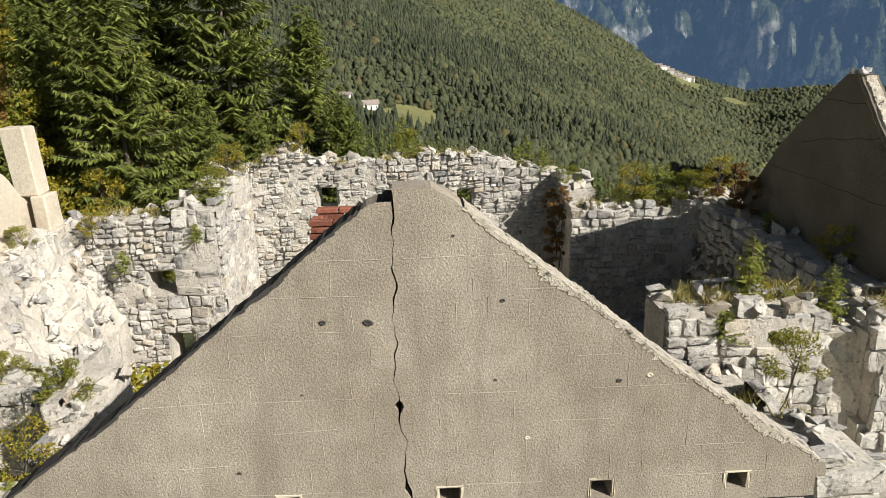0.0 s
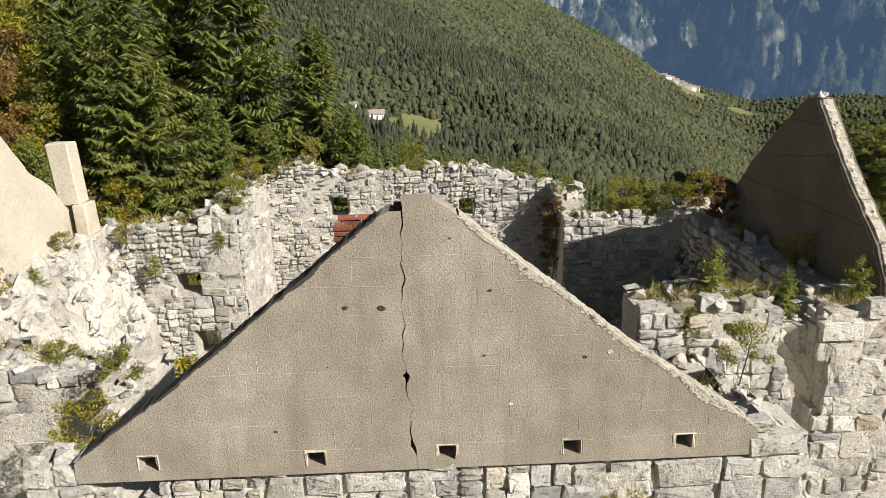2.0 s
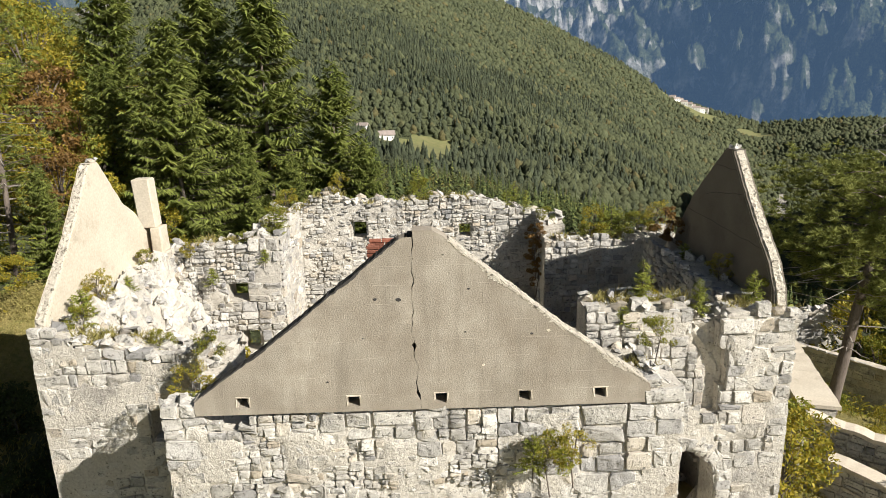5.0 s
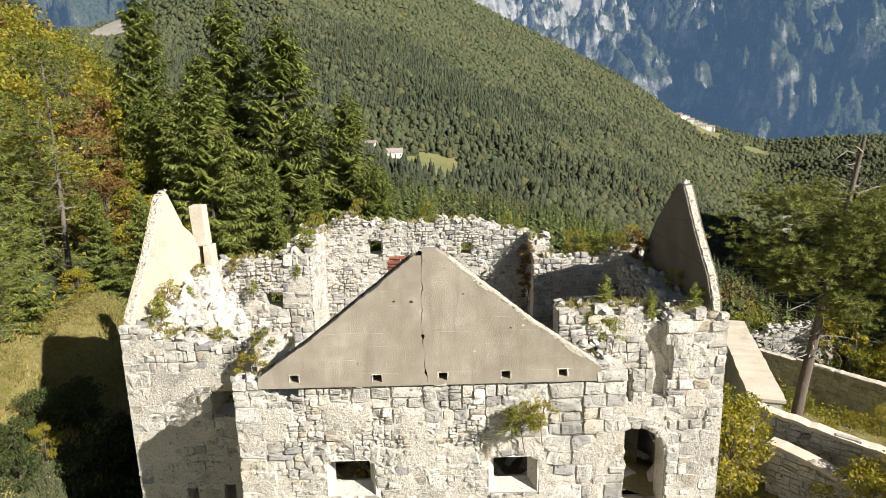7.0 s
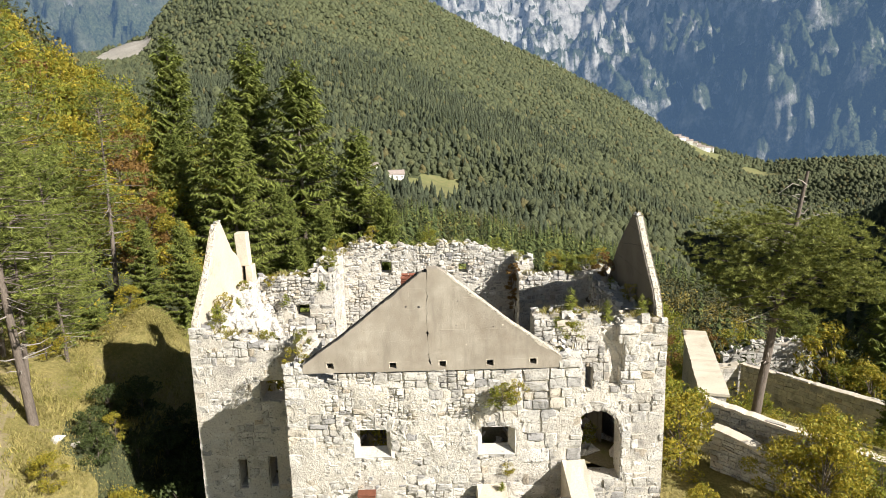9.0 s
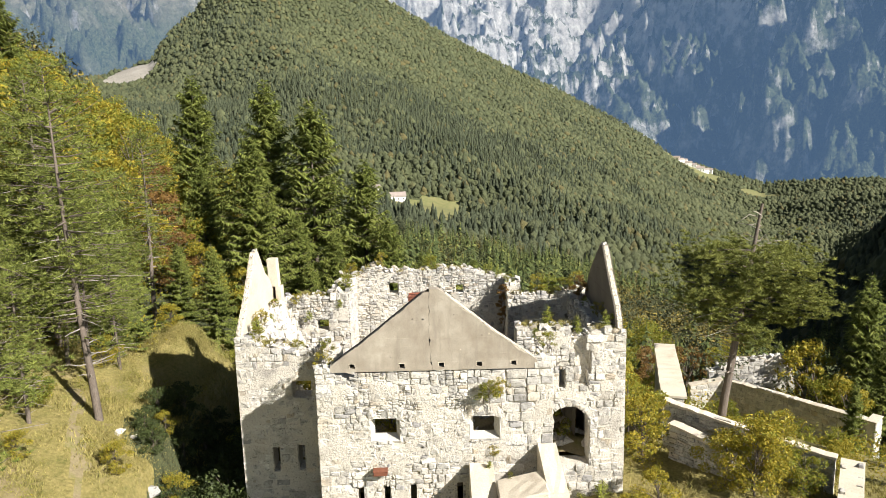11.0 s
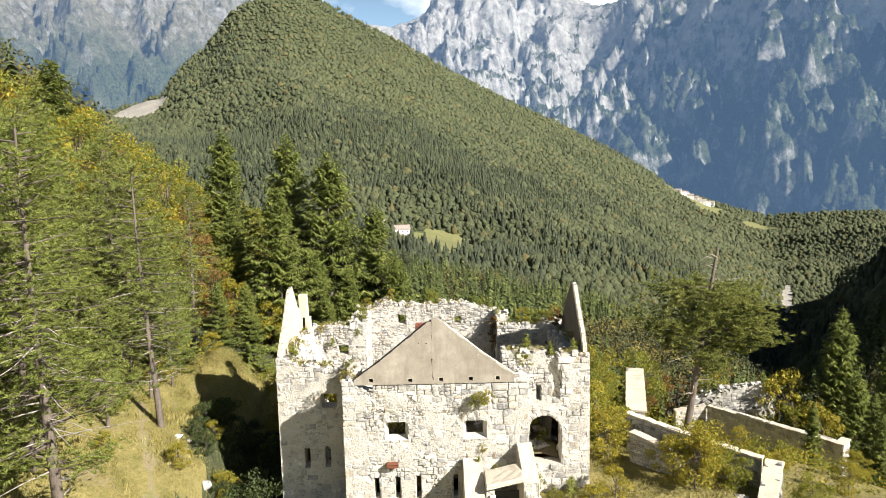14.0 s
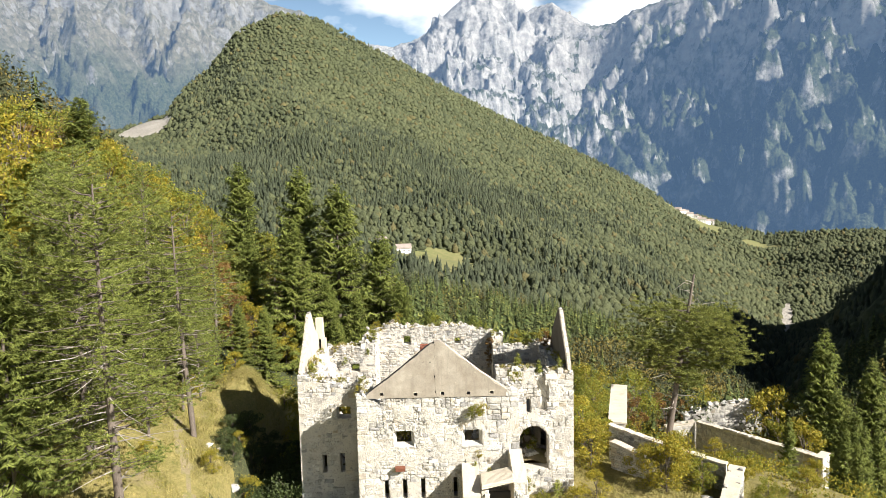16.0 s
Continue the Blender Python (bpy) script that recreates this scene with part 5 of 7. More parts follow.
# ---- the outer walls on the right ----
def coped(name, label, a, b, thick, base, top, seed, faces=("front", "back"), parts=60, course=(0.2, 0.4), lo=None):
    """A masonry wall with a smooth pale coping."""
    w = Wall(name, label, a, b, thick, base, top, seed=seed, ragged=0.05)
    for f in faces:
        w.face(f, parts=parts, lo=base + 0.5 if lo is None else lo, course=course)
    edge = lambda u, k: 0.03 * noise.noise(Vector((u * 2.3, k, seed)))
    v, f = slab_mesh(np.linspace(-0.05, w.length + 0.05, 5 + int(w.length / 0.3)).tolist(), lambda u: [(lambda a: w.top(a) - 0.1, lambda a: w.top(a) + 0.03 + edge(a, 1))],
                     {-0.05, w.length + 0.05}, lambda u, z, d: tuple(w.at(u, d - 0.04 + edge(u, d * 9), z)), thick + 0.08)
    part_np("coping", v, f, M_CAST, w.ob, "pale worn coping")
    return w


coped("wall_stub", "short weathered retaining wall of squared rubble", (12.05, 6.35), (14.3, 3.75), 0.55, -2.5, [(0, 2.46), (1.7, 2.22), (3.44, 1.75)], 31, ("front",), lo=-0.2, course=(0.2, 0.38))
coped("wall_long", "long low stone wall with a pale thin coping", (12.3, 7.95), (18.75, 2.83), 0.45, -3.0, [(0, 3.06), (2, 2.8), (5, 2.42), (7.8, 2.14)], 33, ("front",), lo=0.2)
coped("wall_end", "broken end of the low wall with a pale top", (19.0, 2.75), (17.35, 0.2), 0.9, -3.0, [(0, 2.2), (1.0, 1.95), (3.04, 1.15)], 34, ("front", "back"), parts=30, lo=-0.4)
coped("wall_back_run", "stone wall with a broad white top", (13.85, 8.75), (16.5, 18.2), 1.3, -4.0, [(0, 2.9), (9.8, 2.75)], 35, (), parts=0)
coped("wall_lower", "long outer wall lower on the slope, half in shade", (39.0, 60.0), (49.6, 44.2), 1.0, -26.0, [(0, -16.6), (19, -16.0)], 36, course=(0.6, 1.1), parts=60)
coped("wall_lower_end", "end wall of the lower works", (49.6, 44.2), (51.6, 46.0), 1.0, -27.0, [(0, -16.0), (3, -16.1)], 37, course=(0.6, 1.1), parts=20)
coped("wall_lower_link", "pale sunlit wall of the lower works", (34.4, 60.1), (38.9, 60.1), 1.0, -26.0, [(0, -17.4), (4.5, -16.7)], 38, course=(0.6, 1.1), parts=20)
lower_ruin = Wall("wall_lower_ruin", "ragged rubble ruin on the lower works", (40.0, 67.5), (52.0, 65.5), 1.4, -26.0, [(0, -18.3), (3, -17.2), (7, -16.2), (9.5, -15.7), (10.8, -16.4), (11.8, -19)], seed=39, ragged=0.5)
lower_ruin.face(parts=60, lo=-22, course=(0.5, 1.0)).crown(per=3, size=(0.4, 0.9), parts=20)


# ---- trees and shrubs ----
M_DITCH = material("bramble_leaves", (0.03, 0.045, 0.015), (0.075, 0.095, 0.025), 0.5, 3, rough=0.6, bump=0, island=0.4, leafy=0.2)

def tube(points, radii, sides=6):
    """Corners and quads of a tapering tube along points."""
    verts, faces = [], []
    for k, (p, r) in enumerate(zip(points, radii)):
        q = Vector(points[min(k + 1, len(points) - 1)]) - Vector(points[max(k - 1, 0)])
        q.normalize()
        a = q.orthogonal().normalized()
        b = q.cross(a)
        for s in range(sides):
            t = 2 * math.pi * s / sides
            verts.append(Vector(p) + (a * math.cos(t) + b * math.sin(t)) * r)
    for k in range(len(points) - 1):
        for s in range(sides):
            s2 = (s + 1) % sides
            faces.append((k * sides + s, k * sides + s2, (k + 1) * sides + s2, (k + 1) * sides + s))
    return [tuple(v) for v in verts], faces


def join_lists(pieces):
    verts, faces = [], []
    for v, f in pieces:
        k = len(verts)
        verts.extend(v)
        faces.extend(tuple(i + k for i in q) for q in f)
    return verts, faces


def blades(base, way, length, width, gen, sag=0.0, level=0.0):
    """Flat pointed needle sprays: arrays of bases, unit directions, lengths and widths."""
    n = len(base)
    side = np.cross(way, gen.normal(size=(n, 3)) + np.array([0, 0, level]))
    side /= np.linalg.norm(side, axis=1, keepdims=True) + 1e-9
    tip = base + way * length[:, None]
    tip[:, 2] -= sag * length
    w = side * (width / 2)[:, None]
    verts = np.stack([base + w, tip, base - w], 1).reshape(-1, 3)
    return verts, np.arange(3 * n).reshape(-1, 3)


def leaves(center, size, gen):
    """Small leaf quads at random turns."""
    n = len(center)
    a = gen.normal(size=(n, 3))
    a /= np.linalg.norm(a, axis=1, keepdims=True)
    b = np.cross(a, gen.normal(size=(n, 3)))
    b /= np.linalg.norm(b, axis=1, keepdims=True) + 1e-9
    a, b = a * size[:, None] * 0.6, b * size[:, None] * 0.42
    verts = np.stack([center - a, center + b, center + a - b * 0.5], 1).reshape(-1, 3)
    return verts, np.arange(3 * n).reshape(-1, 3)


def tree_object(name, trunk, crown, mats, label, category):
    ob = new(name)
    tagged(ob, label, category)
    if category == "shrub":
        tagged(part_np("brushwood", trunk[0], trunk[1], mats[0], ob, smooth=True), kind="stuff")
    else:
        part_np("trunk", trunk[0], trunk[1], mats[0], ob, smooth=True)
    part_np("crown", crown[0], crown[1], mats[1], ob)
    return ob


def spruce(height, radius, seed, bare=0.05, fine=1.0, mat=None, full=1.0, label="tall dark green spruce with drooping boughs"):
    gen, rnd = np.random.default_rng(seed), random.Random(seed)
    lean = (rnd.uniform(-0.01, 0.01) * height, rnd.uniform(-0.01, 0.01) * height)
    trunk = [tube([(lean[0] * t, lean[1] * t, height * t - 0.5 * (t == 0)) for t in np.linspace(0, 1, 7)], [height * 0.013 * (1 - t) + 0.008 for t in np.linspace(0, 1, 7)], 7)]
    base, way, length = [], [], []
    z = bare * height
    while z < height * 0.985:
        k = z / height
        reach = radius * (1 - k) ** 0.78 * rnd.uniform(0.72, 1.12) + 0.12 * fine
        for _ in range(rnd.randint(5, 8)):
            if rnd.random() < 0.08:
                continue
            t, r = rnd.uniform(0, 6.283), reach * rnd.uniform(0.7, 1.1)
            drop = rnd.uniform(0.16, 0.36) * (1 - k) + rnd.uniform(-0.35, 0.0) * k
            out = np.array([math.cos(t), math.sin(t), 0.0])
            side = np.array([-math.sin(t), math.cos(t), 0.0])
            n = max(3, int(r / (0.215 * fine)))
            s = np.linspace(0.12, 1, n)
            line = np.stack([out[0] * r * s, out[1] * r * s, z - drop * r * s * 1.2 + 0.22 * r * s ** 3], 1) + np.array([lean[0] * k, lean[1] * k, 0])
            if r > 1.8 * fine:
                trunk.append(tube([tuple(line[0]), tuple(line[n // 2]), tuple(line[-1])], [0.03 * fine + 0.008 * r, 0.02 * fine, 0.006], 3))
            for m in range(n):
                half = (0.52 * fine * (1 - 0.45 * s[m]) + 0.17 * fine) * rnd.uniform(0.7, 1.2) * min(1.0, r / fine) * full
                for sign in (-1, 1, -1, 1):
                    base.append(line[m] + (line[min(m + 1, n - 1)] - line[m]) * rnd.random())
                    w = side * sign * rnd.uniform(0.6, 1.1) + out * rnd.uniform(0.25, 0.9) + np.array([0, 0, rnd.uniform(-0.5, 0.05)])
                    way.append(w / np.linalg.norm(w))
                    length.append(half * 1.25)
                if rnd.random() < 0.6:
                    base.append(line[m])
                    w = out * 0.5 + np.array([rnd.gauss(0, 0.3), rnd.gauss(0, 0.3), rnd.uniform(-1.0, 0.25)])
                    way.append(w / np.linalg.norm(w))
                    length.append(half * 1.0)
        z += rnd.uniform(0.30, 0.52) * fine * (1.15 - 0.5 * k)
    length = np.array(length)
    crown = blades(np.array(base), np.array(way), length, length * gen.uniform(0.22, 0.4, len(length)), gen, 0.2, 2.5)
    return tree_object("spruce", join_lists(trunk), crown, (M_BARK, mat or M_SPRUCE), label, "tree")


def pine(height, radius, seed, bare=0.45, tufts=1.0, dead_top=0.0, needle=1.0, girth=0.0125, lean=(0.0, 0.0), mat=None, per=16, label="tall pine with a bare grey trunk and open crown"):
    gen, rnd = np.random.default_rng(seed), random.Random(seed)
    bend = [(rnd.uniform(-0.02, 0.02) * height, rnd.uniform(-0.02, 0.02) * height) for _ in range(3)]
    axis = lambda k: (bend[0][0] * math.sin(k * 2.2) + (bend[1][0] + lean[0]) * k, bend[0][1] * math.sin(k * 2.2) + (bend[1][1] + lean[1]) * k)
    stem = [(*axis(t), height * t - 0.6 * (t == 0)) for t in np.linspace(0, 1, 12)]
    trunk = [tube(stem, [height * girth * (1 - (0.88 if not dead_top else 0.72) * t) + 0.01 for t in np.linspace(0, 1, 12)], 8)]
    dead, base, way, length = [], [], [], []
    z = bare * height * 0.55
    while z < height * (0.99 - dead_top):
        k = z / height
        live = k > bare * rnd.uniform(0.85, 1.1)
        shape = math.sin(math.pi * min(1, max(0.05, (k - bare * 0.8) / (1.06 - bare * 0.8))) ** 0.75) ** 0.6
        for _ in range(rnd.randint(2, 4)):
            t = rnd.uniform(0, 6.283)
            r = radius * (shape * rnd.uniform(0.55, 1.1) if live else rnd.uniform(0.15, 0.45))
            up = rnd.uniform(-0.12, 0.3) if k < 0.8 else rnd.uniform(0.1, 0.7)
            a = axis(k)
            pts = [(a[0] + math.cos(t) * r * s + rnd.gauss(0, 0.05 * r) * s, a[1] + math.sin(t) * r * s + rnd.gauss(0, 0.05 * r) * s, z + up * r * s ** 1.5 + rnd.gauss(0, 0.03) * r) for s in (0, 0.35, 0.7, 1)]
            (trunk if live else dead).append(tube(pts, [0.012 * r + 0.018, 0.03, 0.02, 0.008], 4))
            if live and k < 0.62 and rnd.random() < 0.45:
                q, rr = rnd.uniform(0, 6.283), radius * rnd.uniform(0.4, 0.95)
                dead.append(tube([(a[0] + math.cos(q) * rr * s, a[1] + math.sin(q) * rr * s, z - 0.12 * rr * s + rnd.gauss(0, 0.05) * rr * s) for s in (0, 0.5, 1)], [0.035, 0.022, 0.008], 3))
            if not live:
                continue
            for _ in range(int((6 + 10 * r / radius) * tufts)):
                s = rnd.uniform(0.3, 1.05)
                i = min(2, int(s * 3))
                f = min(1.0, s * 3 - i)
                p = np.array(pts[i]) * (1 - f) + np.array(pts[min(3, i + 1)]) * f
                p = p + np.array([rnd.gauss(0, 0.24), rnd.gauss(0, 0.24), rnd.gauss(0.05, 0.2)]) * (0.6 + 0.35 * r)
                d = gen.normal(size=(per, 3))
                d[:, 2] = np.abs(d[:, 2]) * 0.8 + 0.05
                d /= np.linalg.norm(d, axis=1, keepdims=True)
                base += [p] * per
                way += list(d)
                length += list(gen.uniform(0.22, 0.46, per) * needle)
        z += rnd.uniform(0.28, 0.6) * (0.8 if live else 1.4)
    length = np.array(length)
    crown = blades(np.array(base), np.array(way), length, length * 0.15, gen)
    ob = tree_object("pine", join_lists(trunk), crown, (M_BARK, mat or M_PINE), label, "tree")
    if dead_top:
        top = axis(1.0)
        for k in range(9):
            t, r = rnd.uniform(0, 6.283), rnd.uniform(0.5, 2.2)
            zz = height * (1 - dead_top * rnd.uniform(0.1, 1.0))
            dead.append(tube([(top[0], top[1], zz), (top[0] + math.cos(t) * r * 0.5, top[1] + math.sin(t) * r * 0.5, zz + rnd.uniform(-0.1, 0.5)), (top[0] + math.cos(t) * r, top[1] + math.sin(t) * r, zz + rnd.uniform(-0.5, 0.5))], [0.05, 0.035, 0.012], 4))
    if dead:
        v, f = join_lists(dead)
        tagged(part_np("dead_limb", v, f, M_DEADWOOD, ob, "bleached dead limbs"), kind="stuff")
    return ob


def broadleaf(height, radius, seed, mat, low=0.2, count=38, per=110, leaf=0.29, name="broadleaf_tree", label="leafy broadleaf tree turning yellow", category="tree"):
    gen, rnd = np.random.default_rng(seed), random.Random(seed)
    trunk = [tube([(0, 0, -0.5), (0.1, 0.05, height * 0.3), (0.05, 0.15, height * 0.6), (0, 0.1, height * 0.9)], [height * 0.018, height * 0.014, height * 0.008, 0.02], 6)]
    centers = []
    for k in range(count):
        t = rnd.uniform(0, 6.283)
        kz = low + (1 - low) * rnd.random() ** 0.8
        wide = math.sin(math.pi * (0.12 + 0.8 * (kz - low) / (1 - low) * 0.98)) ** 0.7
        r = radius * wide * math.sqrt(rnd.uniform(0.15, 1)) * rnd.uniform(0.85, 1.15)
        p = np.array([math.cos(t) * r, math.sin(t) * r, kz * height])
        s = radius * rnd.uniform(0.16, 0.36)
        q = gen.normal(size=(per, 3))
        q /= np.linalg.norm(q, axis=1, keepdims=True)
        q *= gen.uniform(0.35, 1.0, (per, 1)) ** 0.5 * s * np.array([1.1, 1.1, 0.75])
        centers.append(p + q)
        trunk.append(tube([(0.05, 0.05, max(0.1, kz * height * 0.55)), tuple(p * np.array([0.5, 0.5, 0.85])), tuple(p)], [height * 0.006, height * 0.004, 0.01], 4))
    c = np.concatenate(centers)
    crown = leaves(c, leaf * gen.uniform(0.6, 1.3, len(c)), gen)
    return tree_object(name, join_lists(trunk), crown, (M_BARK, mat), label, category)


def place(ob, x, y, turn=0.0, size=1.0, z=None):
    zz = float(ground_at(x, y)) if z is None else z
    return Matrix.LocRotScale((x, y, zz), Euler((0, 0, turn)), (size, size, size))


def plant(kinds, spots, group, seed):
    """Stands copies of the kinds at spots (x, y, height factor); the first ones are the kinds themselves."""
    rnd = random.Random(seed)
    used = set()
    spots = [q for q in spots if -37.5 < math.degrees(math.atan2(q[0] - EYE[0], q[1] - EYE[1])) < 38]
    for k, (x, y, s) in enumerate(spots):
        kind = kinds[k % len(kinds)]
        m = place(None, x, y, rnd.uniform(0, 6.283), s)
        if k % len(kinds) not in used and k < len(kinds):
            used.add(k)
            kind.matrix_basis = m
            ob = kind
        else:
            kind_scale = kind.scale.copy()
            kind.scale = (1, 1, 1)
            ob = copy_thing(kind, m)
            kind.scale = kind_scale
            ob.scale = (s, s, s)
        tagged(ob, group=group)


SPRUCES = [spruce(24, 7.4, 101, bare=0.03, fine=1.15), spruce(24, 6.4, 102, bare=0.03, fine=1.15), spruce(24, 7.8, 103, bare=0.03, fine=1.15)]
plant(SPRUCES, [(-12.6, 40.5, 1.04), (-17.6, 43.5, 0.98), (-15.8, 30.5, 0.70), (-7.6, 41.5, 0.80), (-9.6, 33.5, 0.48), (-21.5, 34, 0.5), (-4.8, 39, 0.55), (-25.3, 44, 0.88), (-13.0, 34, 0.55), (-11.5, 31, 0.36), (-30, 12, 0.62), (-45, 45, 0.8)] +
      [(20, 62, 0.4), (-16.2, 20.5, 0.34), (-21, 15.5, 0.42), (12, 55, 0.4), (16, 38, 0.32), (4, 48, 0.38), (-2, 52, 0.42)],
      "spruces round the ruin", 1)
YOUNG = [spruce(13, 3.7, 121, bare=0.02, fine=0.62, label="young spruce with drooping boughs at the clearing's edge")]
plant(YOUNG, [(-21.8, -6.5, 1.0), (-26, 12, 1.0), (-27.5, 1.5, 1.0), (-25.4, 4.4, 0.95), (-23.5, 16, 0.8), (-20.2, 13.8, 0.6), (-18.3, 19.5, 0.55)], "young spruces at the clearing's edge", 22)
NARROW = [spruce(24, 4.9, 111, bare=0.02, fine=1.1, label="slender dark spruce below the outer wall"), spruce(24, 4.4, 112, bare=0.02, fine=1.1, label="slender dark spruce below the outer wall")]
plant(NARROW, [(60.6, 63.8, 1.32), (37.3, 29.8, 0.38), (67, 61, 1.12), (60, 44, 0.75), (38.6, 20.5, 0.38), (43.4, 28.0, 0.5), (46.0, 33.5, 0.5), (70, 72, 0.9), (58, 55, 0.8), (56, 78, 0.8), (64, 68, 1.0), (44.5, 26.0, 0.42), (42.5, 19.5, 0.36), (47.5, 27.5, 0.5), (40.6, 22.6, 0.3), (35.2, 16.5, 0.31), (33.4, 12.0, 0.22), (37.5, 17.5, 0.36)], "spruces below the outer wall", 21)
PINES = [pine(17, 3.5, 201, 0.28, needle=0.85), pine(17, 3.4, 202, 0.10, needle=0.85), pine(17, 3.9, 203, 0.07, needle=0.85)]
plant(PINES, [(-17.4, 5.7, 0.95), (-20.3, -2.5, 0.98), (-22.3, 2.0, 1.0), (-24.5, 7.0, 1.0), (-22.5, 11.5, 0.9), (-29, -3, 1.0), (-26, 19, 0.95), (-25, -10, 0.85), (-21, 21, 0.8), (-23, -13, 0.8), (-28, -15, 0.9), (-19.6, 3.6, 0.5), (-21.0, -0.4, 0.45), (-19.2, 8.4, 0.5), (-18.9, 11.2, 0.45), (-21.6, 5.2, 0.6), (-21.0, 9.6, 0.6), (-24.2, -1.0, 0.7)] +
      [(-20.2, 13.0, 0.6)], "pines on the clearing's edge", 2)
M_OLDPINE = material("old_pine_needles", (0.10, 0.130, 0.030), (0.34, 0.345, 0.085), 0.5, 2.5, rough=0.7, bump=0, island=0.5, leafy=0.25)
big_pine = pine(15.8, 5.7, 211, 0.42, tufts=3.3, dead_top=0.20, needle=0.85, per=40, girth=0.02, lean=(2.9, 0.6), mat=M_OLDPINE, label="broad old pine with a bare trunk and a dead bleached top")
big_pine.matrix_basis = place(None, 20.5, 19.2)
edge_pine = pine(18.5, 4.4, 204, 0.20, tufts=2.0, needle=0.6, per=26, girth=0.014, label="spreading pine with grey dead twigs beside the path")
edge_pine.matrix_basis = place(None, -16.3, -6.8)
LEAFY = [broadleaf(12, 4.0, 301, M_LEAF), broadleaf(12, 3.6, 302, M_GOLD), broadleaf(12, 4.2, 303, M_LEAF), broadleaf(11, 3.2, 304, M_OCHRE)]
plant(LEAFY, [(-27, 50, 1.0), (-32, 44, 1.05), (-36, 52, 1.1), (-21.5, 27, 0.6), (-38, 36, 1.1), (-43, 55, 1.15), (-30, 68, 1.1), (-25, 32, 0.8), (-47, 62, 1.1), (-36, 64, 1.1), (-50, 50, 1.1), (-34, 78, 1.0), (-42, 68, 1.1), (-40, 30, 1.0), (-44, 24, 1.05), (-28, 38, 0.9), (-33, 34, 0.95), (-52, 42, 1.1), (-46, 34, 1.1), (-58, 66, 1.1), (-50, 76, 1.1), (-24, 54, 0.9), (-30, 56, 1.0), (-40, 44, 1.1), (-36, 70, 1.0), (-46, 50, 1.1)] +
      [(-28, 28, 0.7), (-18, 48, 0.7), (-55, 58, 1.2), (-26, 76, 1.0), (-24, 24, 0.5), (-48, 38, 1.1), (-20, 58, 0.8), (-22, 70, 0.9), (-38, 90, 1.0), (-5, 31, 0.45), (2.5, 36, 0.5), (8, 31, 0.45), (14, 32, 0.5), (-1.5, 42, 0.6), (19, 48, 0.6), (24, 66, 1.0), (33, 72, 1.1), (40, 76, 1.1), (47, 78, 1.1), (54, 78, 1.0), (58, 72, 1.0), (29, 62, 0.8), (62, 46, 0.8), (14, 46, 0.6), (22, 56, 0.7), (6, 42, 0.55)] +
      [(36, 84, 1.1), (50, 86, 1.1), (27, 80, 1.0), (43, 70, 0.7)],
      "broadleaf trees on the slope", 3)
GOLDEN = [broadleaf(10, 3.2, 311, M_GOLD, 0.1, label="golden autumn broadleaf tree", count=40, per=110), broadleaf(9, 2.8, 312, M_LEAF, 0.08, label="yellow-green broadleaf tree in full leaf", count=36, per=110)]
plant(GOLDEN, [(-19.2, 27, 0.62), (-21.8, 33, 0.8), (-16.5, 29, 0.5), (-24.5, 36, 0.9), (-27.5, 45, 1.1), (-32, 55, 1.25), (-37, 60, 1.25), (-13, 28, 0.35), (-23, 27, 0.7), (-42, 62, 1.3), (-46, 56, 1.3), (-33, 48, 1.1), (-29, 40, 1.0), (-9.5, 30, 0.35), (-6, 28, 0.35), (1, 30, 0.35), (5, 28, 0.3), (11, 27, 0.35), (-48, 70, 1.3), (-39, 52, 1.2), (-40, 40, 1.25), (-36, 43, 1.2), (-44, 48, 1.3), (-31, 36, 0.9), (-48, 54, 1.35), (-35, 31, 1.0)] +
      [(-52, 62, 1.35), (-33, 15, 1.2), (-35, 4, 1.2), (-38, 10, 1.3), (-30, 23, 1.1), (-36, 22, 1.3), (-41, 17, 1.35), (-30, 16, 1.0), (-33, 26, 1.2), (-39, 29, 1.35), (-28.5, 8.5, 1.0), (-31, 3, 1.1), (-34, -3, 1.1), (-43, 26, 1.4), (-27, 22, 0.95), (-26.5, 29, 1.0), (50.8, 57, 1.2), (54, 64, 1.75), (56, 69, 1.95), (53.5, 55, 1.2), (57.5, 62, 1.6)], "autumn trees on the slope", 10)
SHRUBS = [broadleaf(4.2, 2.0, 401, M_GOLD, 0.05, 30, 140, 0.165, "shrub", "dense yellow-green autumn shrub", "shrub"),
          broadleaf(4.0, 2.1, 402, M_LEAF, 0.05, 30, 140, 0.165, "shrub", "dense green shrub with yellowing leaves", "shrub"),
          broadleaf(4.2, 1.9, 403, M_GOLD, 0.05, 30, 140, 0.165, "shrub", "dense yellow-green autumn shrub", "shrub")]
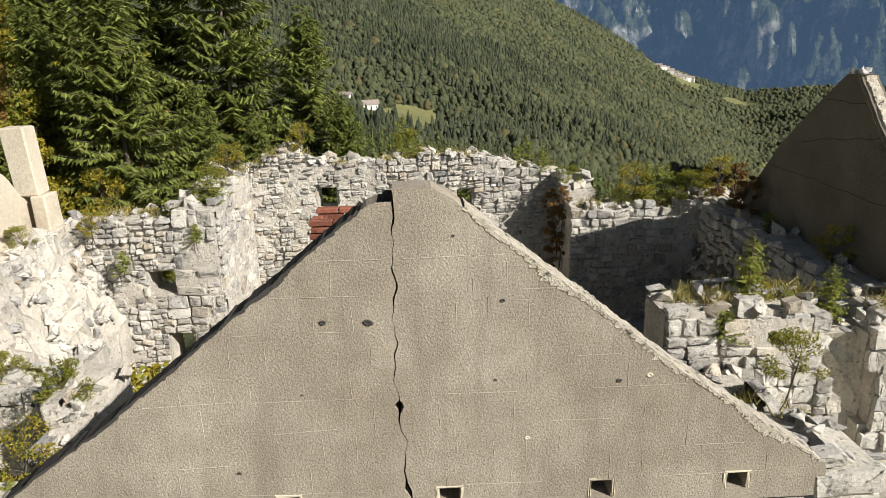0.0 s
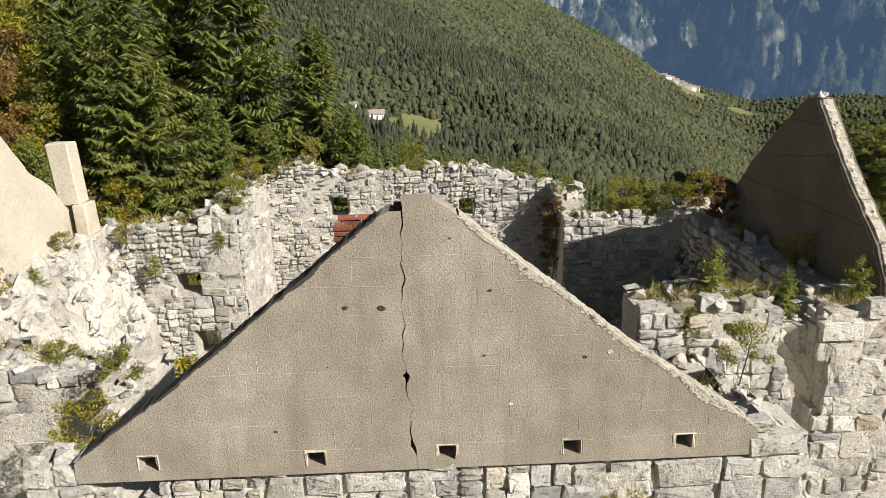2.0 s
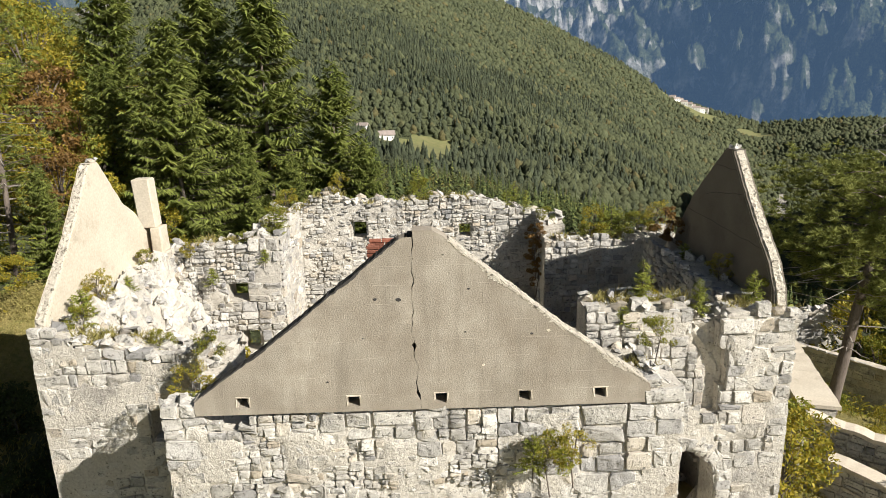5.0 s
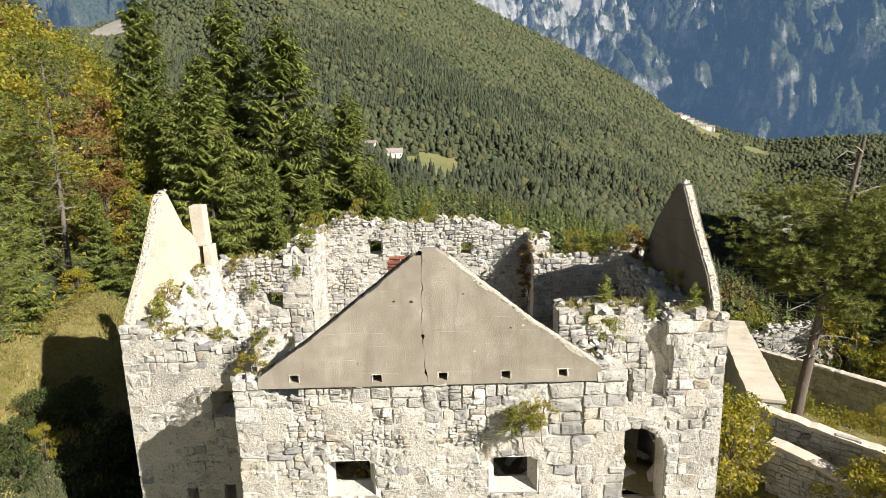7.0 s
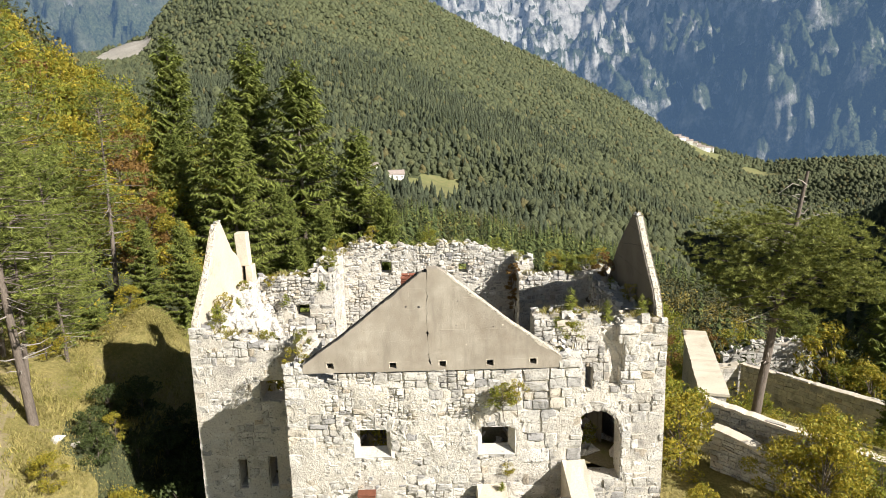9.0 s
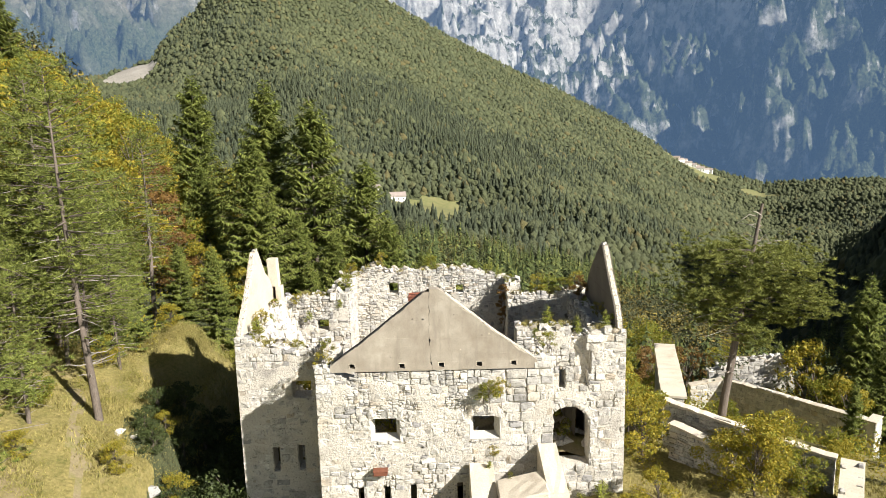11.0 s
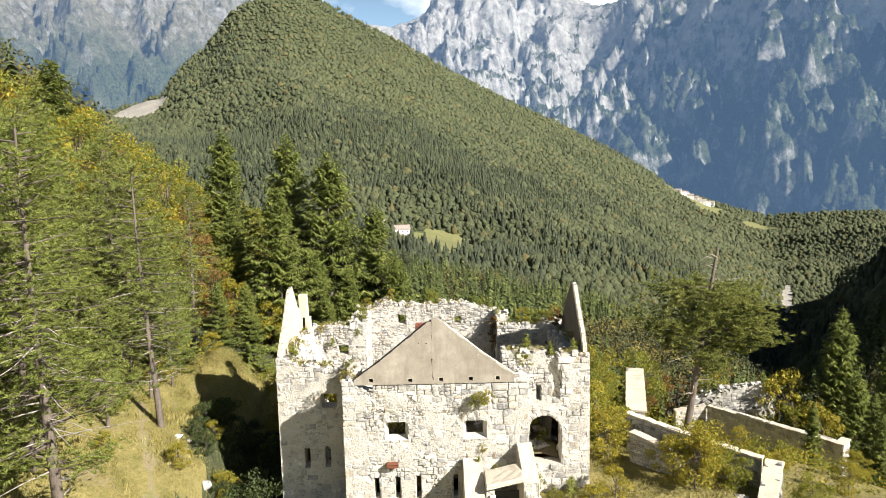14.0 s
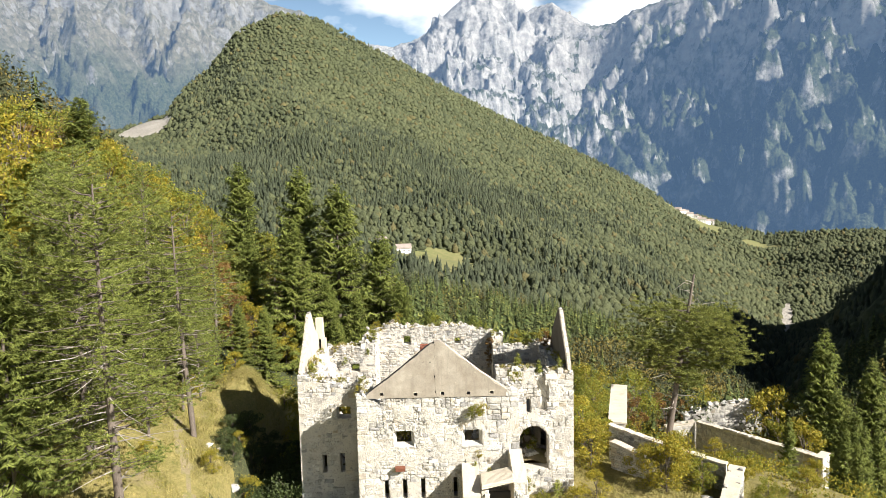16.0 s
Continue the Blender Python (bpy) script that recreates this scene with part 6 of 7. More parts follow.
plant(SHRUBS, [(15.6, 3.3, 0.8), (10.7, 9.0, 0.95), (10.6, 11.8, 0.9), (10.6, 6.0, 0.8), (10.2, 15.0, 0.9), (14.7, 2.2, 0.75), (13.7, 3.2, 0.62), (17.0, 2.4, 0.55), (9.9, 1.6, 0.45), (15.6, 10.8, 0.35), (18.3, 8.6, 0.4), (19.5, 4.5, 0.45), (17.8, 12.0, 0.35), (20.5, 0.5, 0.5), (21.5, 7.0, 0.4), (12.0, 19.5, 0.5), (17.5, 24, 0.6), (10.0, 18.5, 0.7), (-10.6, 13.5, 0.9), (-11.2, 11.5, 0.8), (-12.2, 17, 1.0), (-13.4, 4.6, 0.45), (-12.6, 1.5, 0.55), (-14.6, 6.8, 0.3), (-15.2, 2.6, 0.35), (6.6, 2.1, 0.22)] +
      [(8.3, 0.2, 0.4), (7.0, -1.5, 0.4), (-14.2, 18.5, 0.6), (23, 9, 0.4), (26, 6, 0.5), (26, 14, 0.4), (29, 10, 0.5), (-18.6, 1.0, 0.3), (-20, 5, 0.4), (-19.5, 10.5, 0.45), (9.6, 21.0, 0.7), (-10.6, -6.0, 0.7), (-12.9, 2.8, 0.4), (-9.0, -4.2, 0.6), (44, 58, 1.0), (47.5, 54, 0.9), (50, 52, 1.0), (41, 64, 0.7), (-17.5, 15.6, 0.4), (24, 17, 0.4), (27, 20, 0.5), (30, 22, 0.45), (28, 25, 0.5), (33, 19, 0.4), (36, 24, 0.45), (31.5, 29, 0.5), (22, 22, 0.45), (36, 18, 0.4)],
      "shrubs round the walls", 4)

DITCH = [broadleaf(2.6, 1.5, 411, M_DITCH, 0.03, 26, 120, 0.15, "bramble", "dark green bramble thicket in the shaded ditch", "shrub")]
plant(DITCH, [(-10.6, 0.4, 1.0), (-11.6, 2.2, 1.1), (-10.5, 4.2, 1.2), (-11.8, 6.0, 1.0), (-10.7, 7.6, 1.1), (-12.4, 4.4, 0.8), (-12.2, -1.0, 0.9), (-10.7, -2.2, 1.1), (-12.3, 8.6, 0.9), (-10.8, 10.0, 1.2), (-13.2, 0.4, 0.6), (-13.0, 6.6, 0.7), (-12.6, 10.6, 0.8), (-10.8, -4.6, 1.0), (-13.6, 4.2, 0.6), (-14.0, 7.4, 0.6), (-14.6, 9.6, 0.7), (-13.6, 9.4, 0.8), (-15.4, 6.4, 0.5), (-14.6, 5.2, 0.5), (-13.2, 2.6, 0.5), (-15.6, 8.4, 0.6), (-13.8, 11.4, 0.7), (-12.4, 12.6, 0.9), (-15.2, 10.6, 0.45)], "brambles in the ditch", 9)
# young growth rooted on the walls
M_SAPLING = material("young_needles", (0.14, 0.18, 0.03), (0.36, 0.36, 0.065), 3, 14, rough=0.7, bump=0, island=0.4, leafy=0.25)
SAPLINGS = [spruce(1.5, 0.6, 501, 0.1, 0.22, M_SAPLING, 0.62, label="young spruce rooted on the wall top"), spruce(1.4, 0.58, 502, 0.1, 0.22, M_SAPLING, 0.62, label="young spruce rooted on the wall top")]


def root(kinds, spots, group, seed):
    """As plant(), with the height of the foot given."""
    rnd = random.Random(seed)
    for k, (x, y, z, s) in enumerate(spots):
        kind = kinds[k % len(kinds)]
        m = Matrix.LocRotScale((x, y, z), Euler((0, 0, rnd.uniform(0, 6.283))), (s, s, s))
        if k < len(kinds):
            kind.matrix_basis, ob = m, kind
        else:
            ob = copy_thing(kind, m)
            ob.scale = (s, s, s)
        tagged(ob, group=group)


root(SAPLINGS, [(5.2, 3.9, 8.7, 0.72), (6.65, 4.0, 8.3, 0.66), (8.0, 4.0, 8.5, 0.6), (6.9, 12.0, 8.4, 0.75), (6.3, 11.9, 8.4, 0.8), (7.9, 11.9, 8.4, 0.6), (-0.4, 14.0, 9.4, 0.95), (-5.2, 10.5, 9.1, 0.85), (3.3, 13.9, 9.3, 0.55), (3.75, 13.7, 9.0, 0.6), (5.6, 11.8, 8.4, 0.5)], "saplings on the walls", 5)
TUFTS = [spruce(0.9, 0.55, 601, 0.02, 0.17, M_SAPLING, 0.7, label="small bushy conifer growing from the masonry"),
         broadleaf(0.9, 0.55, 602, M_LEAF, 0.08, 20, 110, 0.045, "wall_shrub", "small bushy shrub growing from the masonry", "shrub"),
         broadleaf(1.0, 0.5, 603, M_GOLD, 0.08, 20, 110, 0.045, "wall_shrub", "small yellowing shrub growing from the masonry", "shrub")]
root(TUFTS, [(-8.6, 4.3, 8.5, 0.9), (-8.4, 3.8, 8.4, 0.7), (-8.6, 5.3, 8.5, 0.9), (-8.5, 6.6, 8.5, 0.5), (-8.7, 8.3, 8.7, 0.6), (-7.9, 9.9, 8.5, 0.6), (-5.5, 9.95, 8.3, 0.5), (-5.2, 10.6, 9.2, 0.9), (-5.0, 12.0, 9.3, 1.0), (-6.2, 10.3, 8.9, 0.5), (-5.0, 2.6, 8.1, 0.7), (-5.0, 1.4, 7.6, 0.9), (-4.7, 0.7, 7.8, 0.5), (2.2, -0.45, 6.85, 0.9), (2.65, -0.4, 6.95, 0.8), (1.9, -0.3, 7.0, 0.7), (-0.3, 13.9, 9.5, 0.9), (-3.4, 13.9, 9.8, 0.8), (3.0, 13.8, 9.2, 0.7), (4.3, 12.6, 8.7, 0.7)] +
      [(5.9, 12.0, 8.3, 1.1), (6.6, 11.9, 8.4, 1.2), (7.4, 11.6, 8.4, 1.0), (8.2, 11.4, 8.5, 1.1), (4.6, 3.4, 8.3, 0.6), (5.0, 2.2, 8.2, 0.8), (5.3, 4.0, 8.5, 0.6), (5.8, 3.8, 8.5, 0.45), (8.45, 4.5, 8.3, 0.8), (8.2, 6.3, 8.3, 0.8), (8.0, 8.5, 8.3, 0.7), (-6.0, 6.0, 2.4, 2.2), (-2.2, 2.4, 2.6, 3.0), (-6.5, 8.4, 2.3, 2.6), (5.6, 5.6, 2.3, 2.0), (3.4, 1.9, 8.0, 0.5), (2.1, -0.4, 3.9, 0.35), (2.9, -1.4, 3.9, 0.3), (2.3, 0.0, 4.2, 0.5), (-7.2, 9.6, 7.7, 0.6)] +
      [(-6.6, 3.8, 7.7, 0.7), (6.3, -1.0, 0.6, 1.2), (7.6, 2.4, 0.6, 1.1), (5.6, 2.6, 0.7, 1.0)],
     "growth on the ruin", 6)
INNER = [broadleaf(4.4, 1.5, 421, M_GOLD, 0.05, 30, 110, 0.16, "shrub", "yellow-green shrub growing inside the roofless ruin", "shrub")]
root(INNER, [(-6.3, 6.3, 2.2, 1.0), (-2.5, 5.6, 2.2, 0.85)], "shrubs inside the ruin", 12)
IVY = [broadleaf(1.1, 0.4, 611, M_OCHRE, 0.05, 18, 90, 0.06, "dry_creeper", "dry brown creeper hanging on the shaded pier", "creeper")]
root(IVY, [(3.9, 12.1, 7.2, 0.9), (3.95, 12.3, 6.4, 1.0), (4.0, 12.0, 8.0, 0.8), (3.9, 12.9, 7.7, 0.8), (8.2, 10.6, 8.3, 1.2), (8.2, 9.9, 8.3, 1.0)], "creepers on the ruin", 8)


# ---- the woods further off ----
def woods(name, label, spots, heights, kind, mat, seed):
    """A joined wood: conifers of several ragged tiers, or broadleaf domes of lumpy facets."""
    gen = np.random.default_rng(seed)
    n = len(spots)
    if n == 0:
        return
    z = ground_at(spots[:, 0], spots[:, 1])
    root_ = np.stack([spots[:, 0], spots[:, 1], z], 1)
    verts, faces, k = [], [], 0
    if kind == "tiers":
        tiers, sides = 14, 9
        for t in range(tiers):
            f = t / tiers
            for s in range(sides):
                a = gen.uniform(0, 6.283, n)
                r = heights * 0.21 * (1 - f) ** 0.8 * gen.uniform(0.5, 1.3, n) + 0.15
                z0 = heights * (0.12 + 0.86 * f + gen.uniform(-0.05, 0.05, n))
                wide = gen.uniform(0.24, 0.42, n)
                c, d = np.cos(a), np.sin(a)
                tip = root_ + np.stack([c * r, d * r, z0 - 0.3 * r], 1)
                left = root_ + np.stack([c * r * 0.12 - d * r * wide, d * r * 0.12 + c * r * wide, z0 + 0.16 * r], 1)
                right = root_ + np.stack([c * r * 0.12 + d * r * wide, d * r * 0.12 - c * r * wide, z0 + 0.16 * r], 1)
                verts.append(np.stack([right, tip, left], 1).reshape(-1, 3))
                faces.append(np.arange(3 * n).reshape(-1, 3) + k)
                k += 3 * n
        a = gen.uniform(0, 6.283, n)
        peak = root_ + np.stack([0 * a, 0 * a, heights * 1.06], 1)
        low = [root_ + np.stack([np.cos(a + q) * heights * 0.02, np.sin(a + q) * heights * 0.02, heights * 0.8], 1) for q in (0, 2.1, 4.2)]
        for q in range(3):
            verts.append(np.stack([peak, low[q], low[(q + 1) % 3]], 1).reshape(-1, 3))
            faces.append(np.arange(3 * n).reshape(-1, 3) + k)
            k += 3 * n
    elif kind == "cones":
        sides = 6
        for t, (lo, hi, rad) in enumerate(((0.05, 0.55, 0.25), (0.28, 0.80, 0.19), (0.55, 1.0, 0.12))):
            turn = gen.uniform(0, 6.283, n)
            ring = []
            for s in range(sides):
                a = turn + 6.283 * s / sides
                r = heights * rad * gen.uniform(0.7, 1.25, n)
                ring.append(root_ + np.stack([np.cos(a) * r, np.sin(a) * r, heights * (lo + gen.uniform(-0.05, 0.05, n))], 1))
            top = root_ + np.stack([gen.normal(0, 0.15, n), gen.normal(0, 0.15, n), heights * hi], 1)
            v = np.stack(ring + [top], 1)
            m = sides + 1
            for s in range(sides):
                s2 = (s + 1) % sides
                faces.append(np.stack([np.arange(n) * m + s, np.arange(n) * m + s2, np.arange(n) * m + sides], 1) + k)
            verts.append(v.reshape(-1, 3))
            k += n * m
    elif kind in ("lobes", "fine lobes"):
        sides, rings = (5, 2) if kind == "lobes" else (8, 4)
        turn, wide = gen.uniform(0, 6.283, n), gen.uniform(0.5, 1.0, n) if kind == "lobes" else gen.uniform(0.40, 0.62, n)
        rows = []
        for t in range(rings):
            up = 0.12 + 0.80 * t / rings
            for q in range(sides):
                a = turn + 6.283 * (q + 0.5 * (t % 2)) / sides
                r = heights * wide * math.sqrt(1 - up * up * 0.86) * gen.uniform(0.6, 1.3, n)
                rows.append(root_ + np.stack([np.cos(a) * r, np.sin(a) * r, heights * (1.08 * up - 0.18 + gen.uniform(-0.09, 0.09, n))], 1))
        rows.append(root_ + np.stack([gen.normal(0, 0.06, n) * heights, gen.normal(0, 0.06, n) * heights, heights * gen.uniform(0.96, 1.1, n)], 1))
        m = len(rows)
        verts.append(np.stack(rows, 1).reshape(-1, 3))
        at = np.arange(n) * m
        for t in range(rings):
            for q in range(sides):
                q2, a = (q + 1) % sides, t * sides
                if t == rings - 1:
                    faces.append(np.stack([at + a + q, at + a + q2, at + m - 1], 1))
                else:
                    faces.append(np.stack([at + a + q, at + a + q2, at + a + sides + q], 1))
                    faces.append(np.stack([at + a + q2, at + a + sides + q2, at + a + sides + q], 1))
    elif kind in ("clouds", "bushes"):
        for s in range({"clouds": 200, "bushes": 110}[kind]):
            d = gen.normal(size=(n, 3))
            d /= np.linalg.norm(d, axis=1, keepdims=True)
            d *= gen.uniform(0.55, 1.08, (n, 1)) * heights[:, None] * (np.array([0.36, 0.36, 0.46]) if kind != "bushes" else np.array([0.6, 0.6, 0.5]))
            c = root_ + d + np.stack([0 * heights, 0 * heights, heights * (0.35 if kind == "bushes" else 0.55)], 1)
            v, f = leaves(c, heights * gen.uniform(0.07, 0.14, n) * (0.6 if kind == "clouds" else 0.8), gen)
            verts.append(v)
            faces.append(f + k)
            k += 3 * n
    ob = part_np(name, np.concatenate(verts), np.concatenate(faces), mat, smooth=kind in ("lobes", "fine lobes", "cones"))
    tagged(ob, label, "forest", kind="stuff")


def scatter(r0, r1, az0, az1, spacing, seed):
    """Points at even density in range and bearing, with the spacing as a function of the range."""
    gen, out, r = np.random.default_rng(seed), [], r0
    while r < r1:
        s = spacing(r)
        count = int(r * radians(az1 - az0) / s)
        a = np.radians(np.linspace(az0, az1, count, endpoint=False) + gen.uniform(-0.5, 0.5, count) * (az1 - az0) / count)
        rr = r + gen.uniform(-0.5, 0.5, count) * s
        out.append(np.stack([EYE[0] + rr * np.sin(a), EYE[1] + rr * np.cos(a)], 1))
        r += s
    return np.concatenate(out)


def clear(p):
    return p[~in_meadow(p[:, 0], p[:, 1]) & ~in_scar(p[:, 0], p[:, 1])]


def build_woods():
    gen = np.random.default_rng(77)
    mid = clear(scatter(112, 330, -40, 40, lambda r: 4.6 + (r - 112) * 0.004, 11))
    left = lumps(mid[:, 0], mid[:, 1], 26) + 1.3 * smooth_step(-np.degrees(np.arctan2(mid[:, 0] - EYE[0], mid[:, 1] - EYE[1])), 8, 22) + 1.1 * smooth_step(np.degrees(np.arctan2(mid[:, 0] - EYE[0], mid[:, 1] - EYE[1])), 6, 16) * (1 - smooth_step(np.hypot(mid[:, 0], mid[:, 1]), 190, 300))
    leafy = left + gen.normal(0, 0.5, len(mid)) > 1.0
    a = mid[~leafy]
    woods("conifer_wood", "dense dark conifer wood on the slope behind the ruin", a, 6 + 9 * gen.random(len(a)) ** 1.5, "tiers", M_FARNEAR, 1)
    b = mid[leafy]
    gold = gen.random(len(b)) < 0.45
    woods("broadleaf_wood", "mixed green broadleaf wood on the slope", b[~gold], gen.uniform(8, 12.5, (~gold).sum()), "clouds", M_FARLEAF, 2)
    woods("autumn_wood", "broadleaf wood turning gold on the slope", b[gold], gen.uniform(7, 11, gold.sum()), "clouds", M_FARGOLD, 3)
    low = scatter(38, 114, -44, 40, lambda r: 2.3, 14)
    lx, ly = low[:, 0], low[:, 1]
    keep = ((lx < -18.5) & (ly > 9)) | (lx < -22) | (ly > 22) | ((lx > 24) & (ly > 4))
    low = low[keep & (lumps(lx, ly, 3.1) > -0.5)]
    gold = gen.random(len(low)) < 0.4
    woods("undergrowth", "green undergrowth beneath the trees", low[~gold], gen.uniform(1.2, 3.0, (~gold).sum()), "bushes", M_LEAF, 6)
    woods("autumn_undergrowth", "yellowing undergrowth beneath the trees", low[gold], gen.uniform(1.2, 3.0, gold.sum()), "bushes", M_GOLD, 7)
    near = clear(scatter(330, 620, -30, 40, lambda r: 4.2 + (r - 330) * 0.003, 13))
    mixv = lumps(near[:, 0], near[:, 1], 70) + gen.normal(0, 0.7, len(near))
    cone = mixv < 0.05
    woods("slope_conifers", "dark conifers across the lower hillside", near[cone], 4.5 + 7.5 * gen.random(cone.sum()) ** 1.5, "cones", M_FARCONE, 8)
    woods("slope_broadleaves", "broadleaf trees between the conifers", near[~cone], 3.2 + 5.0 * gen.random((~cone).sum()) ** 1.4, "fine lobes", M_FARLEAF, 9)
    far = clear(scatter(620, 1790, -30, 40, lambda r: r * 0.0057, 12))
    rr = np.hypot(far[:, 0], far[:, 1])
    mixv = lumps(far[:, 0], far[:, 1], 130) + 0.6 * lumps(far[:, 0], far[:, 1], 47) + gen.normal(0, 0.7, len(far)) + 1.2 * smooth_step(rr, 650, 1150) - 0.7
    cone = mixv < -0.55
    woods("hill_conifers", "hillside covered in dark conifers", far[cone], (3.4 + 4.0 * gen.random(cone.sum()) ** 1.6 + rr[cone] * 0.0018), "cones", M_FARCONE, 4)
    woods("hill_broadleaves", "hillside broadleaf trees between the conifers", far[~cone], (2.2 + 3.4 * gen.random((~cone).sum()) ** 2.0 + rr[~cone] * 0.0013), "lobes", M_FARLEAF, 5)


M_FARNEAR = material("wood_conifers", (0.046, 0.068, 0.022), (0.105, 0.128, 0.040), 0.03, 0.7, bump=0, island=0.45, tints=(((0.18, 0.185, 0.05), 0.65, 1.0),))
M_FARGOLD = material("wood_autumn", (0.13, 0.11, 0.03), (0.22, 0.17, 0.04), 0.03, 0.6, bump=0, island=0.35)
build_woods()


# ---- far houses ----
def house(name, x, y, w, d, h, turn, label, roof_mat=None, windows=2):
    ob = new(name)
    z = float(ground_at(x, y))
    ob.matrix_basis = pose(x, y, z, 0, 0, turn)
    tagged(ob, label, "house")
    part("wall", rough_box((-w / 2, -d / 2, -3), (w / 2, d / 2, h), 1, 0.05, 0.02), M_PLASTER, ob)
    bm = bmesh.new()
    o = 0.5
    p = [bm.verts.new(q) for q in ((-w / 2 - o, -d / 2 - o, h + 0.02), (w / 2 + o, -d / 2 - o, h + 0.02), (w / 2 + o, d / 2 + o, h + 0.02), (-w / 2 - o, d / 2 + o, h + 0.02), (-w / 2 - o, 0, h + d * 0.38), (w / 2 + o, 0, h + d * 0.38))]
    for q in ((0, 1, 5, 4), (2, 3, 4, 5), (0, 4, 3), (1, 2, 5), (3, 2, 1, 0)):
        bm.faces.new([p[k] for k in q])
    part("roof", bm, roof_mat or M_TILE, ob)
    for k in range(windows):
        for zz in ((1.0, 3.6) if h > 5 else (1.0,)):
            x0 = -w / 2 + w * (k + 0.5) / windows
            part("window", rough_box((x0 - 0.5, -d / 2 - 0.08, zz), (x0 + 0.5, -d / 2 + 0.02, zz + 1.3), 2, 0.02, 0.0), M_DARK, ob)
    return ob


house("farmhouse", -33.5, 490, 12, 9, 6, 12, "lone pale house on a hillside meadow", windows=3)
house("barn", -52, 500, 8, 6, 4, -20, "small pale barn on a hillside meadow")
rnd_v = random.Random(6)
for k in range(9):
    bearing, far_off = radians(19.6 + k * 0.31 + rnd_v.uniform(-0.08, 0.08)), 1640 + rnd_v.uniform(-40, 25)
    house("village_house", EYE[0] + far_off * math.sin(bearing), EYE[1] + far_off * math.cos(bearing), rnd_v.uniform(10, 18), 10, rnd_v.uniform(5, 8), rnd_v.uniform(-30, 30),
          "white village house on a far meadow", windows=3)["group"] = "village houses"


# ---- grass and stones on the clearing ----
def build_grass():
    gen = np.random.default_rng(9)
    p = np.concatenate([gen.uniform((-27, -14), (-13.4, 16), (90000, 2)), gen.uniform((5, -6), (24, 24), (36000, 2)), gen.uniform((-13, -6), (6, 2.5), (5000, 2))])
    keep = ~((p[:, 0] > -9.6) & (p[:, 0] < 9.0) & (p[:, 1] > 3.0)) & ~((p[:, 0] > -5.3) & (p[:, 0] < 5.0) & (p[:, 1] > -3.2))
    keep &= ~near_path(p[:, 0], p[:, 1]) | (gen.random(len(p)) < 0.25)
    keep &= lumps(p[:, 0], p[:, 1], 1.6) + gen.normal(0, 0.5, len(p)) > -0.7
    p = p[keep]
    base = np.stack([p[:, 0], p[:, 1], ground_at(p[:, 0], p[:, 1]) - 0.02], 1)
    way = gen.normal(0, 0.4, (len(p), 3))
    way[:, 2] = 1
    way /= np.linalg.norm(way, axis=1, keepdims=True)
    length = gen.uniform(0.08, 0.34, len(p)) * np.maximum(0.25, 1 + 0.75 * lumps(p[:, 0], p[:, 1], 1.1))
    v, f = blades(base, way, length, length * 0.12 + 0.018, gen, 0.25)
    tagged(part_np("long_grass", v, f, M_STRAW), "dry yellow-green grass on the clearing", "grass", kind="stuff")


def build_tussocks():
    gen = np.random.default_rng(31)
    p = gen.uniform((-27, -14), (-13.6, 16), (900, 2))
    p = p[(lumps(p[:, 0], p[:, 1], 2.3) + gen.normal(0, 0.4, 900) > 0.1) & ~near_path(p[:, 0], p[:, 1]) & ~near_path(p[:, 0] + 0.5, p[:, 1])]
    green = gen.random(len(p)) < 0.35
    woods("grass_tussocks", "dry yellow grass tussocks on the clearing", p[~green], gen.uniform(0.25, 0.7, (~green).sum()), "bushes", M_STRAW, 32)
    woods("heather_bushes", "low green bushes in the dry grass", p[green], gen.uniform(0.3, 0.9, green.sum()), "bushes", M_LEAF, 33)
    q = np.stack([-16.7 + gen.normal(0, 1.3, 200), 15.4 + gen.normal(0, 1.5, 200)], 1)
    woods("mound_grass", "tall dry grass over a mound beside the ditch", q, gen.uniform(0.45, 0.9, 200), "bushes", M_STRAW, 34)


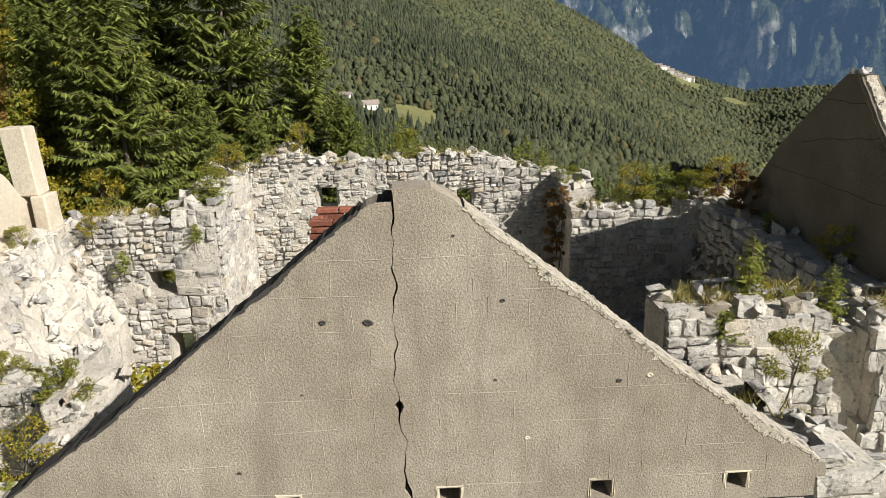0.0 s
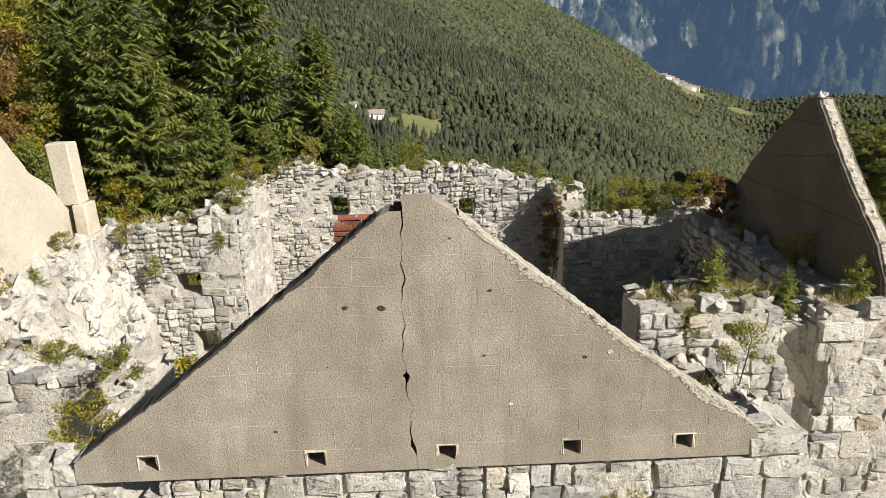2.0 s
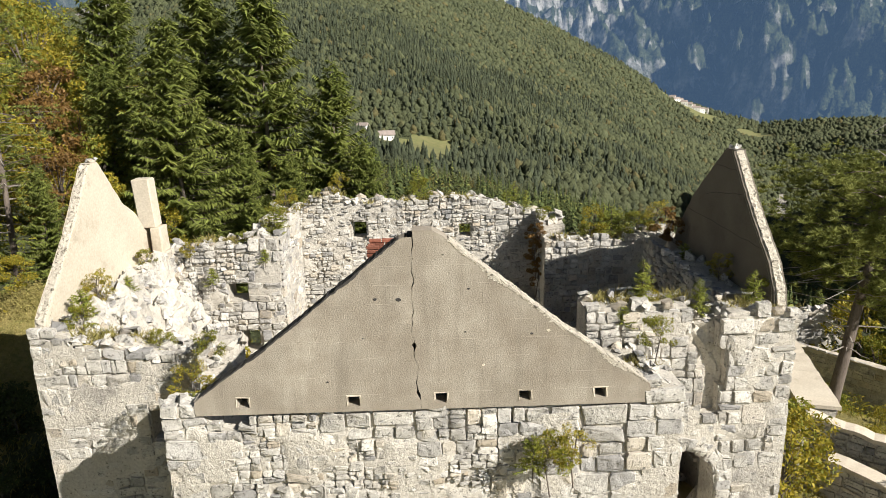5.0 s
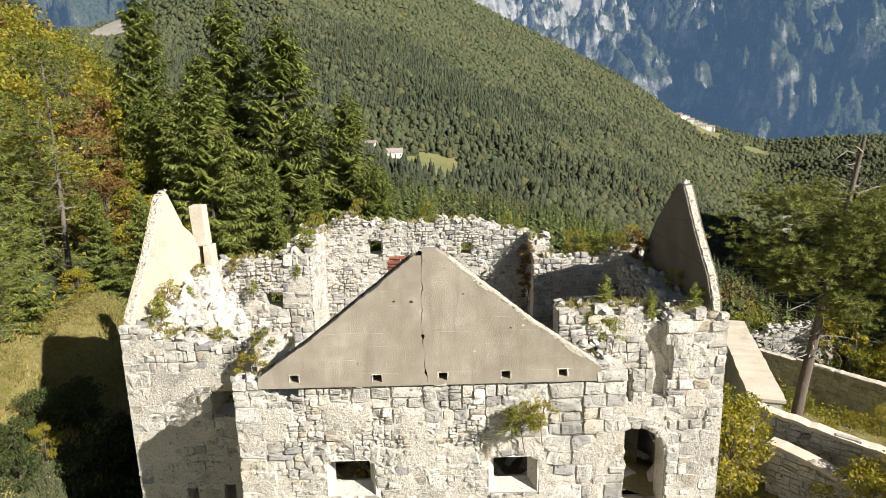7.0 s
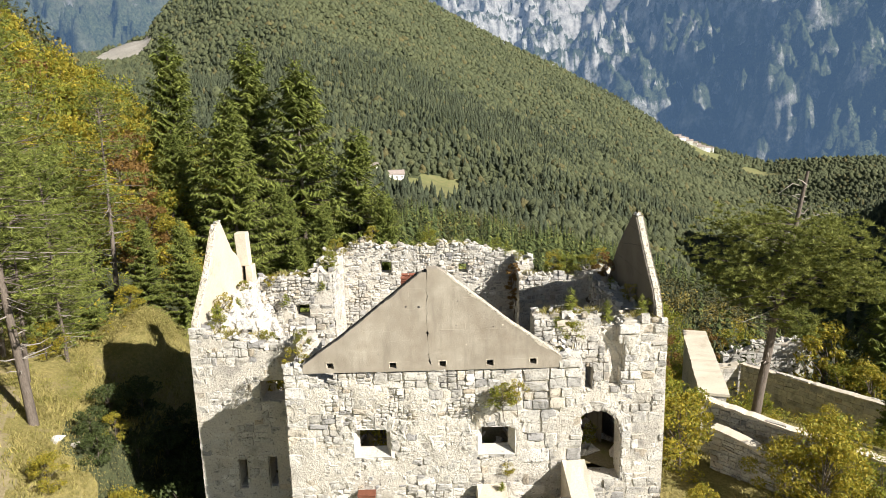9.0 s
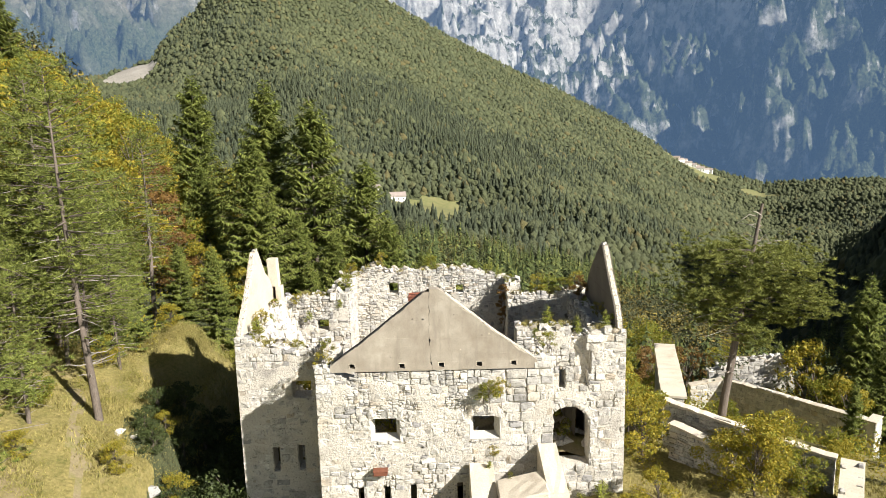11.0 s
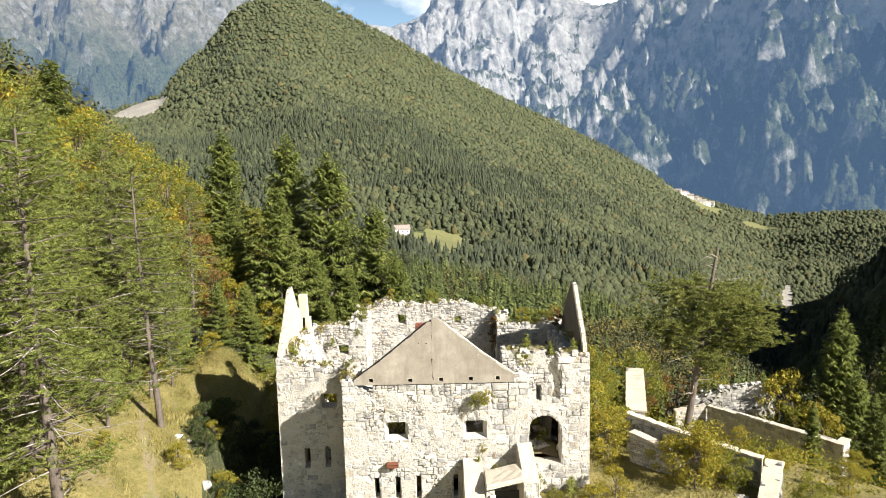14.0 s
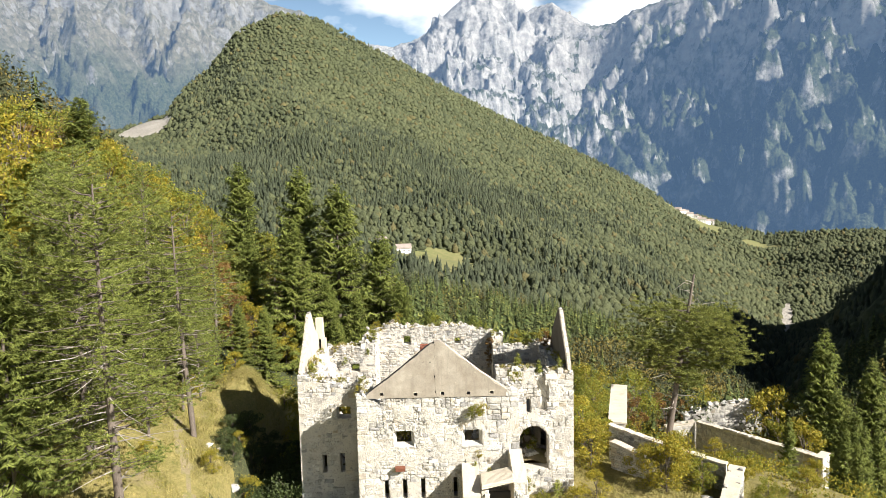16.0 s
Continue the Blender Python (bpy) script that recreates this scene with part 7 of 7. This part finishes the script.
M_STRAW = material("grass_blades", (0.17, 0.17, 0.04), (0.44, 0.36, 0.14), 0.9, 5, bump=0, island=0.3, leafy=0.25)
build_grass()
build_tussocks()
for k, (x, y, s) in enumerate(((-16.2, 5.25, 0.5), (-14.1, 3.6, 0.6), (-15.6, 5.4, 0.35), (-13.9, 2.2, 0.6), (-13.5, 1.4, 0.55), (-13.7, 0.2, 0.4), (8.0, -1.6, 0.5), (7.0, 0.6, 0.45), (16.9, 1.2, 0.6), (17.2, 2.6, 0.5))):
    ob = new("boulder", BOULDER_MESHES[(k * 3) % 8])
    ob.matrix_basis = Matrix.LocRotScale((x, y, float(ground_at(x, y)) - 0.05 * s), Euler((0.2, 0.1, k)), (s * 1.3, s, s * 0.9))
    tagged(ob, "pale limestone boulder in the grass", "boulder", "boulders in the grass")


# ---- dry grass on the broken wall tops ----
def grass_tuft(seed):
    gen = np.random.default_rng(seed)
    n = 70
    base = np.concatenate([gen.normal(0, 0.09, (n, 2)), np.full((n, 1), -0.03)], 1)
    way = gen.normal(0, 0.55, (n, 3))
    way[:, 2] = 1
    way /= np.linalg.norm(way, axis=1, keepdims=True)
    length = gen.uniform(0.1, 0.34, n)
    v, f = blades(base, way, length, length * 0.05 + 0.006, gen, 0.3)
    return part_np("grass_tuft", v, f, M_STRAW)


def build_wall_grass():
    rnd = random.Random(71)
    kinds = [tagged(grass_tuft(700 + k), "tuft of dry yellow grass on the broken wall top", "grass", "grass tufts on the walls") for k in range(3)]
    runs = ((right_front, 0.4, 2.5, 0.3, 1.0, 12), (right_front, 3.5, 5.0, 0.4, 1.0, 4), (room_left, 0.2, 3.2, 0.2, 0.9, 9), (pier_left, 0.2, 3.2, 0.1, 0.9, 7), (back_mid, 0.5, 9.0, 0.1, 0.8, 18),
            (room_right, 0.3, 3.4, 0.1, 0.8, 10), (left_front, 0.2, 2.6, 0.3, 0.9, 8), (left_side, 1.0, 6.0, 0.1, 0.7, 9), (wing_right, 1.2, 3.1, 0.1, 0.6, 4))
    spots = [(wall.at(u := rnd.uniform(a, b), rnd.uniform(c, d), wall.top(u) - 0.06), rnd.uniform(0.8, 1.6)) for wall, a, b, c, d, n in runs for _ in range(n)]
    for k, (p, size) in enumerate(spots):
        m = Matrix.LocRotScale(p, Euler((0, 0, rnd.uniform(0, 6.283))), (size, size, size))
        if k < 3:
            kinds[k].matrix_basis = m
        else:
            copy_thing(kinds[k % 3], m).scale = (size, size, size)


build_wall_grass()
